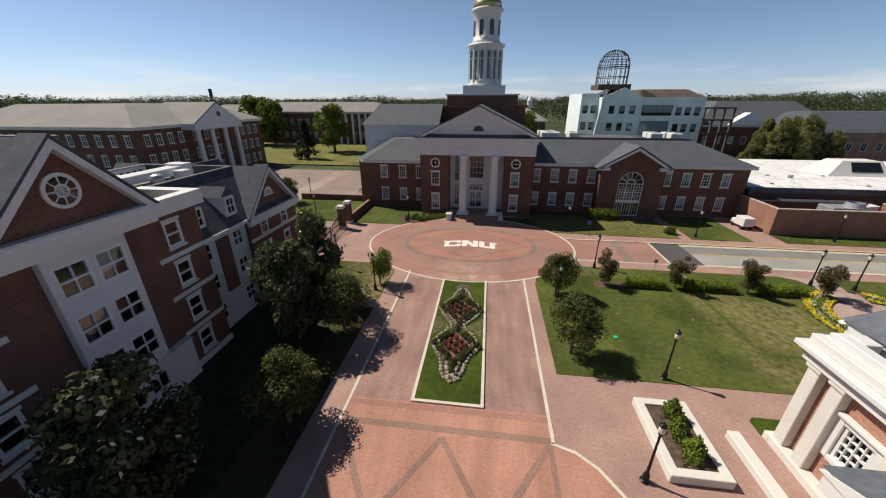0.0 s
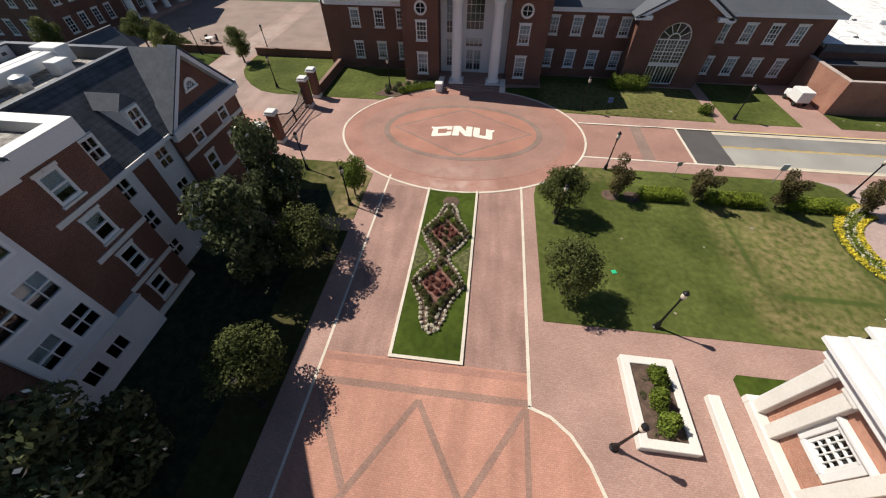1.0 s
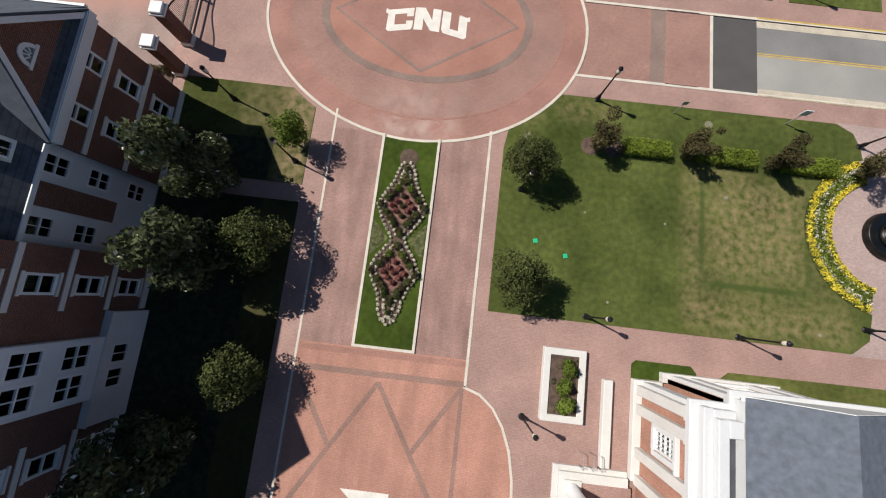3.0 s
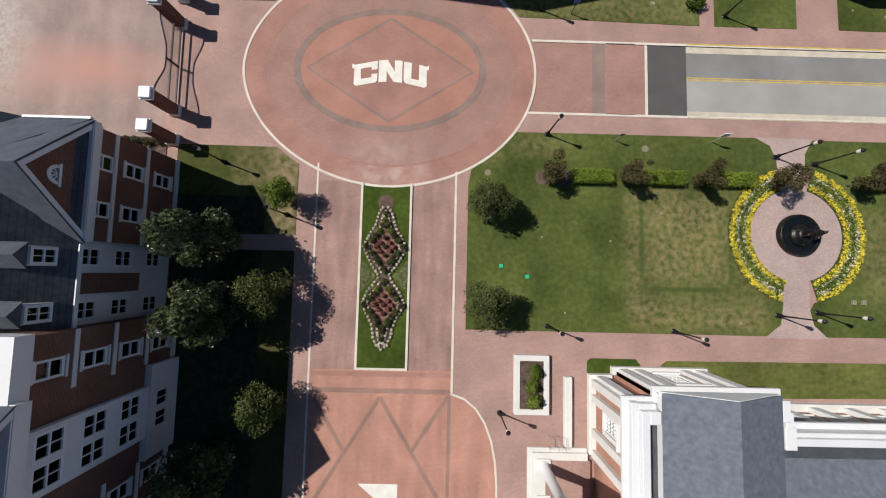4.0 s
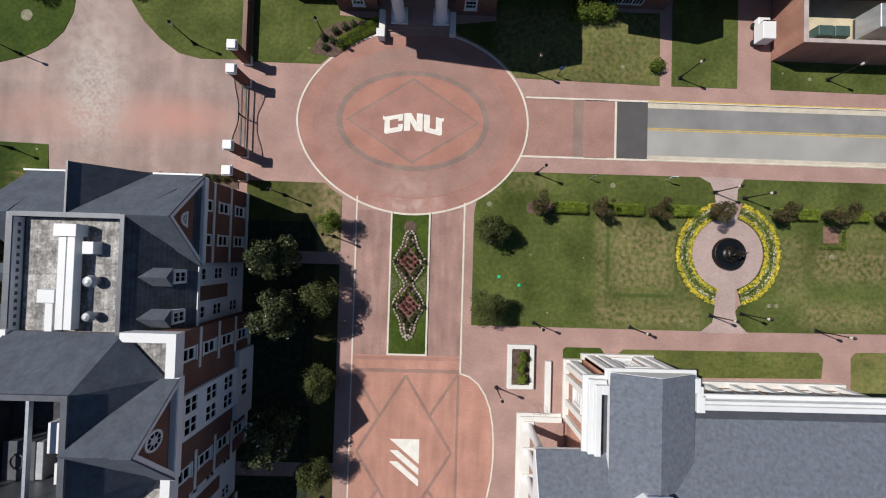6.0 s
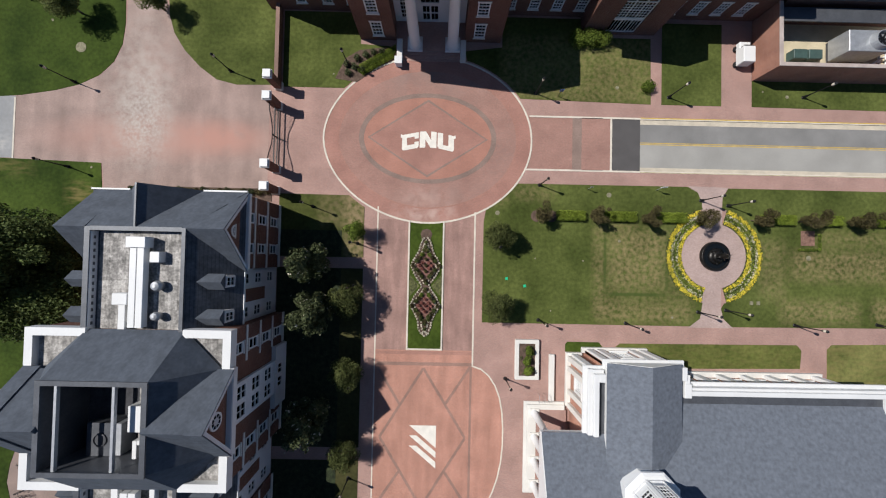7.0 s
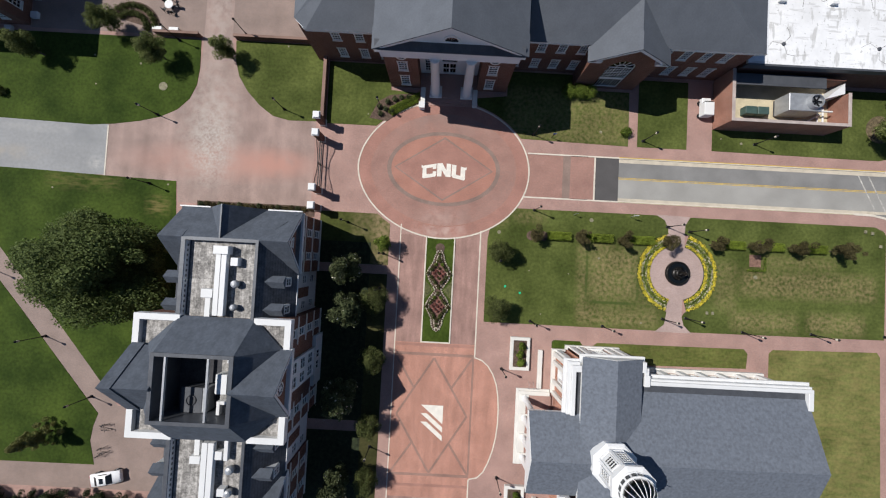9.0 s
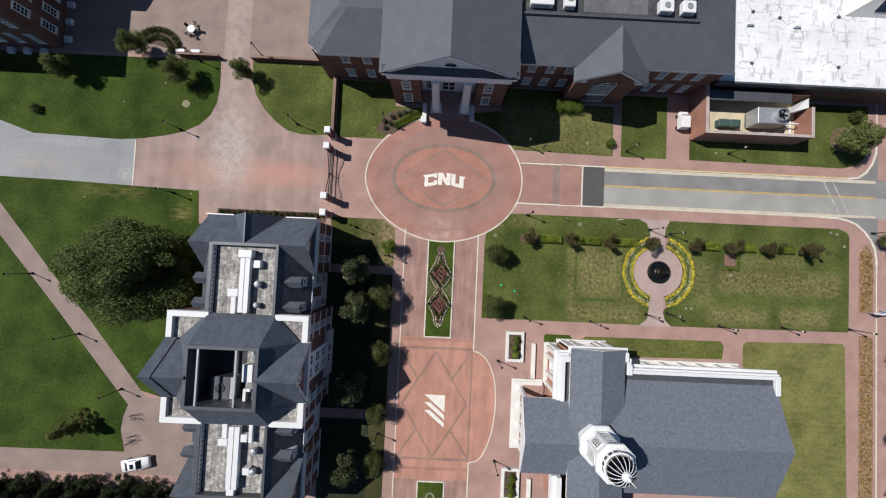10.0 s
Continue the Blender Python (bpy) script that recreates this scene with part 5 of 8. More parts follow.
# roof decks: slabs and machines on both flat roofs
slab_me = None
for s in (1, -1):
    fy = lambda y: MID + s * (y - MID)
    deck = thing("roof_deck", "weathered grey paver deck on the flat roof", "roof deck", kind="structure", at=(0, 0, -0.27))
    ya, yb = sorted((fy(4.5), fy(13.72)))
    part("bedding", boxes((-30.69, -22.26, ya, yb, 11.3, 11.44)), ASPHALT_DARK, deck)
    nx, ny = 9, 10
    sx, sy = 8.4 / nx, (yb - ya) / ny
    for i in range(nx):
        for j in range(ny):
            if slab_me is None:
                slab_me = part("paver", boxes((-sx / 2 + 0.006, sx / 2 - 0.006, -sy / 2 + 0.006, sy / 2 - 0.006, 0, 0.05)), DECK, deck)
                slab_me.matrix_basis = pose(-30.48 + sx * (i + 0.5), ya + sy * (j + 0.5), 11.445)
            else:
                share("paver", slab_me, deck, pose(-30.48 + sx * (i + 0.5), ya + sy * (j + 0.5), 11.44 + 0.006 * ((i * 7 + j * 3) % 3)))
    DZ = 11.24
    machine("roof_duct", "long white twin air duct on the flat roof", [(-0.66, -0.03, -4.1, 3.3, 0.3, 0.95), (0.03, 0.66, -4.1, 3.3, 0.3, 0.95), (-0.9, 0.9, 3.3, 4.3, 0.15, 1.15)] if s > 0 else [(-0.72, -0.03, -3.9, 4.2, 0.3, 0.95), (0.03, 0.72, -3.9, 4.2, 0.3, 0.95), (-0.6, 0.4, -4.7, -3.9, 0.2, 0.9)], WHITE, (-26.15, fy(8.9), DZ))
    machine("roof_duct", "short white branch duct on the flat roof", [(-0.35, 0.3, -2.0, 0.3, 0.2, 0.7), (-0.75, 0.65, 0.3, 1.35, 0.1, 0.95)] if s > 0 else [(-0.35, 0.3, 0.3, 2.3, 0.2, 0.7), (-0.65, 0.6, -0.6, 0.3, 0.1, 0.95)], WHITE, (-27.55, fy(6.6), DZ))
    machine("roof_vent_box", "white vent box on the flat roof", [(-0.45, 0.45, -0.5, 0.5, 0.0, 0.8)], WHITE, (-24.65, fy(11.35), DZ) if s > 0 else (-24.95, -11.7, DZ))
    if s < 0:
        machine("roof_duct", "thin white duct on the flat roof", [(-0.25, 0.25, -1.2, 1.2, 0.2, 0.75)], WHITE, (-24.1, -11.1, DZ))
        machine("roof_vent_box", "white vent box on the flat roof", [(-0.45, 0.45, -0.45, 0.45, 0.0, 0.8)], WHITE, (-24.4, -16.0, DZ))
    for yv, r in ((8.66, 0.48), (5.84, 0.4)) if s > 0 else ((7.95, 0.5), (10.6, 0.45)):
        fan = part("roof_fan", lathe(bmesh.new(), ((r * 0.7, 0), (r * 0.7, 0.35), (r, 0.4), (r * 1.05, 0.6), (r * 0.8, 0.85), (r * 0.3, 0.95)), 18), GALV)
        fan.matrix_basis = pose(-24.5 if s > 0 else -23.6, fy(yv), DZ)
        tagged(fan, "domed metal exhaust fan on the flat roof", "roof fan", "roof fans")

# ---- the columned hall ----
hall = thing("columned_hall", "red brick college hall with white columned portico and pediment", "building")
HY = 39.8
sash = lambda u, v, w=1.15, h=1.9: (u, v, w, h, 3, 4, "sash", True)
# centre block: two brick piers with the recess between
for x0 in (-9.0, 4.4):
    facade(hall, x0, HY, 0, SOUTH, 4.6, 9.8, [sash(2.45 if x0 < 0 else 1.75, 2.2, 1.25, 2.4), sash(2.45 if x0 < 0 else 1.75, 6.0, 1.25, 2.0)])
    xc = x0 + (2.45 if x0 < 0 else 1.75)
    rw = part("round_window", lathe(bmesh.new(), ((0.78, 0), (0.78, 0.12), (0.56, 0.14), (0.56, 0.05)), 24, pose(xc, HY, 8.45, 90, 0, 0)), STONE, hall, "round stone-framed window")
    part("pane", lathe(bmesh.new(), ((0.55, 0), (0.55, 0.04)), 20, pose(xc, HY - 0.02, 8.45, 90, 0, 0)), DARKGLASS, rw)
    part("muntin", boxes((xc - 0.03, xc + 0.03, HY - 0.1, HY - 0.07, 7.9, 9.0), (xc - 0.55, xc - 0.03, HY - 0.1, HY - 0.07, 8.42, 8.48), (xc + 0.03, xc + 0.55, HY - 0.1, HY - 0.07, 8.42, 8.48)), WHITE, rw)
pieces("wall", [(-9.0, -8.7, HY + 0.3, 47, 0, 12.4), (8.7, 9.0, HY + 0.3, 47, 0, 12.4), (-4.7, -4.4, HY + 0.3, 42.0, 0, 9.8), (4.4, 4.7, HY + 0.3, 42.0, 0, 9.8)], BRICK, hall)
porch_wins = [(4.4, 7.0, 2.3, 3.6, 4, 4, "plain", False), (4.4, 3.75, 2.3, 1.1, 4, 1, "plain", False), (1.15, 6.9, 0.8, 4.4, 2, 6, "plain", False), (7.65, 6.9, 0.8, 4.4, 2, 6, "plain", False), (1.15, 2.4, 0.8, 3.4, 2, 5, "plain", False), (7.65, 2.4, 0.8, 3.4, 2, 5, "plain", False), (4.4, 1.6, 2.0, 2.6, 4, 2, "pair", False)]
facade(hall, -4.4, 42.0, 0.5, SOUTH, 8.8, 9.3, porch_wins, WHITE)
part("porch_ceiling", boxes((-4.4, 4.4, HY + 0.3, 42.0, 9.8, 10.0)), WHITE, hall)
part("porch_floor", boxes((-4.4, 4.4, 38.2, 42.0, 0.0, 0.5)), PAVE, hall, "red brick porch floor")
for k in range(3):
    pieces("step", [(-3.6, 3.8, 38.2 - 0.36 * (3 - k), 38.2 - 0.36 * (2 - k), 0.0, 0.5 - 0.15 * (3 - k))], PAVE, hall, "red brick step")
for x in (-1.95, 2.85):
    bm = lathe(bmesh.new(), ((0.85, 0.5), (0.85, 0.85), (0.72, 0.95), (0.66, 1.1), (0.66, 4.0), (0.55, 9.2), (0.62, 9.35), (0.75, 9.6), (0.75, 9.8)), 20, Matrix.Translation((x, 39.0, 0)))
    part("column", bm, WHITE, hall, "tall white round column", True)
    part("plinth", bevelled(boxes((x - 0.95, x + 0.95, 38.1, 39.95, 0.42, 0.72)), 0.03), WHITE, hall)
part("entablature", boxes((-8.95, 8.95, 38.75, 47, 9.8, 12.0)), TRIM, hall, "white entablature")
pieces("cornice", [(-9.3, 9.3, 38.0, 47, 12.0, 12.42), (-9.1, 9.1, 38.5, 38.75, 11.6, 12.0)], WHITE, hall, "white cornice")
part("pediment_skirt", solid(bmesh.new(), [(-9.25, 38.02, 12.424), (9.25, 38.02, 12.424), (9.25, 39.1, 12.424), (-9.25, 39.1, 12.424), (-9.2, 38.04, 12.5), (9.2, 38.04, 12.5), (9.2, 39.1, 12.95), (-9.2, 39.1, 12.95)], ((3, 2, 1, 0), (4, 5, 6, 7), (0, 1, 5, 4), (1, 2, 6, 5), (2, 3, 7, 6), (3, 0, 4, 7))), METAL_ROOF, hall, "dark metal skirt roof over the cornice")
part("pediment", solid(bmesh.new(), [(-8.4, 39.0, 12.45), (8.6, 39.0, 12.45), (0.1, 39.0, 16.4), (-8.4, 39.3, 12.45), (8.6, 39.3, 12.45), (0.1, 39.3, 16.4)], ((0, 1, 2), (5, 4, 3), (0, 3, 4, 1), (1, 4, 5, 2), (2, 5, 3, 0))), TRIM, hall, "white pediment")
for a in (-9.4, 9.5):
    q = [(a, 38.2, 12.43), (0.1, 38.2, 16.85), (0.1, 38.2, 16.4), (a + (0.1 - a) * 0.1, 38.2, 12.43)]
    part("rake_trim", solid(bmesh.new(), q + [(x, 39.2, z) for x, _, z in q], ((0, 1, 2, 3), (7, 6, 5, 4), (0, 4, 5, 1), (1, 5, 6, 2), (2, 6, 7, 3), (3, 7, 4, 0))), WHITE, hall, "white raking cornice")
fan = part("fan_window", band(bmesh.new(), arc(0.15, 0, 0.85, 0, 180), arc(0.15, 0, 1.05, 0, 180), -0.05, 0.05, False), WHITE, hall, "white half-round fan window")
fan.matrix_basis = pose(0, 38.95, 13.35, 90, 0, 0)
for k in range(6):
    a = 30 * k + 2
    blade = part("fan_pane", slab(bmesh.new(), [(0.15, 0.0)] + arc(0.15, 0, 0.8, a, a + 22, 4), -0.02, 0.03), DARKGLASS, fan, "dark fan pane")
part("roof", gable(bmesh.new(), -9.5, 9.6, 39.32, 62, 12.46, 17.0, "y"), HALLROOF, hall, "grey shingle gable roof")
part("roof_edge", roof_sheets(bmesh.new(), -9.6, 9.7, 38.12, 41.0, 12.42, 17.08, "y"), HALLROOF, hall, "grey roof overhang")
# brass-letter frieze is too worn to read: plain bars
for k in range(12):
    part("frieze_mark", boxes((-3.6 + 0.62 * k, -3.2 + 0.62 * k, 38.72, 38.748, 10.7, 11.15)), STUCCO, hall)
# west wing
facade(hall, -20.6, 43.5, 0, SOUTH, 11.6, 8.2, [sash(u, v) for u in (4.4, 7.7, 10.7) for v in (2.3, 6.2)])
part("wall", boxes((-20.6, -20.3, 43.8, 58, 0, 8.2)), BRICK, hall)
pieces("cornice", [(-19.7, -9.0, 42.9, 43.49, 7.75, 8.25), (-21.1, -20.61, 44.4, 58, 7.75, 8.25)], TRIM, hall, "white eaves")
part("cornice", ribbon(bmesh.new(), [(-19.72, 43.2), (-20.85, 44.38)], 0.5, 7.76, 8.24), TRIM, hall, "white eaves")
part("roof", frustum(bmesh.new(), [(-21.2, 44.4), (-19.6, 42.8), (-8.8, 42.8), (-8.8, 58), (-21.2, 58)], 8.25, [(-15.9, 48.3), (-14.9, 47.9), (-8.8, 47.9), (-8.8, 53), (-15.9, 53)], 11.3), HALLROOF, hall, "grey shingle wing roof")
part("roof", solid(bmesh.new(), [(-22.6, 51.9, 13.4), (-7.6, 51.9, 13.4), (-7.6, 58, 17.0), (-20.5, 58, 17.0), (-7.6, 66, 13.4), (-22.6, 66, 13.4)], ((0, 1, 2, 3), (3, 2, 4, 5), (0, 3, 5))), HALLROOF, hall, "grey shingle upper roof")
part("wall", boxes((-22.2, -8.0, 52.2, 65.6, 8, 13.4)), STUCCO, hall, "pale upper storey wall")
# east wing with arched gable
facade(hall, 9.0, 43.5, 0, SOUTH, 10.6, 8.2, [sash(u, v) for u in (0.95, 3.9, 6.8, 9.75) for v in (2.2, 6.1)])
facade(hall, 29.0, 43.5, 0, SOUTH, 13.2, 8.2, [sash(u, v) for u in (1.4, 4.3, 7.2, 10.1) for v in (2.1, 5.9)])
part("wall", boxes((41.9, 42.2, 43.8, 58, 0, 8.2)), BRICK, hall)
pieces("cornice", [(9.3, 19.4, 42.9, 43.49, 7.75, 8.25), (29.0, 42.8, 42.9, 43.49, 7.75, 8.25), (42.2, 42.8, 43.49, 58, 7.75, 8.25)], TRIM, hall, "white eaves")
part("roof", frustum(bmesh.new(), [(8.8, 42.8), (42.6, 42.8), (42.6, 62), (8.8, 62)], 8.25, [(8.8, 47.9), (34.6, 47.9), (34.6, 57), (8.8, 57)], 11.6), HALLROOF, hall, "grey shingle wing roof")
part("flat_roof", boxes((9.2, 34.2, 48.25, 56.7, 11.4, 11.62)), mat("dark_roof_felt", (0.055, 0.056, 0.06), 0.9, 0.2, 2.0, 4), hall, "dark felt flat roof")
part("flat_roof", boxes((18.4, 27.4, 48.6, 56.4, 11.5, 11.64)), mat("grey_roof_felt", (0.12, 0.12, 0.122), 0.9, 0.15, 2.0, 4), hall, "grey felt roof field")
pieces("roof_rim", [(8.85, 34.6, 47.85, 48.2, 11.5, 11.85), (34.25, 34.6, 48.2, 57, 11.5, 11.85)], METAL_ROOF, hall, "dark metal roof rim")
GX = 24.3
gm = pose(19.5, 41.3, 0)
bm = wall_panel(bmesh.new(), gm, 9.5, 8.2, [(2.9, 6.7, 0.3, 7.4)], 0.35)
# spandrels closing the arch over the opening
ar = arc(4.8, 5.5, 1.9, 0, 180, 16)
for side in (0, 1):
    pts = ar[:9] if side == 0 else ar[8:]
    corner = (6.7, 7.4) if side == 0 else (2.9, 7.4)
    for y in (0.0, 0.35):
        bm.faces.new([bm.verts.new(gm @ Vector((u, y, v))) for u, v in ([corner] + pts)])
for (u0, v0), (u1, v1) in zip(ar, ar[1:]):
    bm.faces.new([bm.verts.new(gm @ Vector(p)) for p in ((u0, 0, v0), (u1, 0, v1), (u1, 0.35, v1), (u0, 0.35, v0))])
part("wall", bm, BRICK, hall)
pieces("wall", [(19.5, 19.8, 41.66, 43.5, 0, 8.2), (28.7, 29.0, 41.66, 43.5, 0, 8.2)], BRICK, hall)
part("gable_wall", solid(bmesh.new(), [(20.0, 41.3, 8.2), (28.5, 41.3, 8.2), (24.25, 41.3, 10.7), (20.0, 41.6, 8.2), (28.5, 41.6, 8.2), (24.25, 41.6, 10.7)], ((0, 1, 2), (5, 4, 3), (0, 3, 4, 1), (1, 4, 5, 2), (2, 5, 3, 0))), BRICK, hall)
part("roof", gable(bmesh.new(), 18.8, 29.6, 41.62, 50, 8.1, 11.25, "y"), HALLROOF, hall, "grey shingle gable roof")
part("roof_edge", roof_sheets(bmesh.new(), 18.65, 29.85, 40.6, 43.0, 8.02, 11.33, "y"), HALLROOF, hall, "grey roof overhang")
for a in (18.8, 29.7):
    q = [(a, 40.7, 7.85), (GX, 40.7, 11.05), (GX, 40.7, 10.65), (a + (GX - a) * 0.12, 40.7, 7.85)]
    part("rake_trim", solid(bmesh.new(), q + [(x, 41.29, z) for x, _, z in q], ((0, 1, 2, 3), (7, 6, 5, 4), (0, 4, 5, 1), (1, 5, 6, 2), (2, 6, 7, 3), (3, 7, 4, 0))), TRIM, hall, "white raking trim")
    b = 20.6 if a < 20 else 27.9
    pieces("cornice", [(min(a, b), max(a, b), 40.7, 41.29, 7.65, 8.1)], TRIM, hall, "white cornice return")
# the arched window
am = gm @ pose(4.8, 0.2, 0)
aw = part("arched_window", boxes((-1.76, 1.76, 0, 0.12, 2.45, 2.9)), WHITE, hall, "tall white arched window")
aw.matrix_basis = am
pieces("frame_bar", [(-1.9, -1.76, 0, 0.12, 0.3, 5.5), (1.76, 1.9, 0, 0.12, 0.3, 5.5), (-1.76, 1.76, 0, 0.12, 0.3, 0.42), (-0.68, -0.56, 0.002, 0.118, 0.42, 5.44), (0.56, 0.68, 0.002, 0.118, 0.42, 5.44), (-1.76, 1.76, 0.01, 0.11, 5.44, 5.56), (-1.76, 1.76, 0.02, 0.1, 4.1, 4.2)], WHITE, aw)
head = bmesh.new()
for r0, r1 in ((1.76, 1.9), (0.62, 0.74)):
    band(head, arc(0, 0, r0, 0, 180, 16), arc(0, 0, r1, 0, 180, 16), 0, 0.12, False)
for k in range(1, 6):
    a = radians(30 * k)
    tube(head, (0.7 * math.cos(a), 0.7 * math.sin(a), 0.06), (1.8 * math.cos(a), 1.8 * math.sin(a), 0.06), 0.05, k=4)
hd = part("arch_head", head, WHITE, aw)
hd.matrix_basis = pose(0, 0.12, 5.5, 90, 0, 0)
part("muntin", boxes(*[(x - 0.025, x + 0.025, 0.03, 0.08, 0.45, 5.45) for x in (-1.4, -1.02, -0.2, 0.2, 1.02, 1.4)], *[(-1.75, 1.75, 0.035, 0.085, z - 0.025, z + 0.025) for z in (3.3, 3.7, 4.55, 4.95)]), WHITE, aw)
part("pane", slab(bmesh.new(), [(-1.85, -5.2), (1.85, -5.2)] + arc(0, 0, 1.85, 0, 180, 16), 0.06, 0.07), GLASS, aw).matrix_basis = pose(0, 0.14, 5.5, 90, 0, 0)
# added backing blocks, coloured as dark as rooms without light
pieces("core", [(-20.0, 41.5, 45.2, 57.5, 0.05, 7.9), (-8.6, 8.6, 42.6, 61, 0.05, 12.3), (20.2, 28.4, 42.9, 45.2, 0.05, 7.8)], DIM_BACKING, hall, "grey backing block that stands for the unlit rooms")
# upper attic block and tower
pieces("attic_block", [(-8.7, 8.7, 60, 70, 10.0, 16.3), (-9.2, 9.2, 59.5, 70.5, 16.3, 16.75)], BRICK, hall, "red brick attic block")
part("attic_block", boxes((-7.1, 7.1, 60.6, 69.4, 16.75, 18.6)), BRICK, hall, "red brick upper attic")
part("cornice", boxes((-7.4, 7.4, 60.3, 69.7, 18.6, 18.85)), TRIM, hall)
tower = thing("cupola_tower", "tall white round cupola tower with gold dome", "tower")
TC = Matrix.Translation((0.3, 64.5, 0))
part("base", boxes((-3.9, 4.5, 60.3, 68.7, 18.85, 20.4)), WHITE, tower)
part("drum", lathe(bmesh.new(), ((3.5, 20.4), (3.5, 20.8), (3.3, 21.0), (3.3, 27.2), (3.75, 27.5), (3.75, 27.8), (3.4, 28.0)), 32, TC), WHITE, tower, "", True)
part("lantern", lathe(bmesh.new(), ((2.75, 28.0), (2.75, 28.5), (2.6, 28.6), (2.6, 33.0), (3.0, 33.4), (3.1, 33.7), (2.9, 33.9)), 32, TC), WHITE, tower, "", True)
part("dome", lathe(bmesh.new(), ((2.8, 33.9), (2.7, 34.7), (2.3, 35.6), (1.7, 36.3), (0.9, 36.8), (0.3, 37.0), (0.3, 38.0), (0.1, 39.5)), 28, TC), GOLD, tower, "gold ribbed dome", True)
for k in range(8):
    a = radians(45 * k + 22.5 + 0)
    for d in (-0.2, 0.0, 0.2):
        mm = TC @ pose(3.3 * math.cos(a + d), 3.3 * math.sin(a + d), 24.2, 0, 0, math.degrees(a + d) + 90)
        part("window_slot", boxes((-0.22, 0.22, -0.06, 0.05, -2.6, 1.0), (-0.22, 0.22, -0.06, 0.05, 1.2, 2.4)), DARKGLASS, tower, "tall dark window").matrix_basis = mm
    mm = TC @ pose(2.6 * math.cos(a), 2.6 * math.sin(a), 30.6, 0, 0, math.degrees(a) + 90)
    part("window_slot", slab(bmesh.new(), [(-0.42, -1.3), (0.42, -1.3)] + arc(0, 0.9, 0.42, 0, 180, 8), -0.05, 0.06), DARKGLASS, tower, "dark arched opening").matrix_basis = mm @ pose(0, 0, 0, 90, 0, 0)
for k in range(16):
    a = radians(22.5 * k)
    part("pilaster", boxes((-0.14, 0.14, -0.12, 0.05, 20.9, 27.2)), WHITE, tower).matrix_basis = TC @ pose(3.32 * math.cos(a), 3.32 * math.sin(a), 0, 0, 0, math.degrees(a) + 90)

# ---- chapel ----
chapel = thing("chapel", "cross-shaped chapel with blue-grey roofs, white pilasters and salmon brick", "building", at=Matrix.Translation((0, -0.35, 0)) @ Matrix.Diagonal((1, 1, 0.89, 1)))
CH = 7.0
west_wins = [(2.9, 3.4, 1.2, 2.0, 4, 4, "sash", True)]
facade(chapel, 18.6, 0.1, 0, WEST, 6.2, CH, west_wins, BRICK_LIGHT)
facade(chapel, 20.4, 0.1, 0, NORTH, 1.8, CH, [], BRICK_LIGHT)
facade(chapel, 27.9, 0.75, 0, NORTH, 7.5, CH, [(3.75, 3.2, 1.4, 2.8, 4, 5, "sash", True)], BRICK_LIGHT)
part("wall", boxes((20.4, 20.7, 0.1, 0.749, 0, CH)), BRICK_LIGHT, chapel)
pieces("window_surround", [(18.46, 18.598, -3.85, -3.5, 2.1, 4.7), (18.46, 18.598, -2.1, -1.75, 2.1, 4.7), (18.46, 18.598, -3.5, -2.1, 4.45, 4.8), (18.46, 18.598, -3.5, -2.1, 2.05, 2.35), (18.3, 18.598, -4.0, -1.6, 4.81, 5.0)], WHITE, chapel, "broad white window surround", bevel=0.02)
for y in (-6.05, -4.3, -1.45, -0.2):
    part("pilaster", bevelled(boxes((18.15, 18.598, y - 0.32, y + 0.32, 0.55, 6.1)), 0.03), STONE, chapel, "pale stone pilaster")
    part("pilaster_cap", bevelled(boxes((18.05, 18.598, y - 0.42, y + 0.42, 6.1, 6.35)), 0.03), STONE, chapel)
for x, y in ((18.95, 0.102), (20.85, 0.752), (22.15, 0.752), (26.15, 0.752), (27.5, 0.752)):
    part("pilaster", bevelled(boxes((x - 0.38, x + 0.38, y, y + 0.3, 0.55, 6.1)), 0.03), WHITE, chapel, "pale stone pilaster")
    part("pilaster_cap", bevelled(boxes((x - 0.42, x + 0.42, y, y + 0.38, 6.1, 6.35)), 0.03), STONE, chapel)
pieces("window_surround", [(23.0, 23.35, 0.752, 0.9, 1.6, 4.9), (24.95, 25.3, 0.752, 0.9, 1.6, 4.9), (22.8, 25.5, 0.752, 1.1, 4.92, 5.2), (23.0, 25.3, 0.752, 1.05, 1.3, 1.58)], WHITE, chapel, "broad white window surround", bevel=0.02)
pieces("stone_base", [(18.0, 18.599, -6.2, 0.101, 0, 0.55), (18.0, 20.02, 0.102, 0.47, 0, 0.549), (20.02, 28.3, 0.752, 1.15, 0, 0.55), (20.02, 20.39, 0.471, 0.751, 0, 0.548)], STONE, chapel, "pale stone base", bevel=0.03)
pieces("entablature", [(18.0, 19.4, -6.4, 0.5, 6.35, 7.1), (19.4, 20.1, -0.6, 0.49, 6.36, 7.09), (20.1, 28.3, -0.6, 1.14, 6.355, 7.095)], WHITE, chapel, "white entablature", bevel=0.04)
pieces("cornice", [(17.6, 19.2, -6.5, 0.8, 7.1, 7.4), (19.2, 19.75, -0.6, 0.79, 7.11, 7.39), (19.75, 28.65, -0.6, 1.5, 7.1, 7.385)], WHITE, chapel, "white cornice", bevel=0.04)
pieces("parapet", [(18.0, 18.5, -6.5, 0.55, 7.4, 7.95), (18.5, 19.05, -6.5, 0.1, 7.4, 8.35), (19.05, 19.8, -0.75, 0.1, 7.4, 8.345), (18.5, 19.7, 0.1, 0.5, 7.4, 7.945), (27.85, 28.4, -0.4, 1.0, 7.4, 8.4)], WHITE, chapel, "white parapet", bevel=0.04)
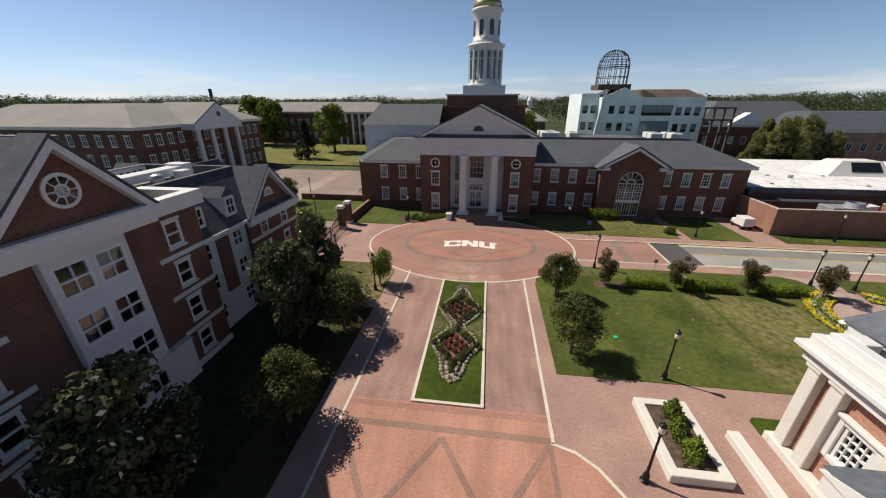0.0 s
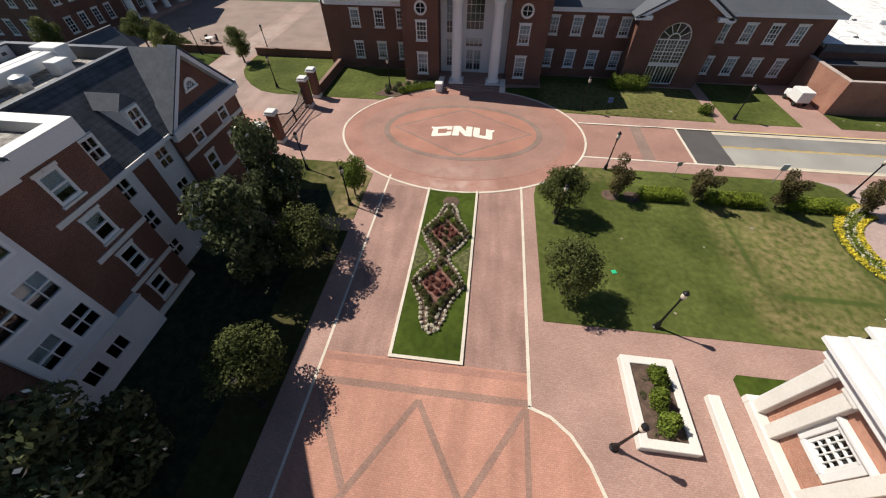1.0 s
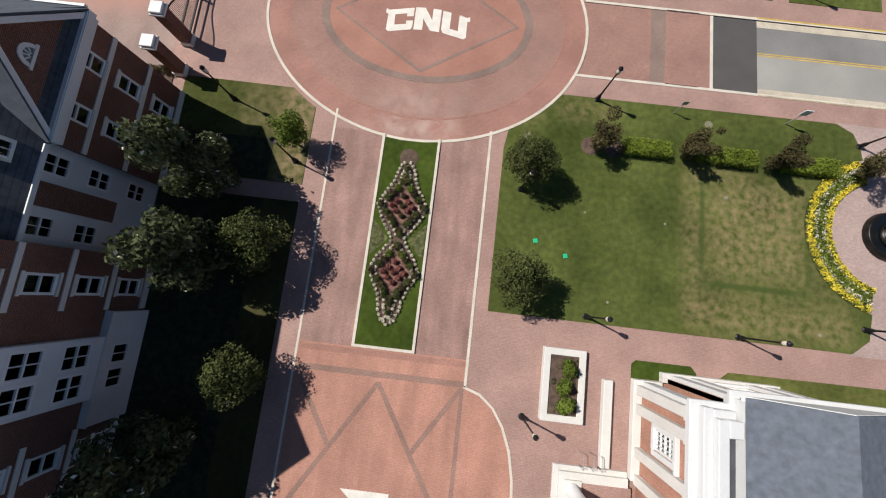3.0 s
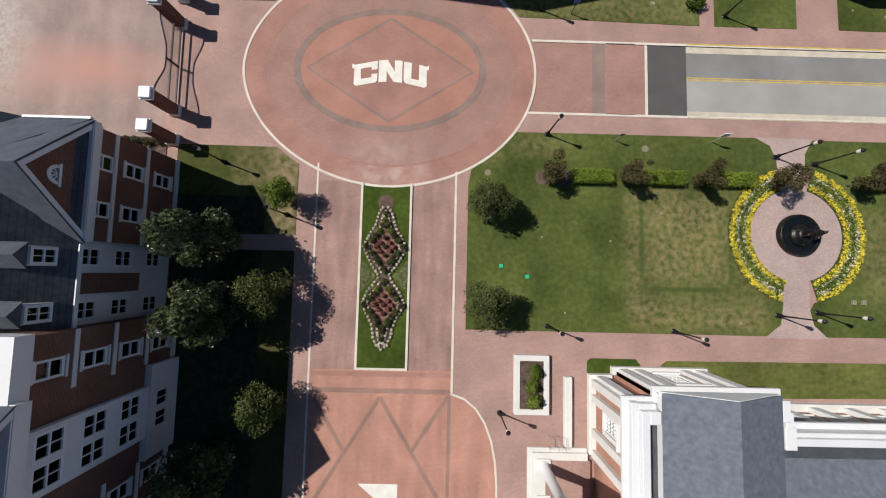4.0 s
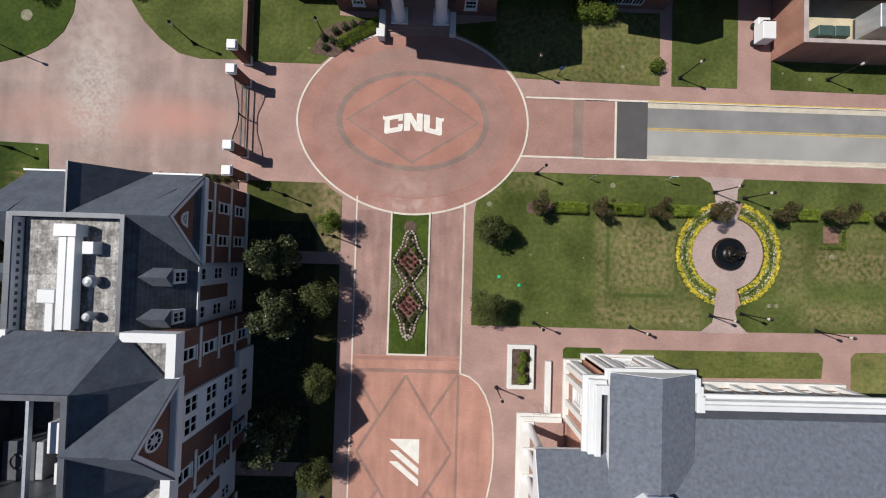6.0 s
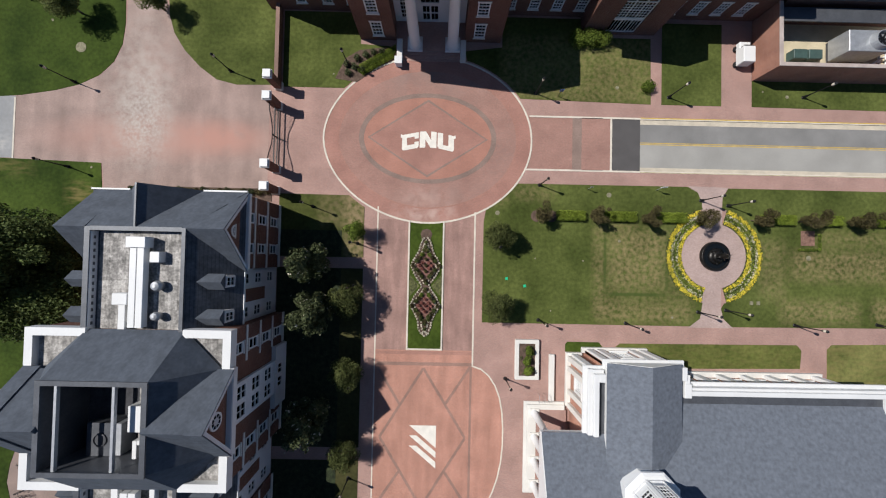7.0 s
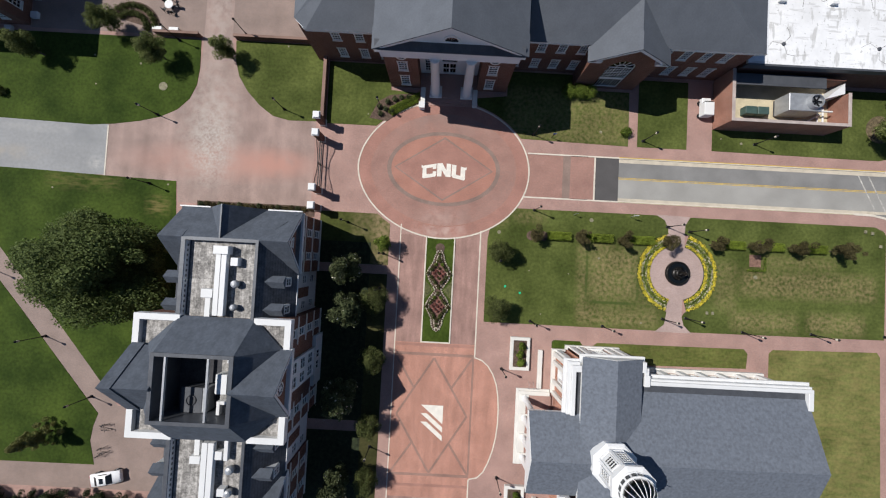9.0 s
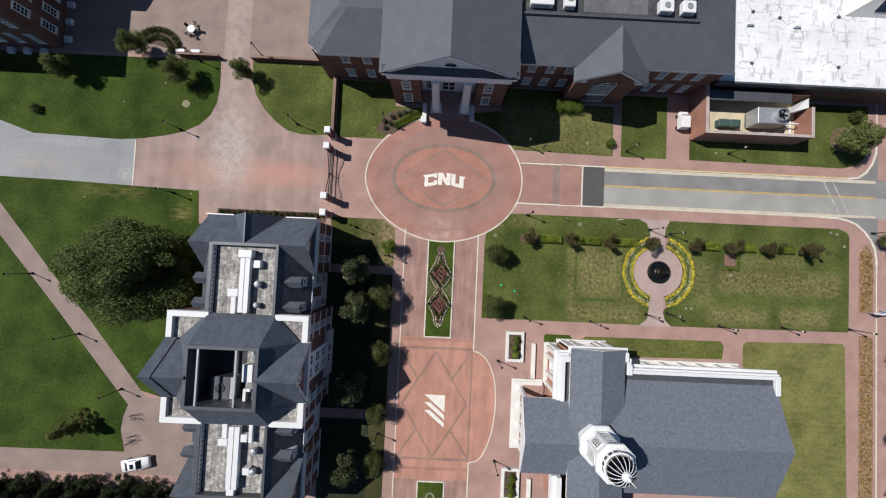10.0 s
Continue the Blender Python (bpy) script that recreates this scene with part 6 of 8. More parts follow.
part("flat_roof", boxes((19.0, 28.3, -6.5, 0.05, 7.0, 7.5)), METAL_ROOF, chapel, "dark gutter roof")
part("gutter_cover", boxes((19.25, 19.62, -6.2, -0.9, 7.502, 7.56)), STEEL, chapel, "dark grey gutter cover")
part("attic_wall", boxes((19.95, 27.6, -23.7, 1.1, 7.4, 8.44)), WHITE, chapel, "white attic wall under the eaves")
part("pediment", solid(bmesh.new(), [(19.95, 1.2, 8.2), (27.6, 1.2, 8.2), (23.77, 1.2, 9.9), (19.95, 0.9, 8.2), (27.6, 0.9, 8.2), (23.77, 0.9, 9.9)], ((2, 1, 0), (3, 4, 5), (1, 4, 3, 0), (2, 5, 4, 1), (0, 3, 5, 2))), WHITE, chapel, "white pediment")
part("roof", gable(bmesh.new(), 19.75, 27.8, -24.0, 1.36, 8.45, 10.05, "y"), CHAPEL_ROOF, chapel, "blue-grey transept roof")
part("rake_trim", gable(bmesh.new(), 19.7, 27.85, 1.1, 1.4, 8.22, 9.95, "y"), WHITE, chapel, "white raking trim")
pieces("wall", [(18.6, 27.9, -23.1, -22.8, 0, CH), (18.6, 18.9, -22.8, -16.6, 0, CH)], BRICK_LIGHT, chapel)
pieces("parapet", [(17.7, 19.05, -23.2, -17.5, 6.4, 7.7), (18.4, 19.05, -23.2, -17.5, 7.7, 8.3)], WHITE, chapel, "white parapet")
# nave
NX0, NX1 = 27.9, 50.2
nave_wins = [(2.2 + 3.05 * k, 3.3, 1.3, 3.6, 4, 6, "sash", True) for k in range(7)]
facade(chapel, NX1, -2.3, 0, NORTH, NX1 - NX0, 6.2, nave_wins, BRICK_LIGHT)
for k in range(8):
    x = NX1 - 0.7 - 3.05 * k
    if x > NX0:
        part("pilaster", bevelled(boxes((x - 0.42, x + 0.42, -2.298, -1.85, 0.55, 5.6)), 0.03), WHITE, chapel, "pale stone pilaster")
part("stone_base", boxes((28.4, 50.6, -2.298, -1.65, 0, 0.55)), STONE, chapel, "pale stone base")
part("entablature", bevelled(boxes((28.0, 50.7, -3.2, -1.7, 5.6, 6.2)), 0.04), WHITE, chapel, "white entablature")
part("cornice", bevelled(boxes((28.0, 51.95, -3.1, -1.05, 6.2, 6.5)), 0.04), WHITE, chapel, "white cornice")
pieces("parapet", [(28.5, 51.6, -1.75, -1.45, 6.5, 7.3), (28.5, 51.6, -2.25, -1.75, 6.5, 7.6), (50.9, 51.6, -4.6, -2.25, 6.5, 7.6), (28.42, 29.2, -2.4, -0.9, 6.5, 7.9), (28.42, 28.95, -0.9, 0.1, 6.5, 8.0)], WHITE, chapel, "white parapet", bevel=0.04)
part("flat_roof", boxes((27.9, 50.92, -5.4, -2.1, 6.4, 7.02)), METAL_ROOF, chapel, "dark metal gutter")
part("wall", boxes((49.9, 50.2, -19.6, -2.6, 0, 6.3)), BRICK_LIGHT, chapel)
part("roof", gable(bmesh.new(), 23.0, 51.3, -19.9, -3.2, 7.0, 10.35, "x"), CHAPEL_ROOF, chapel, "blue-grey nave roof")
# west porch with columns
part("roof", gable(bmesh.new(), 13.2, 24.0, -17.45, -6.45, 7.35, 9.85, "x"), CHAPEL_ROOF, chapel, "blue-grey porch roof")
part("pediment", gable(bmesh.new(), 13.1, 13.35, -17.4, -6.5, 7.2, 9.75, "x"), WHITE, chapel, "white porch pediment")
part("entablature", bevelled(boxes((13.2, 18.1, -17.3, -6.6, 6.4, 7.35)), 0.04), WHITE, chapel, "white porch entablature")
part("wall", boxes((18.6, 18.9, -16.7, -6.2, 0, CH)), BRICK_LIGHT, chapel)
part("porch_floor", boxes((14.3, 18.1, -16.3, -6.75, 0, 0.44)), PAVE, chapel, "red brick porch floor")
pieces("porch_edge", [(13.2, 14.3, -16.85, -6.15, 0, 0.46), (14.3, 17.9, -6.75, -6.15, 0, 0.461), (14.3, 17.9, -16.85, -16.3, 0, 0.461)], STONE, chapel, "pale stone porch edge", bevel=0.02)
pieces("porch_step", [(12.8, 13.2, -17.2, -5.8, 0, 0.24), (13.2, 17.9, -6.15, -5.8, 0, 0.241), (13.2, 17.9, -17.2, -16.85, 0, 0.241)], STONE, chapel, "pale stone porch step", bevel=0.02)
for y in (-7.2, -10.15, -13.1, -16.0):
    part("column", lathe(bmesh.new(), ((0.5, 0.45), (0.5, 0.6), (0.42, 0.7), (0.42, 2.5), (0.35, 6.0), (0.5, 6.2), (0.5, 6.4)), 18, Matrix.Translation((14.1, y, 0))), WHITE, chapel, "white round column", True)
    part("plinth", bevelled(boxes((13.5, 14.7, y - 0.6, y + 0.6, 0.45, 0.62)), 0.02), STONE, chapel)
# lantern over the crossing
lant = thing("chapel_lantern", "white eight-sided chapel lantern with glazed dome", "lantern tower")
LX, LY = 23.55, -12.0
LC = Matrix.Translation((LX, LY, 0)) @ pose(0, 0, 0, 0, 0, 22.5)
part("base", lathe(bmesh.new(), ((2.85, 7.6), (2.85, 9.1), (3.0, 9.2), (3.0, 9.42), (2.75, 9.6)), 8, LC), WHITE, lant)
part("drum", lathe(bmesh.new(), ((2.4, 9.6), (2.4, 9.85), (2.3, 9.9), (2.3, 13.0), (2.55, 13.15), (2.55, 13.4), (2.72, 13.5), (2.72, 13.8), (2.2, 13.95)), 8, LC), WHITE, lant)
for k in range(8):
    a = radians(45 * k)
    rr = 2.3 * math.cos(radians(22.5))
    at = Matrix.Translation((LX, LY, 0)) @ pose(rr * math.cos(a), rr * math.sin(a), 11.5, 0, 0, 45 * k + 90)
    # dark plate set behind each lantern window, coloured as an unlit inside
    part("dark_pane", boxes((-0.5, 0.5, -0.03, 0.02, -0.95, 0.95)), DARKGLASS, lant, "dark backing plate that stands for the unlit lantern").matrix_basis = at
    window(lant, at @ pose(0, -0.1, 0), 1.0, 1.9, 3, 4, "plain", False)
    part("corner_pier", boxes((-0.16, 0.16, -0.1, 0.14, 9.9, 13.0)), WHITE, lant).matrix_basis = Matrix.Translation((LX, LY, 0)) @ pose(2.27 * math.cos(a + radians(22.5)), 2.27 * math.sin(a + radians(22.5)), 0, 0, 0, 45 * k + 112.5)
part("upper_drum", lathe(bmesh.new(), ((2.1, 13.9), (2.1, 14.05), (1.98, 14.1), (1.98, 14.7), (2.1, 14.75), (2.1, 14.85), (1.85, 14.9)), 16, LC), WHITE, lant)
for k in range(16):
    a = radians(22.5 * k + 11.25)
    part("small_pane", boxes((-0.26, 0.26, -0.03, 0.05, 14.16, 14.62)), DARKGLASS, lant, "small dark pane").matrix_basis = Matrix.Translation((LX, LY, 0)) @ pose(1.96 * math.cos(a), 1.96 * math.sin(a), 0, 0, 0, 22.5 * k + 101.25)
prof = ((1.92, 14.85), (1.8, 15.4), (1.42, 15.95), (0.88, 16.3), (0.35, 16.45))
part("glass_dome", lathe(bmesh.new(), prof, 16, LC), GLASS, lant, "glazed dome", True)
ribs = bmesh.new()
for k in range(16):
    a = radians(22.5 * k)
    for (r0, z0), (r1, z1) in zip(prof, prof[1:]):
        tube(ribs, (LX + r0 * math.cos(a), LY + r0 * math.sin(a), z0 + 0.02), (LX + r1 * math.cos(a), LY + r1 * math.sin(a), z1 + 0.02), 0.045, k=4)
part("dome_ribs", ribs, WHITE, lant, "white dome ribs")
part("dome_lining", lathe(bmesh.new(), ((1.86, 14.86), (1.86, 14.9)), 16, LC), mat("grey_lantern_lining", (0.24, 0.27, 0.27), 0.8, 0.1), lant, "dim grey inside of the dome")
part("finial", lathe(bmesh.new(), ((0.62, 16.3), (0.55, 16.6), (0.3, 16.75), (0.22, 17.1), (0.1, 17.3), (0.05, 18.4)), 10, LC), WHITE, lant)


# ---- plants ----
def leaves_mesh(name, blobs, count, size, seed, material, squash=1.0):
    """Many small leaf-shaped faces spread through round clumps (x, y, z, r)."""
    rng = np.random.default_rng(seed)
    b = np.array(blobs, float)
    vol = b[:, 3] ** 2
    pick = rng.choice(len(b), count, p=vol / vol.sum())
    d = rng.normal(size=(count, 3))
    d /= np.linalg.norm(d, axis=1)[:, None]
    rad = b[pick, 3] * (0.45 + 0.6 * rng.random(count) ** 0.6)
    pos = b[pick, :3] + d * rad[:, None] * np.array((1, 1, squash))
    n = d + rng.normal(size=(count, 3)) * 0.7 + np.array((0, 0, 0.35))
    n /= np.linalg.norm(n, axis=1)[:, None]
    t = np.cross(n, rng.normal(size=(count, 3)))
    t /= np.linalg.norm(t, axis=1)[:, None]
    s = np.cross(n, t)
    ln = size * (0.7 + 0.7 * rng.random(count))[:, None]
    v = np.stack((pos - t * ln, pos - s * ln * 0.55 + n * ln * 0.15, pos + t * ln, pos + s * ln * 0.55 + n * ln * 0.15), 1).reshape(-1, 3)
    me = bpy.data.meshes.new(name)
    me.vertices.add(count * 4)
    me.vertices.foreach_set("co", v.ravel())
    me.loops.add(count * 4)
    me.loops.foreach_set("vertex_index", np.arange(count * 4))
    me.polygons.add(count)
    me.polygons.foreach_set("loop_start", np.arange(count) * 4)
    me.polygons.foreach_set("loop_total", np.full(count, 4))
    me.update(calc_edges=True)
    me.materials.append(material)
    return me


def clumps(rng, n, h0, h1, r, taper, size):
    """Centres of leaf clumps in a crown between two heights; taper 0: round, 1: pointed at the top, -1: wide at the top."""
    out = []
    while len(out) < n:
        u = rng.random()
        prof = {0: math.sin(math.pi * (0.12 + 0.8 * u)), 1: 1.05 - u, -1: 0.35 + 0.65 * u}[taper]
        a, q = rng.random() * 6.283, math.sqrt(rng.random())
        out.append((r * prof * q * math.cos(a), r * prof * q * math.sin(a), h0 + (h1 - h0) * u, size * (0.6 + 0.7 * rng.random())))
    return out


TREES = {
    # crown from, to, radius, taper, clumps, clump size, leaves, leaf size, material, trunk radius
    "oak": (1.7, 4.6, 1.8, 0, 46, 0.70, 7400, 0.09, LEAF, 0.11),
    "young_oak": (1.3, 3.9, 1.2, 0, 18, 0.55, 3800, 0.085, LEAF_LIGHT, 0.07),
    "magnolia": (0.9, 6.2, 2.3, 0, 44, 0.72, 6800, 0.145, LEAF_DARK, 0.13),
    "bronze": (0.9, 3.2, 1.1, -1, 22, 0.42, 3600, 0.078, LEAF_RUST, 0.05),
    "great": (2.2, 12.0, 7.0, 0, 120, 1.7, 95000, 0.135, LEAF_GREAT, 0.4),
    "maple": (2.0, 6.5, 2.3, 0, 28, 0.9, 7600, 0.125, LEAF_MID, 0.14),
    "pine": (1.0, 9.0, 3.2, 1, 90, 0.62, 13000, 0.13, LEAF_OLIVE, 0.2),
    "screen": (0.6, 9.0, 3.2, 1, 80, 0.7, 9000, 0.15, LEAF_FIR, 0.2),
    "park": (3.0, 13.0, 5.0, 0, 46, 1.5, 4200, 0.40, LEAF_LIGHT, 0.35),
}
tree_meshes = {}


def tree(kind, variant, x, y, label, category="tree", scale=1.0, turn=0.0, group="", flowers=0, lean=0.0):
    key = (kind, variant)
    h0, h1, r, taper, n, cs, leaves, ls, material, tr = TREES[kind]
    if key not in tree_meshes:
        rng = random.Random(variant * 31 + len(kind))
        cl = clumps(rng, n, h0, h1, r, taper, cs)
        crown = leaves_mesh("crown", cl, leaves, ls, variant * 17 + len(kind), material)
        bm = bmesh.new()
        tube(bm, (0, 0, 0), (0, 0, h0), tr * 1.25, tr, 8)
        tube(bm, (0, 0, h0), (0.1 * r, 0.05 * r, h0 + (h1 - h0) * 0.7), tr, tr * 0.35, 7)
        for k in range(9):
            c = cl[k * len(cl) // 9]
            z0 = h0 * (0.75 if taper < 0 else 1.0) + (c[2] - h0) * 0.35
            tube(bm, (0, 0, z0), (c[0] * 0.85, c[1] * 0.85, c[2]), tr * 0.45, tr * 0.12, 5)
        trunk = bpy.data.meshes.new("trunk")
        bm.to_mesh(trunk)
        bm.free()
        trunk.materials.append(BARK)
        blossom = None
        if flowers:
            blossom = leaves_mesh("blossom", [(c[0] * 1.15, c[1] * 1.15, c[2] + 0.2, c[3]) for c in cl], flowers, 0.13, 5, PETAL_W)
        tree_meshes[key] = (trunk, crown, blossom)
    trunk, crown, blossom = tree_meshes[key]
    ob = thing("tree", label, category, group, at=pose(x, y, 0, lean, 0, turn) @ Matrix.Diagonal((scale, scale, scale, 1)))
    share("trunk", trunk, ob)
    share("crown", crown, ob)
    if blossom and flowers:
        share("blossom", blossom, ob, None, "creamy white blossoms")
    return ob


def shrub(name, label, x, y, z, r, h, material, seed, count=700, leaf=0.07, parent=None, group="", category="shrub", cone=False):
    key = ("shrub", round(r, 2), round(h, 2), material.name, seed, cone)
    if key not in tree_meshes:
        rng = random.Random(seed)
        cl = [(0.45 * r * (1 - k / 7.5 if cone else 1) * math.cos(k * 2.4), 0.45 * r * (1 - k / 7.5 if cone else 1) * math.sin(k * 2.4), h * (0.2 + (0.8 if cone else 0.6) * k / 7), r * (0.62 if not cone else 0.72 - 0.085 * k)) for k in range(8)]
        tree_meshes[key] = leaves_mesh(name, cl, count, leaf, seed, material)
    ob = share(name, tree_meshes[key], parent, pose(x, y, z, 0, 0, seed * 40 % 360))
    return ob if parent else tagged(ob, label, category, group)


street = "leafy green street tree beside the brick walk"
for k, (x, y, sc, kind) in enumerate(((-8.7, 14.7, 1.0, "young_oak"), (-9.3, 6.6, 1.0, "oak"), (-9.1, -2.4, 0.95, "oak"), (-9.1, -11.7, 0.9, "oak"), (-9.1, -20.0, 0.85, "oak"), (-9.1, -28.5, 0.9, "oak"))):
    tree(kind, k % 3, x, y, street if kind == "oak" else "small bright green young tree beside the walk", scale=sc, turn=70 * k, group="street trees")
for k, (x, y, sc) in enumerate(((-13.3, 11.0, 0.9), (-12.5, 5.2, 1.05), (-13.1, -7.5, 1.1), (-13.4, -19.5, 0.95))):
    mg = tree("magnolia", k % 2, x, y, "dark glossy magnolia with white blossoms in building shade", group="magnolias", flowers=90)
    mg.matrix_basis = pose(x, y, 0, 0, 0, 80 * k) @ Matrix.Diagonal((sc, sc, sc * (1.5, 1.2, 1.1, 1.2)[k], 1))
for k, (x, y, sc) in enumerate(((8.95, 14.3, 0.9), (8.7, 6.05, 0.95))):
    tree("oak", k, x, y, "round green oak at the lawn's edge", scale=sc, turn=130 * k + 40, group="lawn oaks")
for k, x in enumerate((14.4, 21.2, 27.9, 34.5, 41.8, 48.0, 54.3, 60.8)):
    tree("bronze", k % 3, x, 17.4, "small bronze-green tree in the hedge row", scale=1.0 if x < 60 else 1.2, turn=50 * k, group="hedge row trees")
great = tree("great", 0, -46.2, 9.2, "huge spreading green tree on the lawn")
great.matrix_basis = pose(-46.2, 9.2, 0) @ Matrix.Diagonal((1.28, 1.0, 1.0, 1))
tree("pine", 0, -57.6, -16.2, "green spreading conifer on the lawn", scale=0.62)
for k, (x, y) in enumerate(((-34.3, 42.9), (-44.8, 42.2), (-63.8, 41.8), (-52.4, 46.4))):
    tree("maple", k % 2, x, y, "young green tree on the lawn", scale=0.7 if k == 0 else 0.78, turn=60 * k, group="lawn trees")
tree("maple", 1, 67.3, 35.8, "bushy green tree in a mulched ring", scale=1.0)
for k, (x, y, sc) in enumerate(((74.2, 19.3, 0.75), (76.2, 1.0, 1.1), (76.2, -12.5, 1.0), (76.5, -22.0, 1.0), (78, 42, 1.0))):
    tree("maple", k % 2, x, y, "green roadside tree over the street", scale=sc, turn=60 * k, group="roadside trees")
for k, (x, y, kind, sc) in enumerate(((-57.4, 95, "screen", 1.25), (-55.5, 112, "park", 1.18), (-89.0, 128, "park", 1.3), (-97.0, 131, "park", 1.4))):
    tree(kind, 0, x, y, "tall green park tree behind the court", scale=sc, turn=60 * k, group="park trees")
for k, (x, y) in enumerate(((67.0, 81), (70.2, 79.5), (73, 82), (76, 80), (79, 81.5), (82, 79.5), (84.5, 81), (71.5, 86), (77.5, 86), (74.5, 78))):
    tree("pine", k % 2, x, y, "bushy green pine behind the white roof", scale=(1.12, 1.5, 1.4, 1.55, 1.45, 1.2, 1.05, 1.45, 1.5, 1.2)[k], turn=55 * k, group="pines")
tree("park", 0, 14.5, 122, "light green tree behind the hall", scale=1.0)
for k in range(24):
    tree("screen", k % 2, -80 + 1.65 * k, -26.4 - (k % 3) * 1.0, "dark evergreen in the screening row", scale=0.55 + 0.05 * (k % 4), turn=70 * k, group="screening evergreens")

# hedge along the lawn
for x0, x1 in ((16.6, 20.4), (22.1, 26.9), (28.8, 33.2), (42.8, 47.2), (48.9, 53.4), (55.2, 59.8)):
    hb = [(x0 + (i + 0.5) * 0.35, 17.5 + dy, z, 0.28) for i in range(int((x1 - x0) / 0.35)) for dy in (-0.4, 0.0, 0.4) for z in (0.3, 0.72)]
    hd = new("hedge", leaves_mesh("hedge", hb, int(1900 * (x1 - x0)), 0.06, int(x0), LEAF_HEDGE))
    tagged(hd, "clipped bright green hedge along the lawn", "hedge", "lawn hedges")
for k, (x, y, r, h) in enumerate(((18.9, 40.2, 1.2, 1.4), (20.4, 40.3, 1.25, 1.5), (21.9, 40.3, 1.2, 1.4), (28.1, 34.3, 0.8, 1.0), (70.1, 40.8, 1.0, 1.1), (-69.8, 35.6, 0.8, 0.9))):
    shrub("shrub", "clipped round green bush by the brick hall", x, y, 0, r, h, LEAF_LIGHT if k < 4 else LEAF, k, int(1300 * r), 0.1, group="hall bushes")

# ---- flower island ----
island = thing("flower_island", "long planted island with pale concrete edging and turf", "planted island", kind="structure")
part("edging", boxes((-2.3, -2.1, 0.0, 16.5, -0.2, 0.12)), CONCRETE, island, "pale concrete edging")
part("edging", boxes((2.1, 2.3, 0.0, 16.5, -0.2, 0.12)), CONCRETE, island, "pale concrete edging")
part("edging", boxes((-2.1, 2.1, 0.0, 0.2, -0.2, 0.119)), CONCRETE, island, "pale concrete edging")
part("turf", slab(bmesh.new(), [(-2.1, 0.2), (2.1, 0.2), (2.1, 16.25), (0.9, 16.1), (-0.9, 16.1), (-2.1, 16.25)], -0.1, 0.09), GRASS, island, "mown green turf")
HALF = [(0.0, 1.75), (0.55, 2.1), (0.85, 2.9), (0.95, 3.7), (1.45, 4.7), (1.95, 5.7), (1.55, 6.7), (0.5, 8.15), (1.5, 9.6), (1.95, 10.7), (1.55, 11.6), (0.95, 12.6), (0.75, 13.5), (0.45, 14.2), (0.0, 14.5)]
bed = thing("flower_bed", "patterned flower bed of cream flowers, shrubs and red foliage", "flower bed")
part("soil", slab(bmesh.new(), [(0.55, 14.1), (0.75, 14.8), (0.5, 15.3), (0.0, 15.45), (-0.5, 15.3), (-0.75, 14.8), (-0.55, 14.1)], 0.0, 0.11), SOIL, bed, "dark mulch")
part("soil", slab(bmesh.new(), HALF + [(-x, y) for x, y in HALF[-2:0:-1]], 0.0, 0.115), SOIL, bed, "dark mulch")
for sx in (1, -1):
    part("ground_cover", slab(bmesh.new(), [(sx * 0.75, 8.15), (sx * 2.05, 6.7), (sx * 2.05, 9.6)][::sx], 0.0, 0.11), mat("low_herb_ground_cover", (0.10, 0.105, 0.04), 0.95, 0.35, 0.3, 5.0, bump=0.5), bed, "low brownish ground cover")


def along(points, step, inset=0.0):
    out, carry = [], 0.0
    for (x0, y0), (x1, y1) in zip(points, points[1:]):
        d = math.hypot(x1 - x0, y1 - y0)
        nx, ny = -(y1 - y0) / d, (x1 - x0) / d
        while carry < d:
            q = carry / d
            out.append((x0 + (x1 - x0) * q + nx * inset, y0 + (y1 - y0) * q + ny * inset))
            carry += step
        carry -= d
    return out


frng = random.Random(11)
flower_me = [leaves_mesh("cream_flowers", [(0, 0, 0.13, 0.115)], 60, 0.048, k, PETAL_W) for k in range(3)]
for sx in (1, -1):
    for inset in (0.08, 0.5):
        for x, y in along(HALF, 0.36, inset):
            if abs(x) < 0.1 and sx < 0:
                continue
            x, y = sx * x + frng.uniform(-0.03, 0.03), y + frng.uniform(-0.04, 0.04)
            if abs(x) > 2.0:
                continue
            fl = share("flower_clump", frng.choice(flower_me), bed, pose(x, y, 0.11, 0, 0, frng.random() * 360) @ Matrix.Diagonal((1, 1, 0.9, 1)))
RED_MULCH = mat("red_brown_mulch", (0.20, 0.105, 0.085), 0.95, 0.25, 0.4, 10, bump=0.5)
for cy in (5.65, 10.75):
    part("red_soil", slab(bmesh.new(), [(1.3, cy), (0, cy + 1.6), (-1.3, cy), (0, cy - 1.6)], 0.0, 0.119), RED_MULCH, bed, "reddish brown mulch")
    for q in range(16):
        a = radians(22.5 * q)
        c, s_ = math.cos(a), math.sin(a)
        k = 1.0 / (abs(c) + abs(s_))
        shrub("shrub", "", 1.62 * c * k, cy + 1.95 * s_ * k, 0.1, 0.29, 0.5, LEAF_LIGHT if q in (3, 5) else LEAF if q % 2 else LEAF_RUST, 20 + q % 3, 420, 0.05, bed)
    for q, (x, y) in enumerate(((0, 0.8), (0.4, 0.35), (-0.4, 0.35), (0.0, 0.0), (0.42, -0.35), (-0.42, -0.4), (0.0, -0.75), (0.75, 0.0), (-0.75, 0.0))):
        shrub("red_shrub", "", x, cy + y, 0.1, 0.22, 0.36, LEAF_RED if q % 3 or cy < 8 else LEAF_RUST, 40 + q % 3, 230, 0.06, bed)
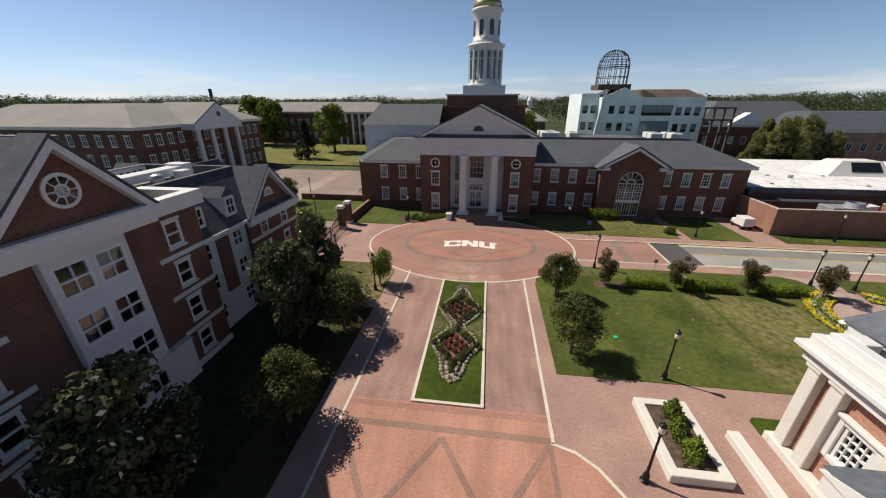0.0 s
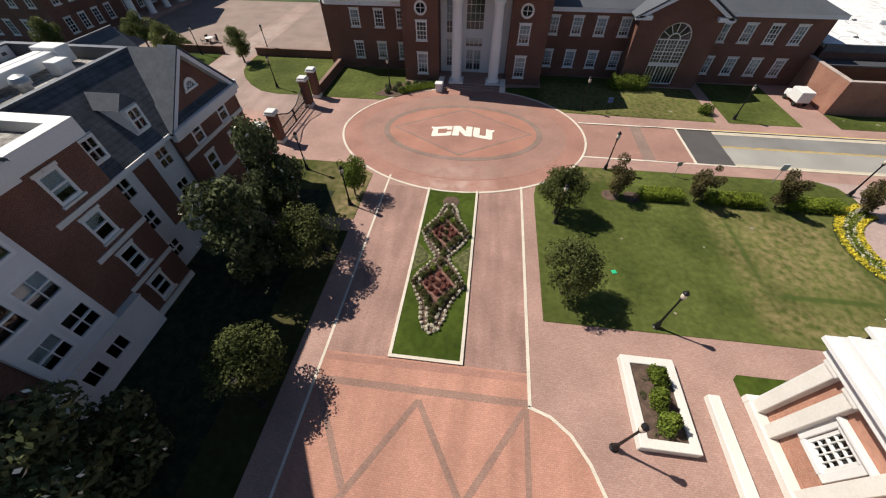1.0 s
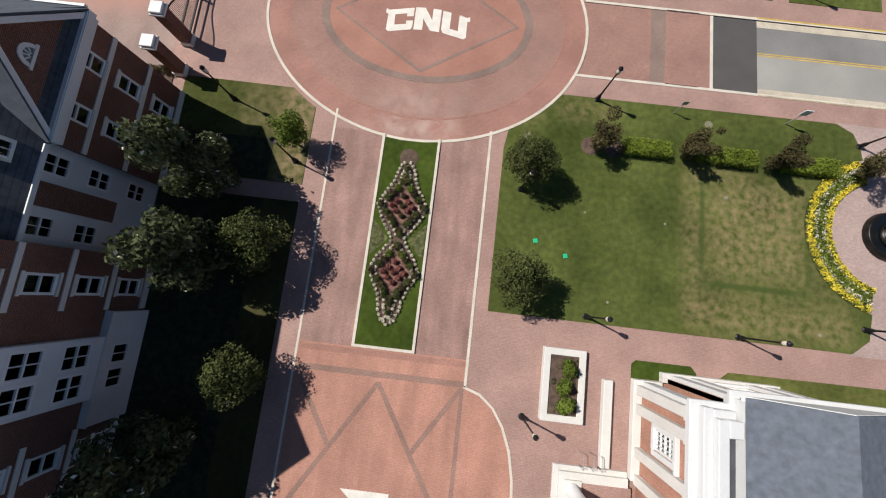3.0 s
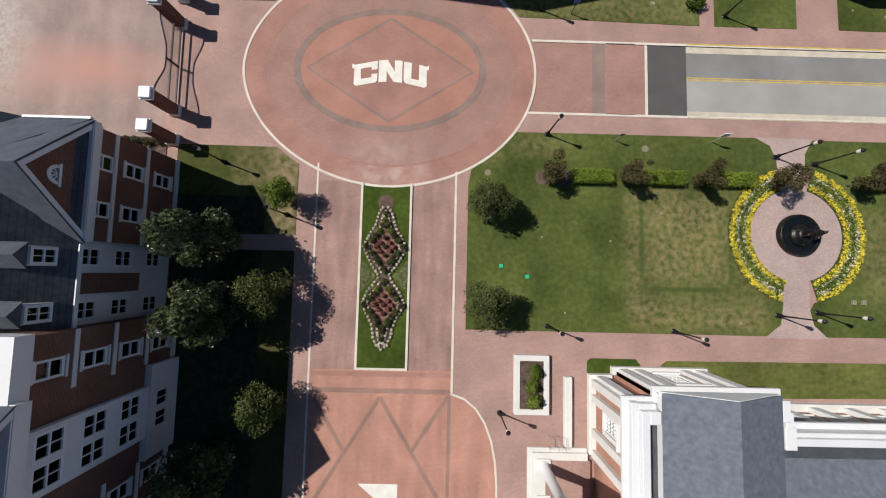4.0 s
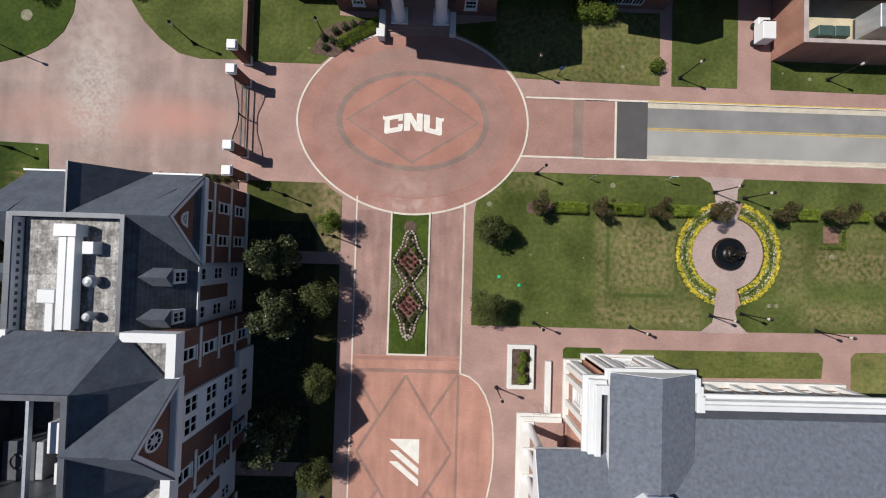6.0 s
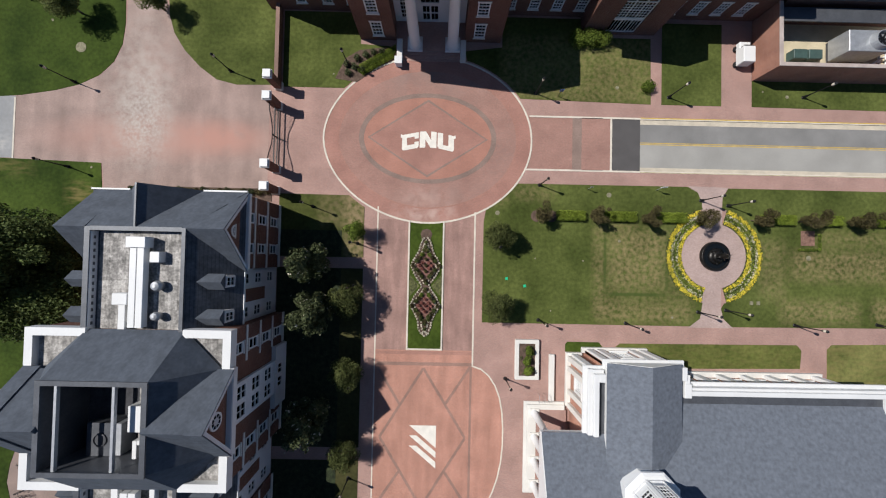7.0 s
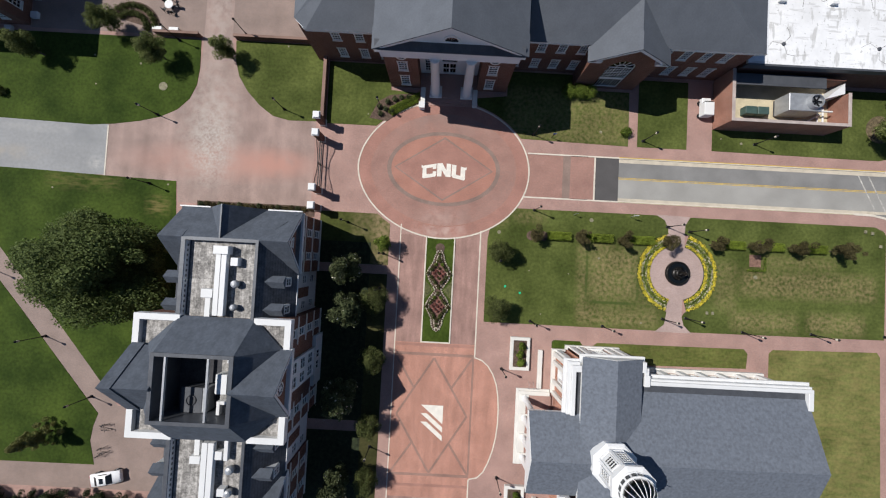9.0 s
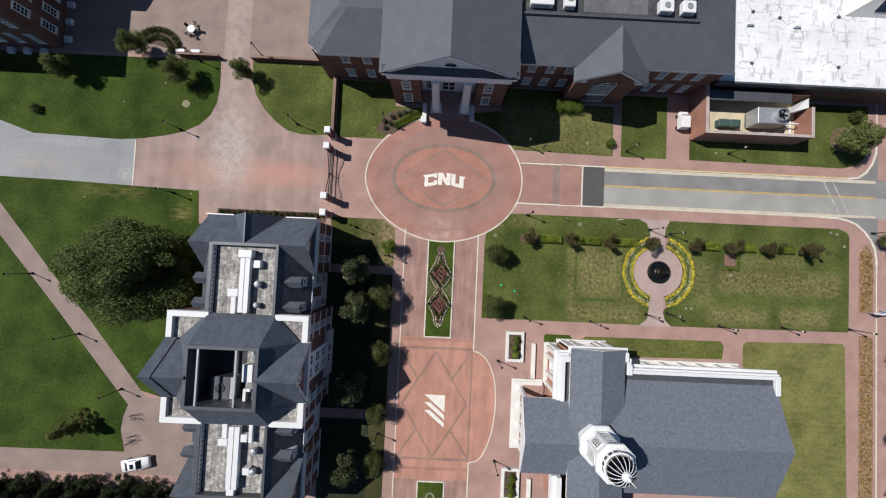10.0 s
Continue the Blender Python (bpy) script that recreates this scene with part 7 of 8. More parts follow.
for x, y in ((0, 2.7), (0, 3.35), (0, 7.75), (0.12, 8.5), (0, 13.1), (0, 13.7), (0.25, 12.7), (-0.25, 12.7), (0.45, 3.9), (-0.45, 3.9)):
    shrub("shrub", "", x, y, 0.1, 0.24, 0.46, LEAF, 23, 260, 0.06, bed)
island_s = thing("flower_island", "turf island with pale concrete edging south of the plaza", "planted island", kind="structure")
part("edging", boxes((-2.3, -2.1, -40.0, -23.6, -0.2, 0.12)), CONCRETE, island_s)
part("edging", boxes((2.1, 2.3, -40.0, -23.6, -0.2, 0.12)), CONCRETE, island_s)
part("edging", boxes((-2.1, 2.1, -23.8, -23.6, -0.2, 0.119)), CONCRETE, island_s)
part("turf", boxes((-2.1, 2.1, -40.0, -23.8, -0.1, 0.09)), GRASS, island_s, "mown green turf")
for x, y in along([(0, -25.4), (0.5, -25.7), (0.9, -26.8), (1.2, -28)], 0.29, 0) + along([(0, -25.4), (-0.5, -25.7), (-0.9, -26.8), (-1.2, -28)], 0.29, 0):
    share("flower_clump", flower_me[0], island_s, pose(x, y, 0.09))

# ---- planters and seat walls by the chapel ----
for x0, x1, y0, y1 in ((11.55, 14.55, -3.35, 1.65), (11.65, 14.6, -25.9, -20.75)):
    pl = thing("planter", "low white stone planter with evergreen shrubs", "planter", "stone planters")
    w, h = 0.48, 0.55
    bm = bmesh.new()
    band(bm, [(x0 + w, y0 + w), (x1 - w, y0 + w), (x1 - w, y1 - w), (x0 + w, y1 - w)], [(x0, y0), (x1, y0), (x1, y1), (x0, y1)], 0, h)
    part("rim", bevelled(bm, 0.03), STONE, pl)
    part("soil", boxes((x0 + w, x1 - w, y0 + w, y1 - w, 0, h - 0.1)), SOIL, pl, "dark mulch with leaves")
    for k in range(3):
        yy = y0 + w + (y1 - y0 - 2 * w) * (0.2 + 0.3 * k)
        shrub("shrub", "", (x0 + x1) / 2 + 0.12 * (-1) ** k, yy, h - 0.12, 0.64, 1.45, LEAF_LIGHT, 60 + k, 1600, 0.07, pl, cone=True)
    rng = random.Random(int(y0) + 100)
    low = [(rng.uniform(x0 + w + 0.2, x1 - w - 0.2), rng.uniform(y0 + w + 0.2, y1 - w - 0.2), h - 0.05, 0.14) for _ in range(26)]
    lo = new("ground_cover", leaves_mesh("ground_cover", low, 600, 0.05, 3, LEAF_DARK))
    lo.parent = pl
    tagged(lo, "low dark leafy ground cover", kind="stuff")
for y0, y1 in ((-6.0, -0.15), (-30, -22.4)):
    seat = part("seat_wall", bevelled(boxes((15.9, 16.55, y0, y1, 0, 0.5)), 0.05), STONE)
    tagged(seat, "low white stone seat wall on brick paving", "seat wall", "seat walls")
rack = thing("handrail", "thin curved metal handrails at the chapel steps", "handrail")
for x in (14.6, 15.3, 15.9):
    bm = bmesh.new()
    tube(bm, (x, -6.1, 0), (x, -6.1, 0.9), 0.02)
    tube(bm, (x, -6.1, 0.9), (x, -5.2, 0.8), 0.02)
    tube(bm, (x, -5.2, 0.8), (x, -5.2, 0), 0.02)
    part("rail", bm, GALV, rack)

# ---- fountain ----
fount = thing("fountain", "round black stone fountain with a dark bronze figure group", "fountain", at=(FX, FY, 0))
part("basin", lathe(bmesh.new(), ((1.84, 0), (1.88, 0.1), (1.84, 0.46), (1.8, 0.5), (1.62, 0.5), (1.57, 0.46), (1.57, 0.3)), 48), BRONZE, fount, "black stone basin rim", True)
water = part("water", lathe(bmesh.new(), ((1.57, 0.3), (1.57, 0.40)), 48), mat("dark_water", (0.006, 0.008, 0.010), 0.3, 0.05, 0.6, 3, spec=0.3), fount, "dark still water")
part("pedestal", lathe(bmesh.new(), ((1.0, 0.4), (1.06, 0.52), (0.86, 0.62), (0.66, 0.8), (0.72, 0.95), (0.38, 1.0)), 24), BRONZE, fount, "", True)
bm = lathe(bmesh.new(), ((0.3, 0.95), (0.38, 1.3), (0.27, 1.7), (0.31, 2.0), (0.16, 2.25), (0.14, 2.42), (0.06, 2.56)), 12)
tube(bm, (0.15, 0, 1.9), (0.75, 0.2, 2.0), 0.08, 0.04)
tube(bm, (-0.15, 0, 1.6), (-0.6, -0.25, 1.2), 0.12, 0.08)
tube(bm, (0.1, -0.15, 1.5), (0.45, -0.5, 1.15), 0.12, 0.08)
for a in (20, 140, 260):
    c, s_ = math.cos(radians(a)), math.sin(radians(a))
    tube(bm, (0.45 * c, 0.45 * s_, 0.85), (0.85 * c, 0.85 * s_, 0.62), 0.18, 0.1)
    tube(bm, (0.85 * c, 0.85 * s_, 0.62), (1.1 * c - 0.2 * s_, 1.1 * s_ + 0.2 * c, 0.78), 0.1, 0.04)
part("figure", bm, BRONZE, fount, "", True)
fpave = part("pavement", slab(bmesh.new(), arc(FX, FY, 4.2, 0, 354, 60), -0.1, 0.012), PALE)
fwalk = part("pavement", slab(slab(bmesh.new(), [(33.8, 3.5), (39.6, 3.5), (38.35, 4.7), (38.0, 6.0), (38.0, 8.6), (35.5, 8.6), (35.5, 6.0), (35.25, 4.7)], -0.1, 0.008), [(35.5, 16.8), (38.1, 16.8), (38.1, 18.9), (38.15, 20.2), (38.9, 21.6), (33.6, 21.7), (34.9, 20.9), (35.45, 19.6)], -0.1, 0.008), PALE)
tagged(fwalk, "pale pink brick paths to the fountain", "pavement", kind="structure")
tagged(fpave, "pale pink brick circle round the fountain", "pavement", kind="structure")
for a0, a1 in ((107, 254), (-74, 74)):
    fb = thing("flower_bed", "curved bed of yellow and white flowers round the fountain", "flower bed", "fountain flower beds")
    for r0, r1, name, material, n, size, label in ((4.25, 4.75, "yellow_flower_carpet", PETAL_Y, 1900, 0.06, "yellow flowers"), (4.25, 6.15, "leaf_carpet", LEAF_HEDGE, 9500, 0.06, "green leaves"), (4.7, 5.0, "white_flower_carpet", PETAL_W, 420, 0.05, "cream flowers"),
                                          (5.25, 5.65, "white_flower_carpet", PETAL_W, 750, 0.055, "cream flowers"), (5.6, 6.2, "yellow_flower_carpet", PETAL_Y, 2900, 0.06, "yellow flowers")):
        rng = random.Random(int(r0 * 10) + a0)
        pts = []
        for _ in range(n // 4):
            a, r = radians(rng.uniform(a0, a1)), rng.uniform(r0 + 0.05, r1 - 0.05)
            pts.append((FX + r * math.cos(a), FY + r * math.sin(a), 0.10 if name == "leaf_carpet" else 0.16, 0.11))
        ob = new(name, leaves_mesh(name, pts, n, size, int(r0 * 10), material))
        ob.parent = fb
        tagged(ob, label, kind="stuff")
    part("soil", band(bmesh.new(), arc(FX, FY, 4.2, a0, a1, 30), arc(FX, FY, 6.22, a0, a1, 30), -0.05, 0.06, False), mat("leafy_soil", (0.045, 0.055, 0.018), 0.95, 0.3, 0.4, 9, bump=0.4), fb)


# ---- lamp posts ----
def lamp_post(x, y, first=[]):
    if first:
        return copy_thing(first[0], pose(x, y, 0))
    ob = thing("street_lamp", "black iron lamp post with a round milky globe", "street lamp", "campus lamp posts", at=(x, y, 0))
    part("base", lathe(bmesh.new(), ((0.24, 0), (0.24, 0.06), (0.16, 0.12), (0.16, 0.45), (0.11, 0.6), (0.08, 0.7)), 10), BLACK, ob)
    part("pole", lathe(bmesh.new(), ((0.08, 0.6), (0.06, 2.0), (0.055, 3.2), (0.1, 3.25), (0.13, 3.35)), 8), BLACK, ob)
    part("globe", lathe(bmesh.new(), ((0.1, 3.35), (0.14, 3.44), (0.16, 3.56), (0.14, 3.7), (0.11, 3.84)), 14), GLOBE, ob, "milky globe", True)
    part("cap", lathe(bmesh.new(), ((0.19, 3.81), (0.17, 3.88), (0.09, 3.96), (0.02, 4.08)), 8), BLACK, ob)
    first.append(ob)
    return ob


for x, y in ((14.5, 4.1), (25.7, 3.9), (35.0, 5.5), (38.6, 5.8), (10.4, -3.4), (14.4, 21.4), (8.9, 13.2), (35.3, 19.85), (38.8, 19.25), (47.5, 4.05), (58.2, 4.3), (69.6, 4.5), (10.4, -19.9),
             (-8.8, 13.4), (-9.1, 8.0), (-8.6, -3.6), (-9.2, -16.2), (-14.6, 18.0), (13.7, 33.3), (31.0, 33.2), (48.6, 33.6), (-25.6, 35.2), (-45.4, 33.3), (-10.4, 36.2), (-59.9, -2.0), (-52.1, -10.8), (-68.5, 7.7), (-45.8, 22.4), (73.6, 21.0), (-32.2, 46.7), (-42.8, 45.3)):
    lamp_post(x, y)
post = thing("sign_post", "thin black post with a small blue plate", "sign post", at=(16.6, 33.0, 0))
part("pole", lathe(bmesh.new(), ((0.04, 0), (0.035, 1.9)), 6), BLACK, post)
part("plate", bevelled(boxes((-0.25, 0.25, -0.02, 0.02, 1.3, 1.9)), 0.01), mat("blue_enamel", (0.05, 0.12, 0.3), 0.4, 0.05), post, "small blue plate")
post2 = thing("sign_post", "thin grey sign post at the lawn's edge", "sign post", at=(20.6, 21.0, 0))
part("pole", lathe(bmesh.new(), ((0.035, 0), (0.03, 1.6)), 6), GALV, post2)
part("plate", boxes((-0.2, 0.2, -0.015, 0.015, 1.2, 1.6)), GALV, post2)
post3 = thing("sign_post", "short white notice board on a grey post by the walk", "sign post", at=(29.5, 21.1, 0))
part("pole", lathe(bmesh.new(), ((0.04, 0), (0.035, 1.7)), 6), GALV, post3)
part("board", bevelled(boxes((-0.3, 0.3, -0.03, 0.03, 1.35, 2.0)), 0.01), WHITE, post3, "white notice board")

# ---- west gate ----
for y in (19.9, 22.6, 30.75, 33.35):
    pillar = thing("gate_pillar", "brick gate pillar with a white stone cap", "gate pillar", "gate pillars", at=(-19.3, y, 0))
    part("shaft", boxes((-0.42, 0.42, -0.42, 0.42, 0.4, 3.1)), BRICK, pillar)
    part("base", bevelled(boxes((-0.5, 0.5, -0.5, 0.5, 0, 0.4)), 0.03), STONE, pillar, "pale stone base")
    part("cap", bevelled(boxes((-0.56, 0.56, -0.56, 0.56, 3.1, 3.3), (-0.48, 0.48, -0.48, 0.48, 3.305, 3.5)), 0.04), WHITE, pillar, "white stone cap")
for y0, y1 in ((23.1, 26.62), (30.25, 26.68)):
    leaf = thing("iron_gate", "tall dark iron gate leaf with a sweeping top rail", "gate", "gate leaves")
    n = 22
    top = lambda q: 2.55 - 0.95 * (0.5 - 0.5 * math.cos(math.pi * min(1, q * 1.15)))
    bm = bmesh.new()
    for k in range(n):
        q, r = k / n, (k + 1) / n
        tube(bm, (-19.3, y0 + (y1 - y0) * q, top(q)), (-19.3, y0 + (y1 - y0) * r, top(r)), 0.06, k=5)
    part("top_rail", bm, BLACK, leaf)
    for z in (0.15, 1.0):
        part("rail", boxes((-19.36, -19.24, min(y0, y1), max(y0, y1), z, z + 0.1)), BLACK, leaf)
    for k in range(n + 1):
        q = k / n
        yy = y0 + (y1 - y0) * q
        part("picket", boxes((-19.315, -19.285, yy - 0.012, yy + 0.012, 0.2, top(q))), BLACK, leaf)
    part("stile", boxes((-19.36, -19.24, y1 - 0.05, y1 + 0.05, 0.1, top(1))), BLACK, leaf)
gw = thing("garden_wall", "low red brick garden wall with a stone coping", "wall", kind="structure")
for x0, x1, y0, y1 in ((-19.5, -19.1, 33.9, 46.2), (-33.8, -19.35, 45.9, 46.2), (-46.3, -39.3, 45.9, 46.2)):
    part("brick_wall", boxes((x0, x1, y0, y1, 0, 1.0)), BRICK, gw)
    part("coping", bevelled(boxes((x0 - 0.06, x1 + 0.06, y0 - 0.06, y1 + 0.06, 1.003, 1.12)), 0.02), BRICK, gw, "brick coping")
for x in (-19.9,):
    pr = part("wall_pier", bevelled(boxes((x - 0.4, x + 0.4, 45.7, 46.5, 0, 1.3)), 0.04), STONE)
    tagged(pr, "short white stone pier of the garden wall", "pier", "wall piers")
wall_bed = part("planting_bed", boxes((-38.2, -19.9, 18.5, 20.15, -0.05, 0.06)), SOIL)
tagged(wall_bed, "narrow dark mulch bed along the dormitory wall", "planting bed", kind="structure")
for k in range(18):
    shrub("shrub", "low bronze-green round shrub beside the dormitory wall", -37.4 + k, 19.65 + 0.1 * math.sin(2.3 * k), 0.03, 0.42, 0.62, LEAF_RUST if k % 3 else LEAF_DARK, 90 + k % 3, 420, 0.07, group="wall shrubs")
for x in (-3.9, 4.2):
    blk = part("stair_pier", bevelled(boxes((x - 0.35, x + 0.35, 37.0, 39.6, 0, 0.75)), 0.04), STONE)
    tagged(blk, "white stone cheek block beside the hall steps", "stone block", "stair cheeks")
stand = thing("lectern_box", "small white stone box on the forecourt rim", "stone box", at=(-4.0, 36.7, 0))
part("body", bevelled(boxes((-0.4, 0.4, -0.4, 0.4, 0, 0.95)), 0.04), WHITE, stand)
part("lid", bevelled(boxes((-0.48, 0.48, -0.48, 0.48, 0.953, 1.1)), 0.03), WHITE, stand)
hb = thing("flower_bed", "planted bed of yellow-green shrubs before the hall", "flower bed")
part("soil", slab(bmesh.new(), [(-12.2, 34.6), (-9.4, 34.2), (-6.8, 36.2), (-4.2, 37.4), (-4.3, 39.0), (-9.1, 38.4), (-10.9, 37.3)], 0.0, 0.06), SOIL, hb)
for k in range(26):
    q = k / 25
    shrub("shrub", "", -8.9 + 4.3 * q, 35.3 + 2.6 * q + 0.55 * math.sin(k * 2.1) + 0.35, 0.05, 0.36, 0.42, LEAF_HEDGE if k % 3 else LEAF_LIGHT, 70 + k % 3, 260, 0.07, hb)
for k, (x, y) in enumerate(((-10.7, 36.4), (-9.7, 36.1), (-8.65, 35.7), (-9.4, 37.2), (-8.3, 37.7), (-7.25, 38.0), (-6.2, 38.1), (-10.5, 35.3))):
    shrub("round_shrub", "", x, y, 0.05, 0.44, 0.62, LEAF_DARK, 75 + k % 3, 420, 0.07, hb)


# ---- brick enclosure with cooling machines ----
enc = thing("brick_enclosure", "roofless red brick enclosure with a stone coping round machines", "enclosure")
EH = 3.7
COPING = mat("pinkish_stone_coping", (0.40, 0.335, 0.30), 0.85, 0.1, 1.2, 9)
for x0, x1, y0, y1 in ((41.9, 42.3, 35.6, 43.4), (42.3, 59.1, 35.6, 36.0), (59.1, 59.5, 35.6, 40.6)):
    part("brick_wall", boxes((x0, x1, y0, y1, 0, EH)), BRICK_ORANGE, enc)
    part("coping", bevelled(boxes((x0 - 0.03, x1 + 0.03, y0 - 0.03, y1 + 0.03, EH + 0.003, EH + 0.12)), 0.02), COPING, enc, "pale stone coping")
part("screen_panel", slab(bmesh.new(), [(56.2, 39.8), (59.05, 40.7), (59.05, 42.3)], 0.85, 3.3), WHITE, enc, "white metal screen")
part("brick_wall", boxes((42.35, 59.1, 42.6, 42.9, 0.9, 3.4)), BRICK, enc)
part("roof", boxes((42.35, 56.0, 41.2, 42.9, 3.4, 3.55)), METAL_ROOF, enc, "dark metal lean-to roof")
part("floor", boxes((42.3, 59.1, 36.0, 43.4, 0.0, 0.9)), mat("beige_concrete", (0.50, 0.43, 0.29), 0.9, 0.1, 1.5, 8), enc, "beige concrete floor")
tower_c = thing("cooling_tower", "large grey metal cooling tower with a round fan", "cooling tower", at=(52.9, 39.0, 0.9))
part("casing", bevelled(boxes((-2.4, 2.4, -1.3, 1.3, 0.3, 2.7)), 0.05), GALV, tower_c)
part("fan_stack", lathe(bmesh.new(), ((1.15, 2.7), (1.0, 3.3), (0.9, 3.3), (0.95, 2.8)), 20, pose(1.2, 0, 0)), GALV, tower_c)
for k in range(6):
    part("fan_blade", boxes((0.05, 0.88, -0.12, 0.12, 3.0, 3.03)), BLACK, tower_c).matrix_basis = pose(1.2, 0, 0, 0, 0, 60 * k)
for k in range(4):
    part("foot", boxes((-2.3 + 1.5 * k, -2.1 + 1.5 * k, -1.2, 1.2, 0, 0.3)), STEEL, tower_c)
for x in (46.3, 48.2):
    g = part("utility_box", bevelled(boxes((-0.85, 0.85, -0.6, 0.6, 0, 1.1)), 0.05), GREEN_METAL)
    g.matrix_basis = pose(x, 38.2, 0.9)
    tagged(g, "dark green metal transformer box", "utility box", "transformer boxes")
pipe = thing("pipework", "white pipes beside the cooling tower", "pipes", at=(0, 0, 0))
for a, b in (((55.3, 37.0, 1.3), (57.6, 38.4, 1.3)), ((55.3, 38.4, 2.2), (58.4, 38.4, 2.2)), ((58.2, 36.4, 1.05), (58.2, 39.6, 1.05)), ((57.3, 36.4, 1.05), (57.3, 39.4, 1.05)), ((50.6, 36.7, 1.6), (53.4, 36.9, 1.6))):
    part("pipe", tube(bmesh.new(), a, b, 0.13, k=8), WHITE, pipe)
cart = thing("utility_cart", "small white box-bodied utility cart parked on the brick walk", "cart", at=(40.1, 38.3, 0))
part("box_body", bevelled(boxes((-0.75, 0.75, -1.1, 0.9, 0.5, 1.75)), 0.05), WHITE, cart)
part("cab", bevelled(boxes((-0.7, 0.7, 0.903, 1.8, 0.4, 1.1)), 0.08), WHITE, cart)
part("windscreen", bevelled(boxes((-0.62, 0.62, 0.95, 1.05, 1.1, 1.7)), 0.02), DARKGLASS, cart)
for x in (-0.65, 0.65):
    for y in (-0.7, 1.3):
        part("wheel", lathe(bmesh.new(), ((0.28, -0.09), (0.3, 0), (0.28, 0.09)), 14, pose(x, y, 0.3, 0, 90, 0)), RUBBER, cart)

# ---- annexe with the white roof ----
annexe = thing("annexe", "low brick annexe with a bright white membrane roof", "building")
part("wall", boxes((43.0, 100, 43.6, 43.9, 0, 4.6)), BRICK, annexe)
part("wall", boxes((43.0, 43.3, 43.9, 75, 0, 4.6)), BRICK, annexe)
part("wall", boxes((99.7, 100, 43.9, 75, 0, 4.6)), BRICK, annexe)
part("roof", boxes((43.0, 100.2, 43.5, 75, 4.6, 5.0)), MEMBRANE, annexe, "white membrane roof with grey patches")
part("fascia", boxes((42.8, 100.3, 43.2, 43.49, 4.3, 5.12)), METAL_ROOF, annexe, "dark metal roof edge")
for k, (x, y) in enumerate(((48.1, 55), (48, 46.6), (61.9, 54.8), (61.9, 46.6), (52.4, 54.2), (74, 54.8), (74, 46.6), (86, 50))):
    dr = part("roof_drain", lathe(bmesh.new(), ((0.3, 0), (0.25, 0.12), (0.1, 0.16)), 10), METAL_ROOF, annexe, "dark roof drain")
    dr.matrix_basis = pose(x, y, 5.0)
    for j in range(3):
        a = radians(50 * k + 120 * j)
        part("seam", ribbon(bmesh.new(), [(x, y), (x + 1.6 * math.cos(a), y + 1.6 * math.sin(a)), (x + 2.6 * math.cos(a + 0.5), y + 2.6 * math.sin(a + 0.5))], 0.06, 4.99, 5.008), ASPHALT, annexe, "dirty roof seam")
sky_l = thing("roof_skylight", "cream rooflight house with a dark glazed slope", "skylight", at=pose(67.8, 58.4, 5.0) @ Matrix.Diagonal((0.85, 0.85, 0.95, 1)))
part("body", solid(bmesh.new(), [(-6, -4, 0), (6, -4, 0), (6, 4, 0), (-6, 4, 0), (-2.5, -2, 2.6), (5.0, -2, 2.6), (5.0, 2, 2.6), (-2.5, 2, 2.6)], ((0, 1, 5, 4), (1, 2, 6, 5), (2, 3, 7, 6), (3, 0, 4, 7), (4, 5, 6, 7), (3, 2, 1, 0))), STONE, sky_l)
part("glazing", solid(bmesh.new(), [(-1.2, -3.53, 0.75), (4.6, -3.53, 0.75), (4.3, -2.25, 2.4), (-1.0, -2.25, 2.4), (-1.2, -3.3, 0.75), (4.6, -3.3, 0.75), (4.3, -2.0, 2.4), (-1.0, -2.0, 2.4)], ((0, 1, 2, 3), (7, 6, 5, 4), (0, 4, 5, 1), (1, 5, 6, 2), (2, 6, 7, 3), (3, 7, 4, 0))), DARKGLASS, sky_l, "dark glazing")
for x, y in ((47.5, 43.3), (55, 43.3)):
    vent = part("roof_vent_box", bevelled(boxes((-0.5, 0.5, -0.2, 0.2, 0, 0.5)), 0.04), WHITE)
    vent.matrix_basis = pose(x, y + 9.5, 5.0)
    tagged(vent, "small white roof vent box", "roof machine")
# machines behind the hall's east ridge
for k, (x, y, w, d) in enumerate(((12.4, 50.0, 1.6, 1.2), (16.2, 50.0, 0.75, 1.3), (29.6, 49.5, 0.95, 0.85), (32.7, 49.5, 0.9, 0.85), (29.8, 51.9, 0.95, 0.85), (32.8, 51.9, 0.95, 0.85), (12.2, 53.2, 1.5, 1.0))):
    mach = part("roof_vent_box", bevelled(boxes((-w, w, -d, d, 0, 0.9)), 0.06), WHITE)
    part("service_panel", boxes((-w * 0.7, w * 0.7, -d - 0.03, -d + 0.01, 0.2, 0.7)), GALV, mach, "grey service panel")
    part("fan_grille", lathe(bmesh.new(), ((d * 0.5, 0.9), (d * 0.5, 0.98), (d * 0.42, 1.0), (d * 0.42, 0.94)), 14), GALV, mach, "round fan grille")
    mach.matrix_basis = pose(x, y, 11.62)
    tagged(mach, "white machine box on the hall's flat roof", "roof machine", "hall roof machines")

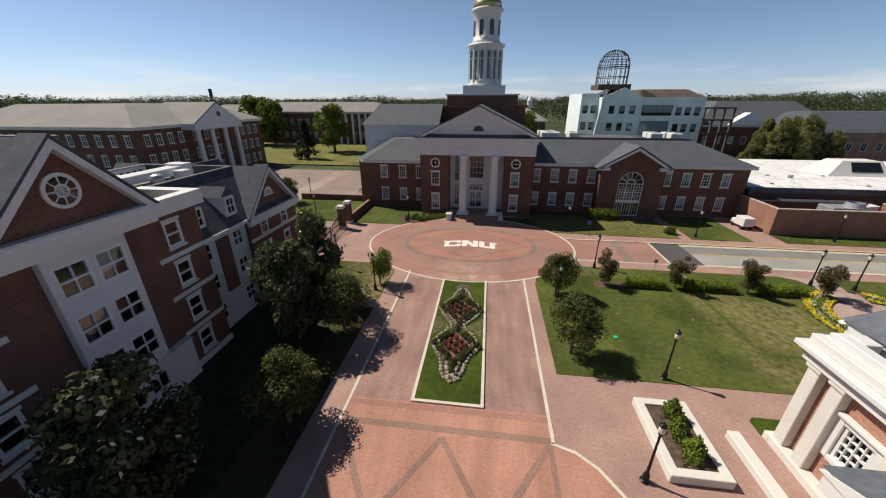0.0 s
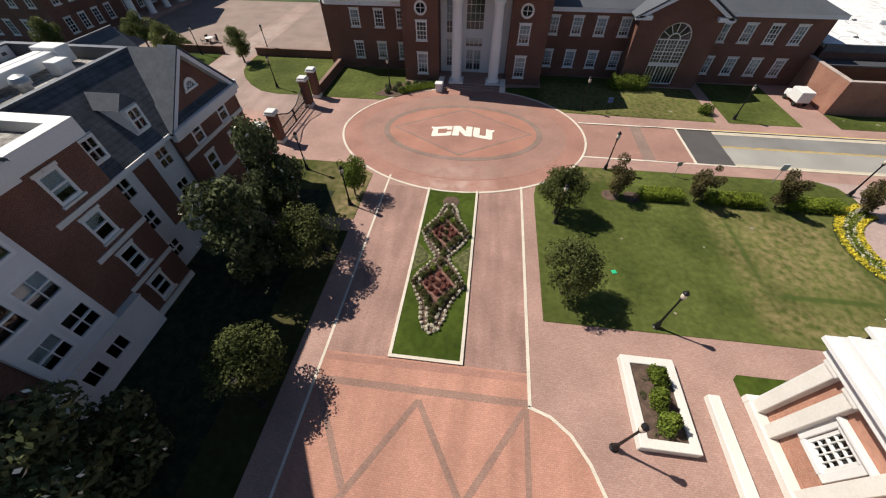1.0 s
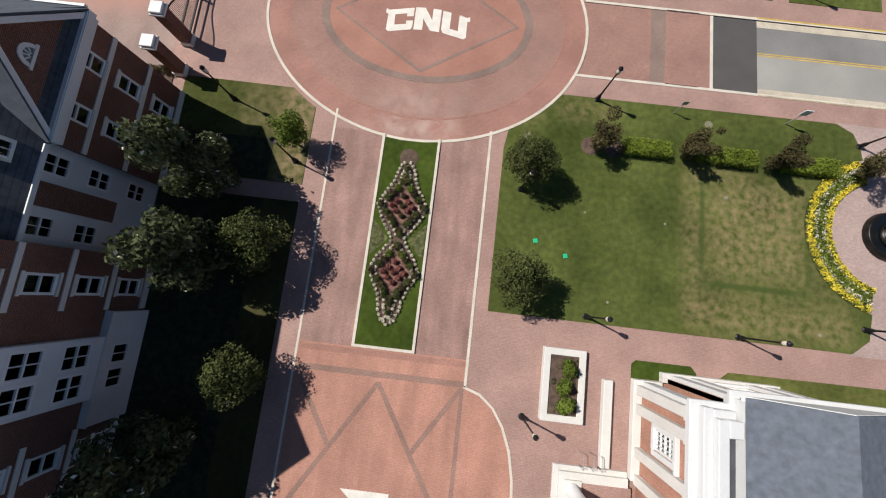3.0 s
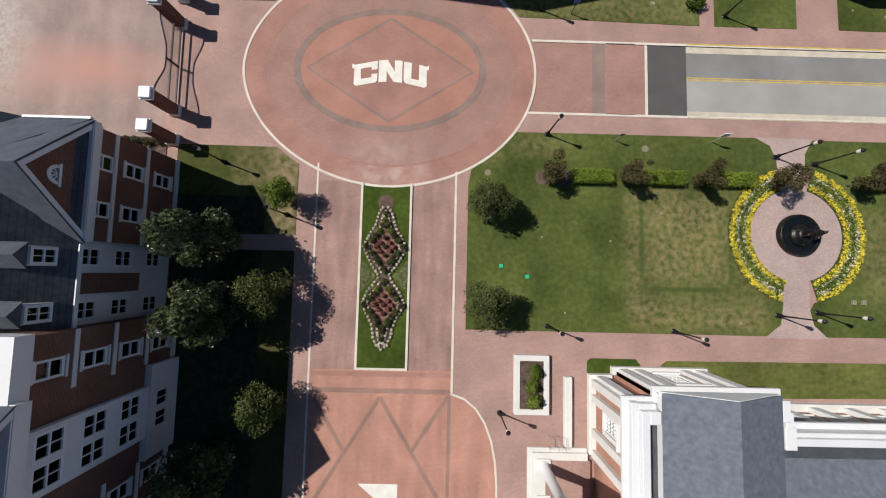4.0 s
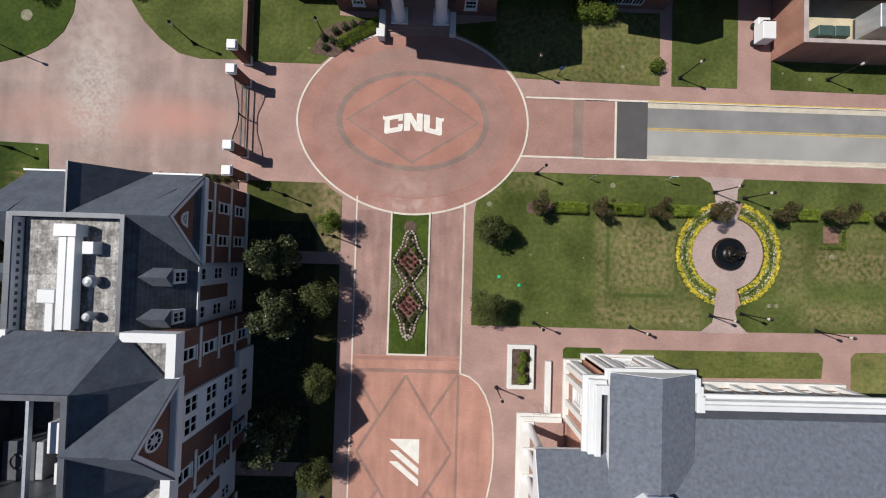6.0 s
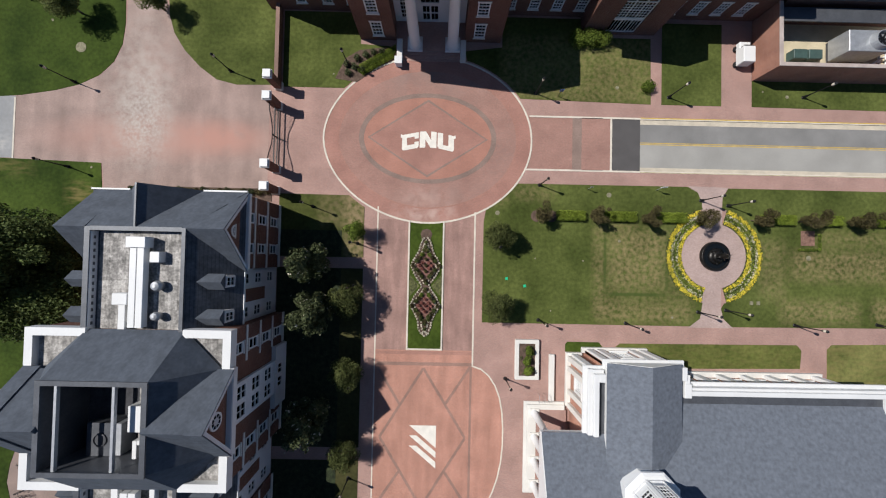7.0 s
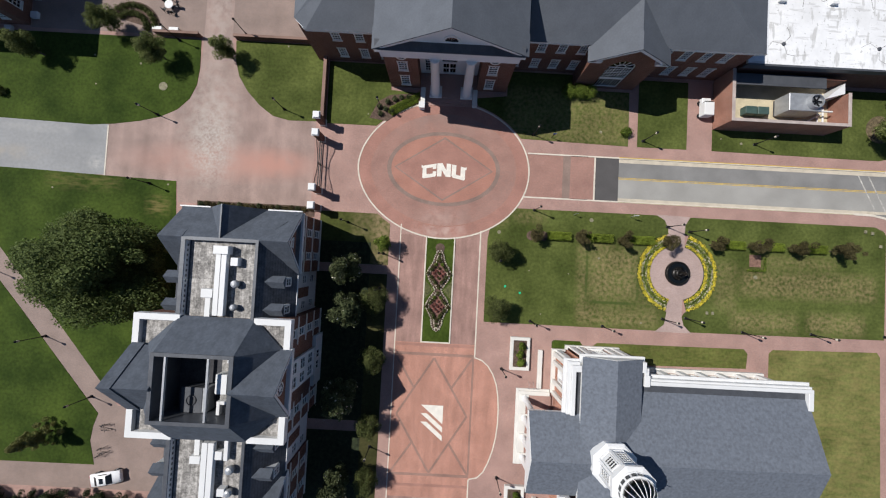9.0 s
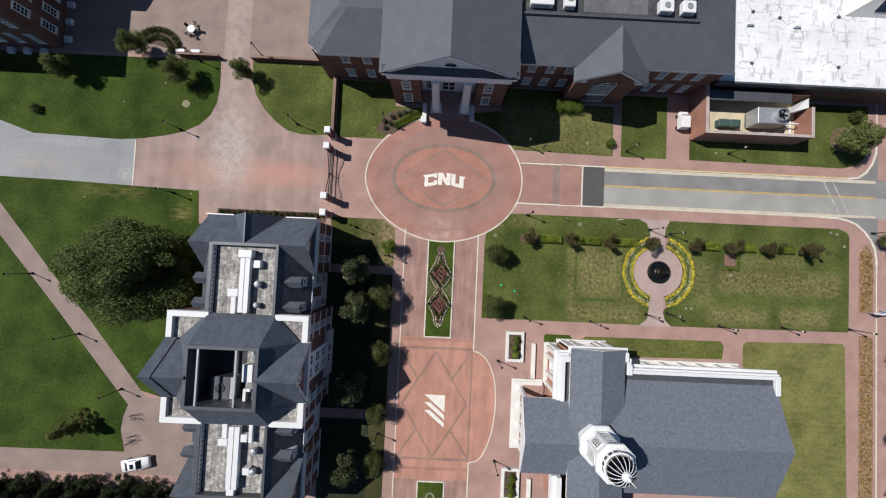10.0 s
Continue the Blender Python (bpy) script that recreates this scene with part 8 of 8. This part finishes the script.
# ---- north-west brick hall with portico ----
nwh = thing("brick_hall", "long red brick hall with pale hipped roof and white portico", "building")
X0, Y0, Y1 = -66.5, 46.5, 86.0
sw = lambda u, v: (u, v, 1.2, 2.0, 2, 4, "sash", True)
cols = [2.2 + 2.75 * k for k in range(4)] + [28.6 + 2.75 * k for k in range(4)]
facade(nwh, X0, Y0, 0, EAST, Y1 - Y0, 12.3, [sw(u, v) for u in cols for v in (2.4, 6.3, 10.2)] + [sw(14.5 + 3.4 * k, v) for k in range(4) for v in (2.4, 6.3, 10.2)])
facade(nwh, X0 - 44, Y0 + 0.02, 0, SOUTH, 43.69, 12.3, [sw(2.2 + 3.3 * k, v) for k in range(13) for v in (2.4, 6.3, 10.2)])
# one added block whose dim colour stands for the hall's unlit inside
part("core", boxes((X0 - 43, X0 - 1.5, Y0 + 1.5, Y1 - 1, 0.05, 12)), DIM_BACKING, nwh, "grey backing block that stands for the unlit rooms")
part("cornice", boxes((X0 - 44.6, X0 + 0.6, Y0 - 0.6, Y1 + 0.6, 12.3, 12.9)), TRIM, nwh, "white eaves")
part("roof", frustum(bmesh.new(), [(X0 - 45, Y0 - 0.8), (X0 + 0.8, Y0 - 0.8), (X0 + 0.8, Y1 + 0.8), (X0 - 45, Y1 + 0.8)], 12.9, [(X0 - 36, Y0 + 8), (X0 - 9, Y0 + 8), (X0 - 9, Y1 - 8), (X0 - 36, Y1 - 8)], 17.0), FARROOF, nwh, "pale weathered grey roof")
part("roof", gable(bmesh.new(), X0 - 10, X0 + 3.4, 57.5, 73.5, 12.9, 17.4, "x"), FARROOF, nwh, "pale grey portico roof")
part("pediment", gable(bmesh.new(), X0 + 3.0, X0 + 3.6, 57.7, 73.3, 12.8, 17.1, "x"), TRIM, nwh, "white pediment")
part("entablature", boxes((X0 + 0.01, X0 + 3.4, 57.6, 73.4, 11.6, 12.9)), TRIM, nwh, "white entablature")
for k in range(4):
    part("column", lathe(bmesh.new(), ((0.8, 0), (0.8, 0.6), (0.62, 0.8), (0.52, 11.0), (0.75, 11.6)), 14, Matrix.Translation((X0 + 2.6, 59.0 + 4.33 * k, 0))), WHITE, nwh, "tall white column", True)
part("porch_floor", boxes((X0 + 0.01, X0 + 4.0, 57.5, 73.5, 0, 0.6)), PAVE, nwh)
part("vent", lathe(bmesh.new(), ((0.6, 0), (0.6, 0.1)), 14, pose(X0 + 3.6, 65.5, 14.8, 0, 90, 0)), DARKGLASS, nwh, "round dark attic vent")
for k in range(7):
    wl = part("window_well", bevelled(boxes((-0.55, 0.55, -0.5, 0.5, 0, 0.5)), 0.05), STUCCO)
    wl.matrix_basis = pose(-69.5 - 2.8 * k, 45.6, 0) if k < 4 else pose(-65.6, 48 + 3.0 * (k - 4), 0)
    tagged(wl, "pale concrete window well beside the brick wall", "window well", "window wells")

# garden court: table, umbrella, planting, benches
tab = thing("patio_table", "round pale patio table with chairs in the court", "table", at=(-44.4, 50.6, 0))
part("tabletop", lathe(bmesh.new(), ((0.65, 0.7), (0.68, 0.73), (0.65, 0.76)), 20), WHITE, tab)
part("pedestal", lathe(bmesh.new(), ((0.3, 0), (0.06, 0.06), (0.06, 0.7)), 10), BLACK, tab)
for k in range(5):
    ch = thing("patio_chair", "dark metal patio chair at the round table", "chair", "patio chairs", at=pose(-44.4 + 1.1 * math.cos(1.257 * k), 50.6 + 1.1 * math.sin(1.257 * k), 0, 0, 0, 72 * k - 90))
    part("seat", bevelled(boxes((-0.24, 0.24, -0.24, 0.24, 0.42, 0.46)), 0.01), BLACK, ch)
    part("backrest", bevelled(boxes((-0.24, 0.24, 0.2, 0.24, 0.46, 0.9)), 0.01), BLACK, ch)
    for a in (-0.2, 0.2):
        for b in (-0.2, 0.2):
            part("leg", boxes((a - 0.02, a + 0.02, b - 0.02, b + 0.02, 0, 0.42)), BLACK, ch)
for x in (-46.2, -43.6):
    bn = thing("bench", "pale stone bench against the garden wall", "bench", "court benches", at=(x, 46.9, 0))
    part("seat", bevelled(boxes((-0.75, 0.75, -0.25, 0.25, 0.4, 0.5)), 0.02), WHITE, bn)
    for a in (-0.55, 0.55):
        part("leg", boxes((a - 0.1, a + 0.1, -0.2, 0.2, 0, 0.4)), WHITE, bn)
cb = thing("planting_bed", "curved bed of low green shrubs in the court", "planting bed")
part("soil", slab(bmesh.new(), arc(-50.5, 46.6, 4.6, 0, 150, 14), 0, 0.05), SOIL, cb)
for k in range(20):
    a = radians(7 * k + 5)
    shrub("shrub", "", -50.5 + (3.9 if k % 2 else 2.6) * math.cos(a), 46.6 + (3.9 if k % 2 else 2.6) * math.sin(a), 0.03, 0.5, 0.6, LEAF, 80 + k % 3, 300, 0.09, cb)
ridge_hedge = [(-20.8 - 0.3 * (k % 2), 47.5 + 0.45 * k, 0.5, 0.5) for k in range(22)]
tagged(new("hedge", leaves_mesh("hedge", ridge_hedge, 2600, 0.09, 8, LEAF)), "green hedge beside the hall's end wall", "hedge")
rack2 = thing("bicycle_rack", "dark metal bicycle rack in the court", "bicycle rack", at=(-24.2, 52.0, 0))
for k in range(5):
    bm = bmesh.new()
    for j in range(6):
        a, b = radians(30 * j), radians(30 * (j + 1))
        tube(bm, (0.35 * math.cos(a), 0.5 * k, 0.8 * math.sin(a)), (0.35 * math.cos(b), 0.5 * k, 0.8 * math.sin(b)), 0.025, k=5)
    part("hoop", bm, BLACK, rack2)

# bicycles on the court west of the dormitory
def bicycle(x, y, turn):
    ob = thing("bicycle", "dark parked bicycle on brick paving", "bicycle", "parked bicycles", at=pose(x, y, 0, 0, 0, turn))
    for dx in (-0.5, 0.5):
        bm = bmesh.new()
        for j in range(14):
            a, b = 2 * math.pi * j / 14, 2 * math.pi * (j + 1) / 14
            tube(bm, (dx + 0.33 * math.cos(a), 0, 0.34 + 0.33 * math.sin(a)), (dx + 0.33 * math.cos(b), 0, 0.34 + 0.33 * math.sin(b)), 0.022, k=5)
        part("wheel", bm, RUBBER, ob)
    bm = bmesh.new()
    for a, b in (((-0.5, 0, 0.34), (-0.1, 0, 0.8)), ((-0.5, 0, 0.34), (0.0, 0, 0.34)), ((0, 0, 0.34), (-0.12, 0, 0.85)), ((0, 0, 0.34), (0.38, 0, 0.8)), ((-0.1, 0, 0.78), (0.38, 0, 0.8)), ((0.5, 0, 0.34), (0.36, 0, 0.95))):
        tube(bm, a, b, 0.02, k=5)
    part("frame", bm, STEEL, ob)
    part("saddle", bevelled(boxes((-0.25, 0.0, -0.06, 0.06, 0.85, 0.91)), 0.02), BLACK, ob)
    part("handlebar", tube(bmesh.new(), (0.36, -0.26, 0.97), (0.36, 0.26, 0.97), 0.018, k=5), BLACK, ob)


for x, y, a in ((-49.4, -14.8, 12), (-49.2, -15.4, -8), (-49.6, -18.3, 20), (-49.3, -18.9, 10), (-49.9, -19.4, 25)):
    bicycle(x, y, a)

# parked white car
car = thing("car", "white saloon car parked at the edge of the court", "car", at=pose(-48.3, -22.5, 0, 0, 0, 12))
prof = [(-2.3, 0.35), (-2.32, 0.75), (-2.15, 0.92), (-1.5, 1.0), (-0.75, 1.42), (0.55, 1.45), (1.25, 1.02), (2.1, 0.88), (2.32, 0.7), (2.3, 0.35)]
bm = bmesh.new()
rows = []
for x, z in prof:
    w = 0.86 if z < 1.1 else 0.66
    rows.append([bm.verts.new((x, -w, z)), bm.verts.new((x, w, z))])
for (a0, a1), (b0, b1) in zip(rows, rows[1:]):
    bm.faces.new((a0, a1, b1, b0))
bm.faces.new((rows[-1][0], rows[-1][1], rows[0][1], rows[0][0]))
bm.faces.new([r[0] for r in rows])
bm.faces.new([r[1] for r in rows][::-1])
bmesh.ops.recalc_face_normals(bm, faces=bm.faces[:])
bmesh.ops.bevel(bm, geom=bm.edges[:], offset=0.06, segments=2, affect="EDGES")
part("body", bm, CARPAINT, car, "", True)
part("windscreen", solid(bmesh.new(), [(0.62, -0.62, 1.45), (0.62, 0.62, 1.45), (1.22, 0.72, 1.08), (1.22, -0.72, 1.08), (0.6, -0.6, 1.35), (0.6, 0.6, 1.35), (1.1, 0.7, 1.0), (1.1, -0.7, 1.0)], ((3, 2, 1, 0), (4, 5, 6, 7), (0, 1, 5, 4), (1, 2, 6, 5), (2, 3, 7, 6), (3, 0, 4, 7))), DARKGLASS, car)
part("rear_window", solid(bmesh.new(), [(-0.8, -0.6, 1.44), (-0.8, 0.6, 1.44), (-1.42, 0.68, 1.08), (-1.42, -0.68, 1.08), (-0.78, -0.6, 1.34), (-0.78, 0.6, 1.34), (-1.3, 0.66, 1.0), (-1.3, -0.66, 1.0)], ((0, 1, 2, 3), (7, 6, 5, 4), (4, 5, 1, 0), (5, 6, 2, 1), (6, 7, 3, 2), (7, 4, 0, 3))), DARKGLASS, car)
part("sunroof", bevelled(boxes((-0.35, 0.25, -0.4, 0.4, 1.44, 1.475)), 0.01), DARKGLASS, car)
for s in (-1, 1):
    part("side_window", boxes((-0.7, 0.7, s * 0.79 - 0.02, s * 0.79 + 0.02, 1.08, 1.32)), DARKGLASS, car)
    part("headlight", bevelled(boxes((2.2, 2.33, s * 0.62 - 0.16, s * 0.62 + 0.16, 0.66, 0.8)), 0.02), GALV, car)
    part("tail_light", bevelled(boxes((-2.34, -2.22, s * 0.62 - 0.16, s * 0.62 + 0.16, 0.7, 0.84)), 0.02), mat("red_lens", (0.3, 0.02, 0.02), 0.3, 0.02), car)
    for x in (-1.4, 1.45):
        wh = part("wheel", lathe(bmesh.new(), ((0.3, -0.1), (0.33, -0.06), (0.33, 0.06), (0.3, 0.1)), 18, pose(x, s * 0.82, 0.33, 90, 0, 0)), RUBBER, car)
        part("rim", lathe(bmesh.new(), ((0.19, -0.11), (0.2, 0.11)), 14, pose(x, s * 0.82, 0.33, 90, 0, 0)), GALV, wh)

# east roadside strip and sign
strip = thing("planting_bed", "dry yellow-brown planting strip along the street", "planting bed")
for y0, y1 in ((7.4, 19.2), (-60, 3.4)):
    tip = [(73.3, y1 - 1.0), (72.7, y1 - 0.3), (72.2, y1 - 0.5), (71.4, y1 - 2.4)] if y1 > 10 else [(73.7, y1), (71.4, y1)]
    part("soil", slab(bmesh.new(), [(71.4, y0), (73.7, y0), (73.8, y1 - 4.0)] + tip, -0.05, 0.05), mat("dry_straw_mulch", (0.25, 0.16, 0.085), 0.95, 0.3, 0.4, 5, bump=0.4), strip, "dry straw-coloured planting")
rng = random.Random(5)
tuft = leaves_mesh("dry_ground_cover", [(rng.uniform(71.6, 73.5), y, 0.15, 0.2) for y in [rng.uniform(7.6, 17.6) for _ in range(120)] + [rng.uniform(-30, 3.2) for _ in range(260)]], 5200, 0.08, 3, mat("yellow_brown_foliage", (0.26, 0.165, 0.05), 0.8, 0.3, 0.6, 4, island=0.4))
dt = new("dry_ground_cover", tuft)
dt.parent = strip
tagged(dt, "yellow and brown low plants", kind="stuff")
sg = thing("street_sign", "white and blue sign board beside the street", "sign", at=pose(73.7, 7.7, 0, 0, 0, 12))
part("panel", bevelled(boxes((-1.3, 1.3, -0.12, 0.12, 1.2, 2.4)), 0.03), WHITE, sg)
part("stripe", boxes((-0.9, 0.9, -0.14, 0.14, 1.6, 2.0)), mat("blue_sign_paint", (0.06, 0.12, 0.35), 0.5, 0.05), sg, "blue stripe")
for x in (-1.1, 1.1):
    part("post", boxes((x - 0.06, x + 0.06, -0.06, 0.06, 0, 1.2)), GALV, sg)
for x, y in ((66.3, 20.7), (67.4, 20.5), (68.7, 18.5), (41.8, 6.8), (42.7, 6.8)):
    ub = part("utility_box", bevelled(boxes((-0.16, 0.16, -0.24, 0.24, 0, 0.25)), 0.04), LID)
    ub.matrix_basis = pose(x, y, 0.03)
    tagged(ub, "small pale utility box on the lawn", "utility box", "lawn utility boxes")
ring_m = part("mulch_ring", lathe(bmesh.new(), ((2.2, 0.0), (2.2, 0.06), (2.0, 0.07)), 24), mat("grassy_brown_mulch", (0.13, 0.10, 0.055), 0.95, 0.3, 0.5, 6, bump=0.4))
ring_m.matrix_basis = pose(68.4, 37.0, 0)
tagged(ring_m, "brown mulch ring round a tree", "mulch ring", "mulch rings")
for x in (14.3, 16.2):
    mr = part("mulch_ring", lathe(bmesh.new(), ((0.75, 0.0), (0.75, 0.05), (0.6, 0.06)), 18), SOIL)
    mr.matrix_basis = pose(x - 0.2, 17.4, 0)
    tagged(mr, "brown mulch ring round a tree", "mulch ring", "mulch rings")
hedge_sq = [(48.0 + 0.35 * k, 13.75, 0.2, 0.2) for k in range(8)] + [(50.6, 13.9 + 0.35 * k, 0.2, 0.2) for k in range(6)]
tagged(new("hedge", leaves_mesh("hedge", hedge_sq, 1200, 0.06, 6, LEAF_LIGHT)), "small square box hedge on the lawn", "hedge")
part_m = part("mulch_patch", boxes((48.3, 50.1, 14.3, 16.2, 0, 0.06)), mat("brown_bark_mulch", (0.20, 0.115, 0.085), 0.95, 0.2, 0.4, 8, bump=0.4))
tagged(part_m, "square patch of brown mulch beside the hedge", "mulch bed")

# ---- far buildings ----
far_w = thing("brick_hall", "distant long brick hall with pale roof and white columns", "building")
facade(far_w, -104, 140, 0, SOUTH, 60, 12.6, [(3 + 3.6 * k, v, 1.6, 2.6, 2, 4, "plain", False) for k in range(16) for v in (3.6, 9.0)])
part("core", boxes((-103, -45, 142, 158, 0.05, 12)), DIM_BACKING, far_w)
part("cornice", boxes((-105, -43, 139.2, 160, 12.6, 13.3)), TRIM, far_w)
part("roof", frustum(bmesh.new(), [(-105.5, 138.8), (-42.5, 138.8), (-42.5, 160.5), (-105.5, 160.5)], 13.3, [(-98, 147), (-50, 147), (-50, 152), (-98, 152)], 17.2), FARROOF, far_w, "pale grey roof")
for k in range(9):
    part("column", lathe(bmesh.new(), ((0.55, 0), (0.45, 12.4)), 10, Matrix.Translation((-70 + 3.0 * k, 139.3, 0))), WHITE, far_w)
con = thing("unfinished_building", "unfinished building in pale blue sheathing with open floors", "building", at=Matrix.Diagonal((1, 1, 1.13, 1)))
csash = lambda u, v: (u, v, 1.5, 2.0, 1, 1, "plain", False)
facade(con, 37.4, 110, 0, SOUTH, 12.0, 16.5, [csash(u, v) for u in (3.0, 6.2, 9.3) for v in (4.2, 8.6, 13.2)], SHEATH, frame_mat=STEEL)
part("gable_wall", solid(bmesh.new(), [(37.4, 110, 16.5), (49.4, 110, 16.5), (43.4, 110, 19.0), (37.4, 110.4, 16.5), (49.4, 110.4, 16.5), (43.4, 110.4, 19.0)], ((0, 1, 2), (5, 4, 3), (0, 3, 4, 1), (1, 4, 5, 2), (2, 5, 3, 0))), SHEATH, con)
facade(con, 49.4, 110.6, 0, SOUTH, 19.0, 16.5, [(5.0, 5.6, 8.6, 9.0, 1, 1, "plain", False), (5.0, 13.0, 9.0, 2.6, 1, 1, "plain", False)] + [csash(u, v) for u in (11.5, 14.2, 17.0) for v in (8.4, 12.8)], SHEATH, frame_mat=STEEL)
facade(con, 31.6, 114, 0, SOUTH, 5.8, 17.5, [csash(u, v) for u in (1.6, 4.2) for v in (4.2, 8.6, 13.2)], SHEATH, frame_mat=STEEL)
part("wall", boxes((31.6, 31.9, 114.4, 134, 0, 17.5)), SHEATH, con)
part("wall", boxes((37.1, 37.4, 110.1, 114, 0, 16.5)), SHEATH, con)
part("wall", boxes((68.1, 68.4, 111, 134, 0, 16.5)), SHEATH, con)
part("core", boxes((32.3, 67.5, 116, 133, 0.05, 15)), DIM_BACKING, con)
part("roof", gable(bmesh.new(), 37.2, 49.6, 110.42, 130, 16.2, 19.0, "y"), RUSTED, con, "rusty bare roof deck")
part("roof", frustum(bmesh.new(), [(49.6, 111.0), (68, 111.0), (68, 134), (49.6, 134)], 16.5, [(51, 117), (65, 117), (65, 128), (51, 128)], 18.6), RUSTED, con, "rusty bare roof deck")
part("ramp", solid(bmesh.new(), [(38.3, 112, 20.5), (39.2, 112, 20.5), (36.6, 108.6, 5.0), (35.6, 108.6, 5.0), (38.3, 112.9, 20.5), (39.2, 112.9, 20.5), (36.6, 109.5, 5.0), (35.6, 109.5, 5.0)], ((0, 1, 2, 3), (7, 6, 5, 4), (0, 4, 5, 1), (1, 5, 6, 2), (2, 6, 7, 3), (3, 7, 4, 0))), TRIM, con, "pale debris chute")
cage = thing("dome_frame", "open dark steel dome frame on the unfinished building", "dome frame")
DX, DY = 40.6, 116.0
part("platform", boxes((DX - 4.9, DX + 4.9, DY - 4.6, DY + 4.9, 20.9, 22.4)), RUSTED, cage, "rusty platform")
dprof = [(4.7, 22.4), (4.7, 27.6), (4.35, 29.4), (3.5, 30.9), (2.2, 31.9), (0.6, 32.4)]
for k in range(18):
    a = radians(20 * k)
    bm = bmesh.new()
    for (r0, z0), (r1, z1) in zip(dprof, dprof[1:]):
        tube(bm, (DX + r0 * math.cos(a), DY + r0 * math.sin(a), z0), (DX + r1 * math.cos(a), DY + r1 * math.sin(a), z1), 0.11, k=4)
    part("rib", bm, STEEL, cage)
for z, r in ((24.6, 4.7), (27.4, 4.7), (27.9, 4.7), (29.4, 4.35), (30.9, 3.5), (32.3, 0.8)):
    bm = bmesh.new()
    for k in range(18):
        a, b = radians(20 * k), radians(20 * k + 20)
        tube(bm, (DX + r * math.cos(a), DY + r * math.sin(a), z), (DX + r * math.cos(b), DY + r * math.sin(b), z), 0.1, k=4)
    part("ring", bm, STEEL, cage)
sf = thing("steel_frame", "bare rusty steel building frame", "steel frame")
for x in (63.1, 65.7, 68.3, 70.9):
    part("post", boxes((x - 0.22, x + 0.22, 99.7, 100.3, 0, 15.4)), RUSTED, sf)
for z in (8.5, 12.2, 15.4):
    part("beam", boxes((62.8, 71.2, 99.8, 100.2, z, z + 0.45)), RUSTED, sf)
for k, (x0, x1, y0, y1, h, r, lab) in enumerate(((72, 112, 118, 150, 9.5, 17.5, "distant low hall with a grey roof"), (92, 150, 104, 128, 9.0, 14.5, "distant low brick building with a dark grey roof"), (132, 200, 95, 115, 9.0, 13.5, "distant low building with a dark roof"), (-20, 26, 150, 170, 9.0, 15.0, "distant brick hall behind the tower"), (-140, -112, 150, 170, 11.0, 16.0, "distant hall with a pale roof"))):
    fb = thing("brick_hall", lab, "building", "distant halls")
    facade(fb, x0, y0, 0, SOUTH, x1 - x0, h, [(3 + 4.0 * j, h * 0.55, 1.5, 2.4, 2, 4, "plain", False) for j in range(int((x1 - x0 - 3) / 4.0))], BRICK_LIGHT if k == 1 else BRICK)
    part("wall", boxes((x0, x0 + 0.3, y0 + 0.3, y1, 0, h)), BRICK, fb)
    part("cornice", boxes((x0 - 0.8, x1 + 0.8, y0 - 0.8, y1, h, h + 0.6)), TRIM, fb)
    part("roof", frustum(bmesh.new(), [(x0 - 1, y0 - 1), (x1 + 1, y0 - 1), (x1 + 1, y1 + 1), (x0 - 1, y1 + 1)], h + 0.6, [(x0 + 8, y0 + 8), (x1 - 8, y0 + 8), (x1 - 8, y1 - 8), (x0 + 8, y1 - 8)], r), SLATE if k in (1, 2) else HALLROOF if k == 0 else FARROOF, fb, "grey roof")
    if k == 0:
        part("pediment", gable(bmesh.new(), 80, 92, 116.5, 120, 10.1, 14.0, "y"), TRIM, fb, "white pediment")
spire = thing("far_cupola", "small distant white cupola", "cupola", at=(19.5, 160, 14.5))
part("drum", lathe(bmesh.new(), ((1.2, 0), (1.2, 3), (1.5, 3.2), (1.0, 4), (0.3, 5.2)), 12), WHITE, spire)
water_t = thing("stadium_light_mast", "distant light mast above the woods", "mast", at=(-252, 300, 0))
part("mast", lathe(bmesh.new(), ((0.8, 0), (0.6, 27)), 6), STEEL, water_t)
part("head", bevelled(boxes((-1.6, 1.6, -0.5, 0.5, 21, 28)), 0.2), STEEL, water_t, "dark lamp bank")

# far woods
rng = random.Random(3)
wood = []
for _ in range(3600):
    d = rng.uniform(230, 900) if rng.random() < 0.75 else rng.uniform(900, 1900)
    a = radians(rng.uniform(28, 158))
    if d < 420 and a < radians(72):
        d += 260
    x, y = d * math.cos(a), d * math.sin(a)
    if -150 < x < 200 and y < 175:
        continue
    hgt = rng.uniform(11, 15) + 5.0 * math.sin(9 * a) * math.sin(0.011 * d) + min(9, d * 0.012) + (3 if a < radians(80) else 0)
    r = rng.uniform(3.0, 5.5) * (1 + d / 900)
    wood.append((x, y, hgt - r * 0.75, r))
    if rng.random() < 0.6:
        wood.append((x + rng.uniform(-4, 4), y + rng.uniform(-4, 4), hgt * 0.45, r))
wd = new("woods", leaves_mesh("woods", wood, 300000, 0.95, 2, LEAF_FAR, 0.75))
tagged(wd, "dense green woods that reach the horizon", "woods", kind="stuff")
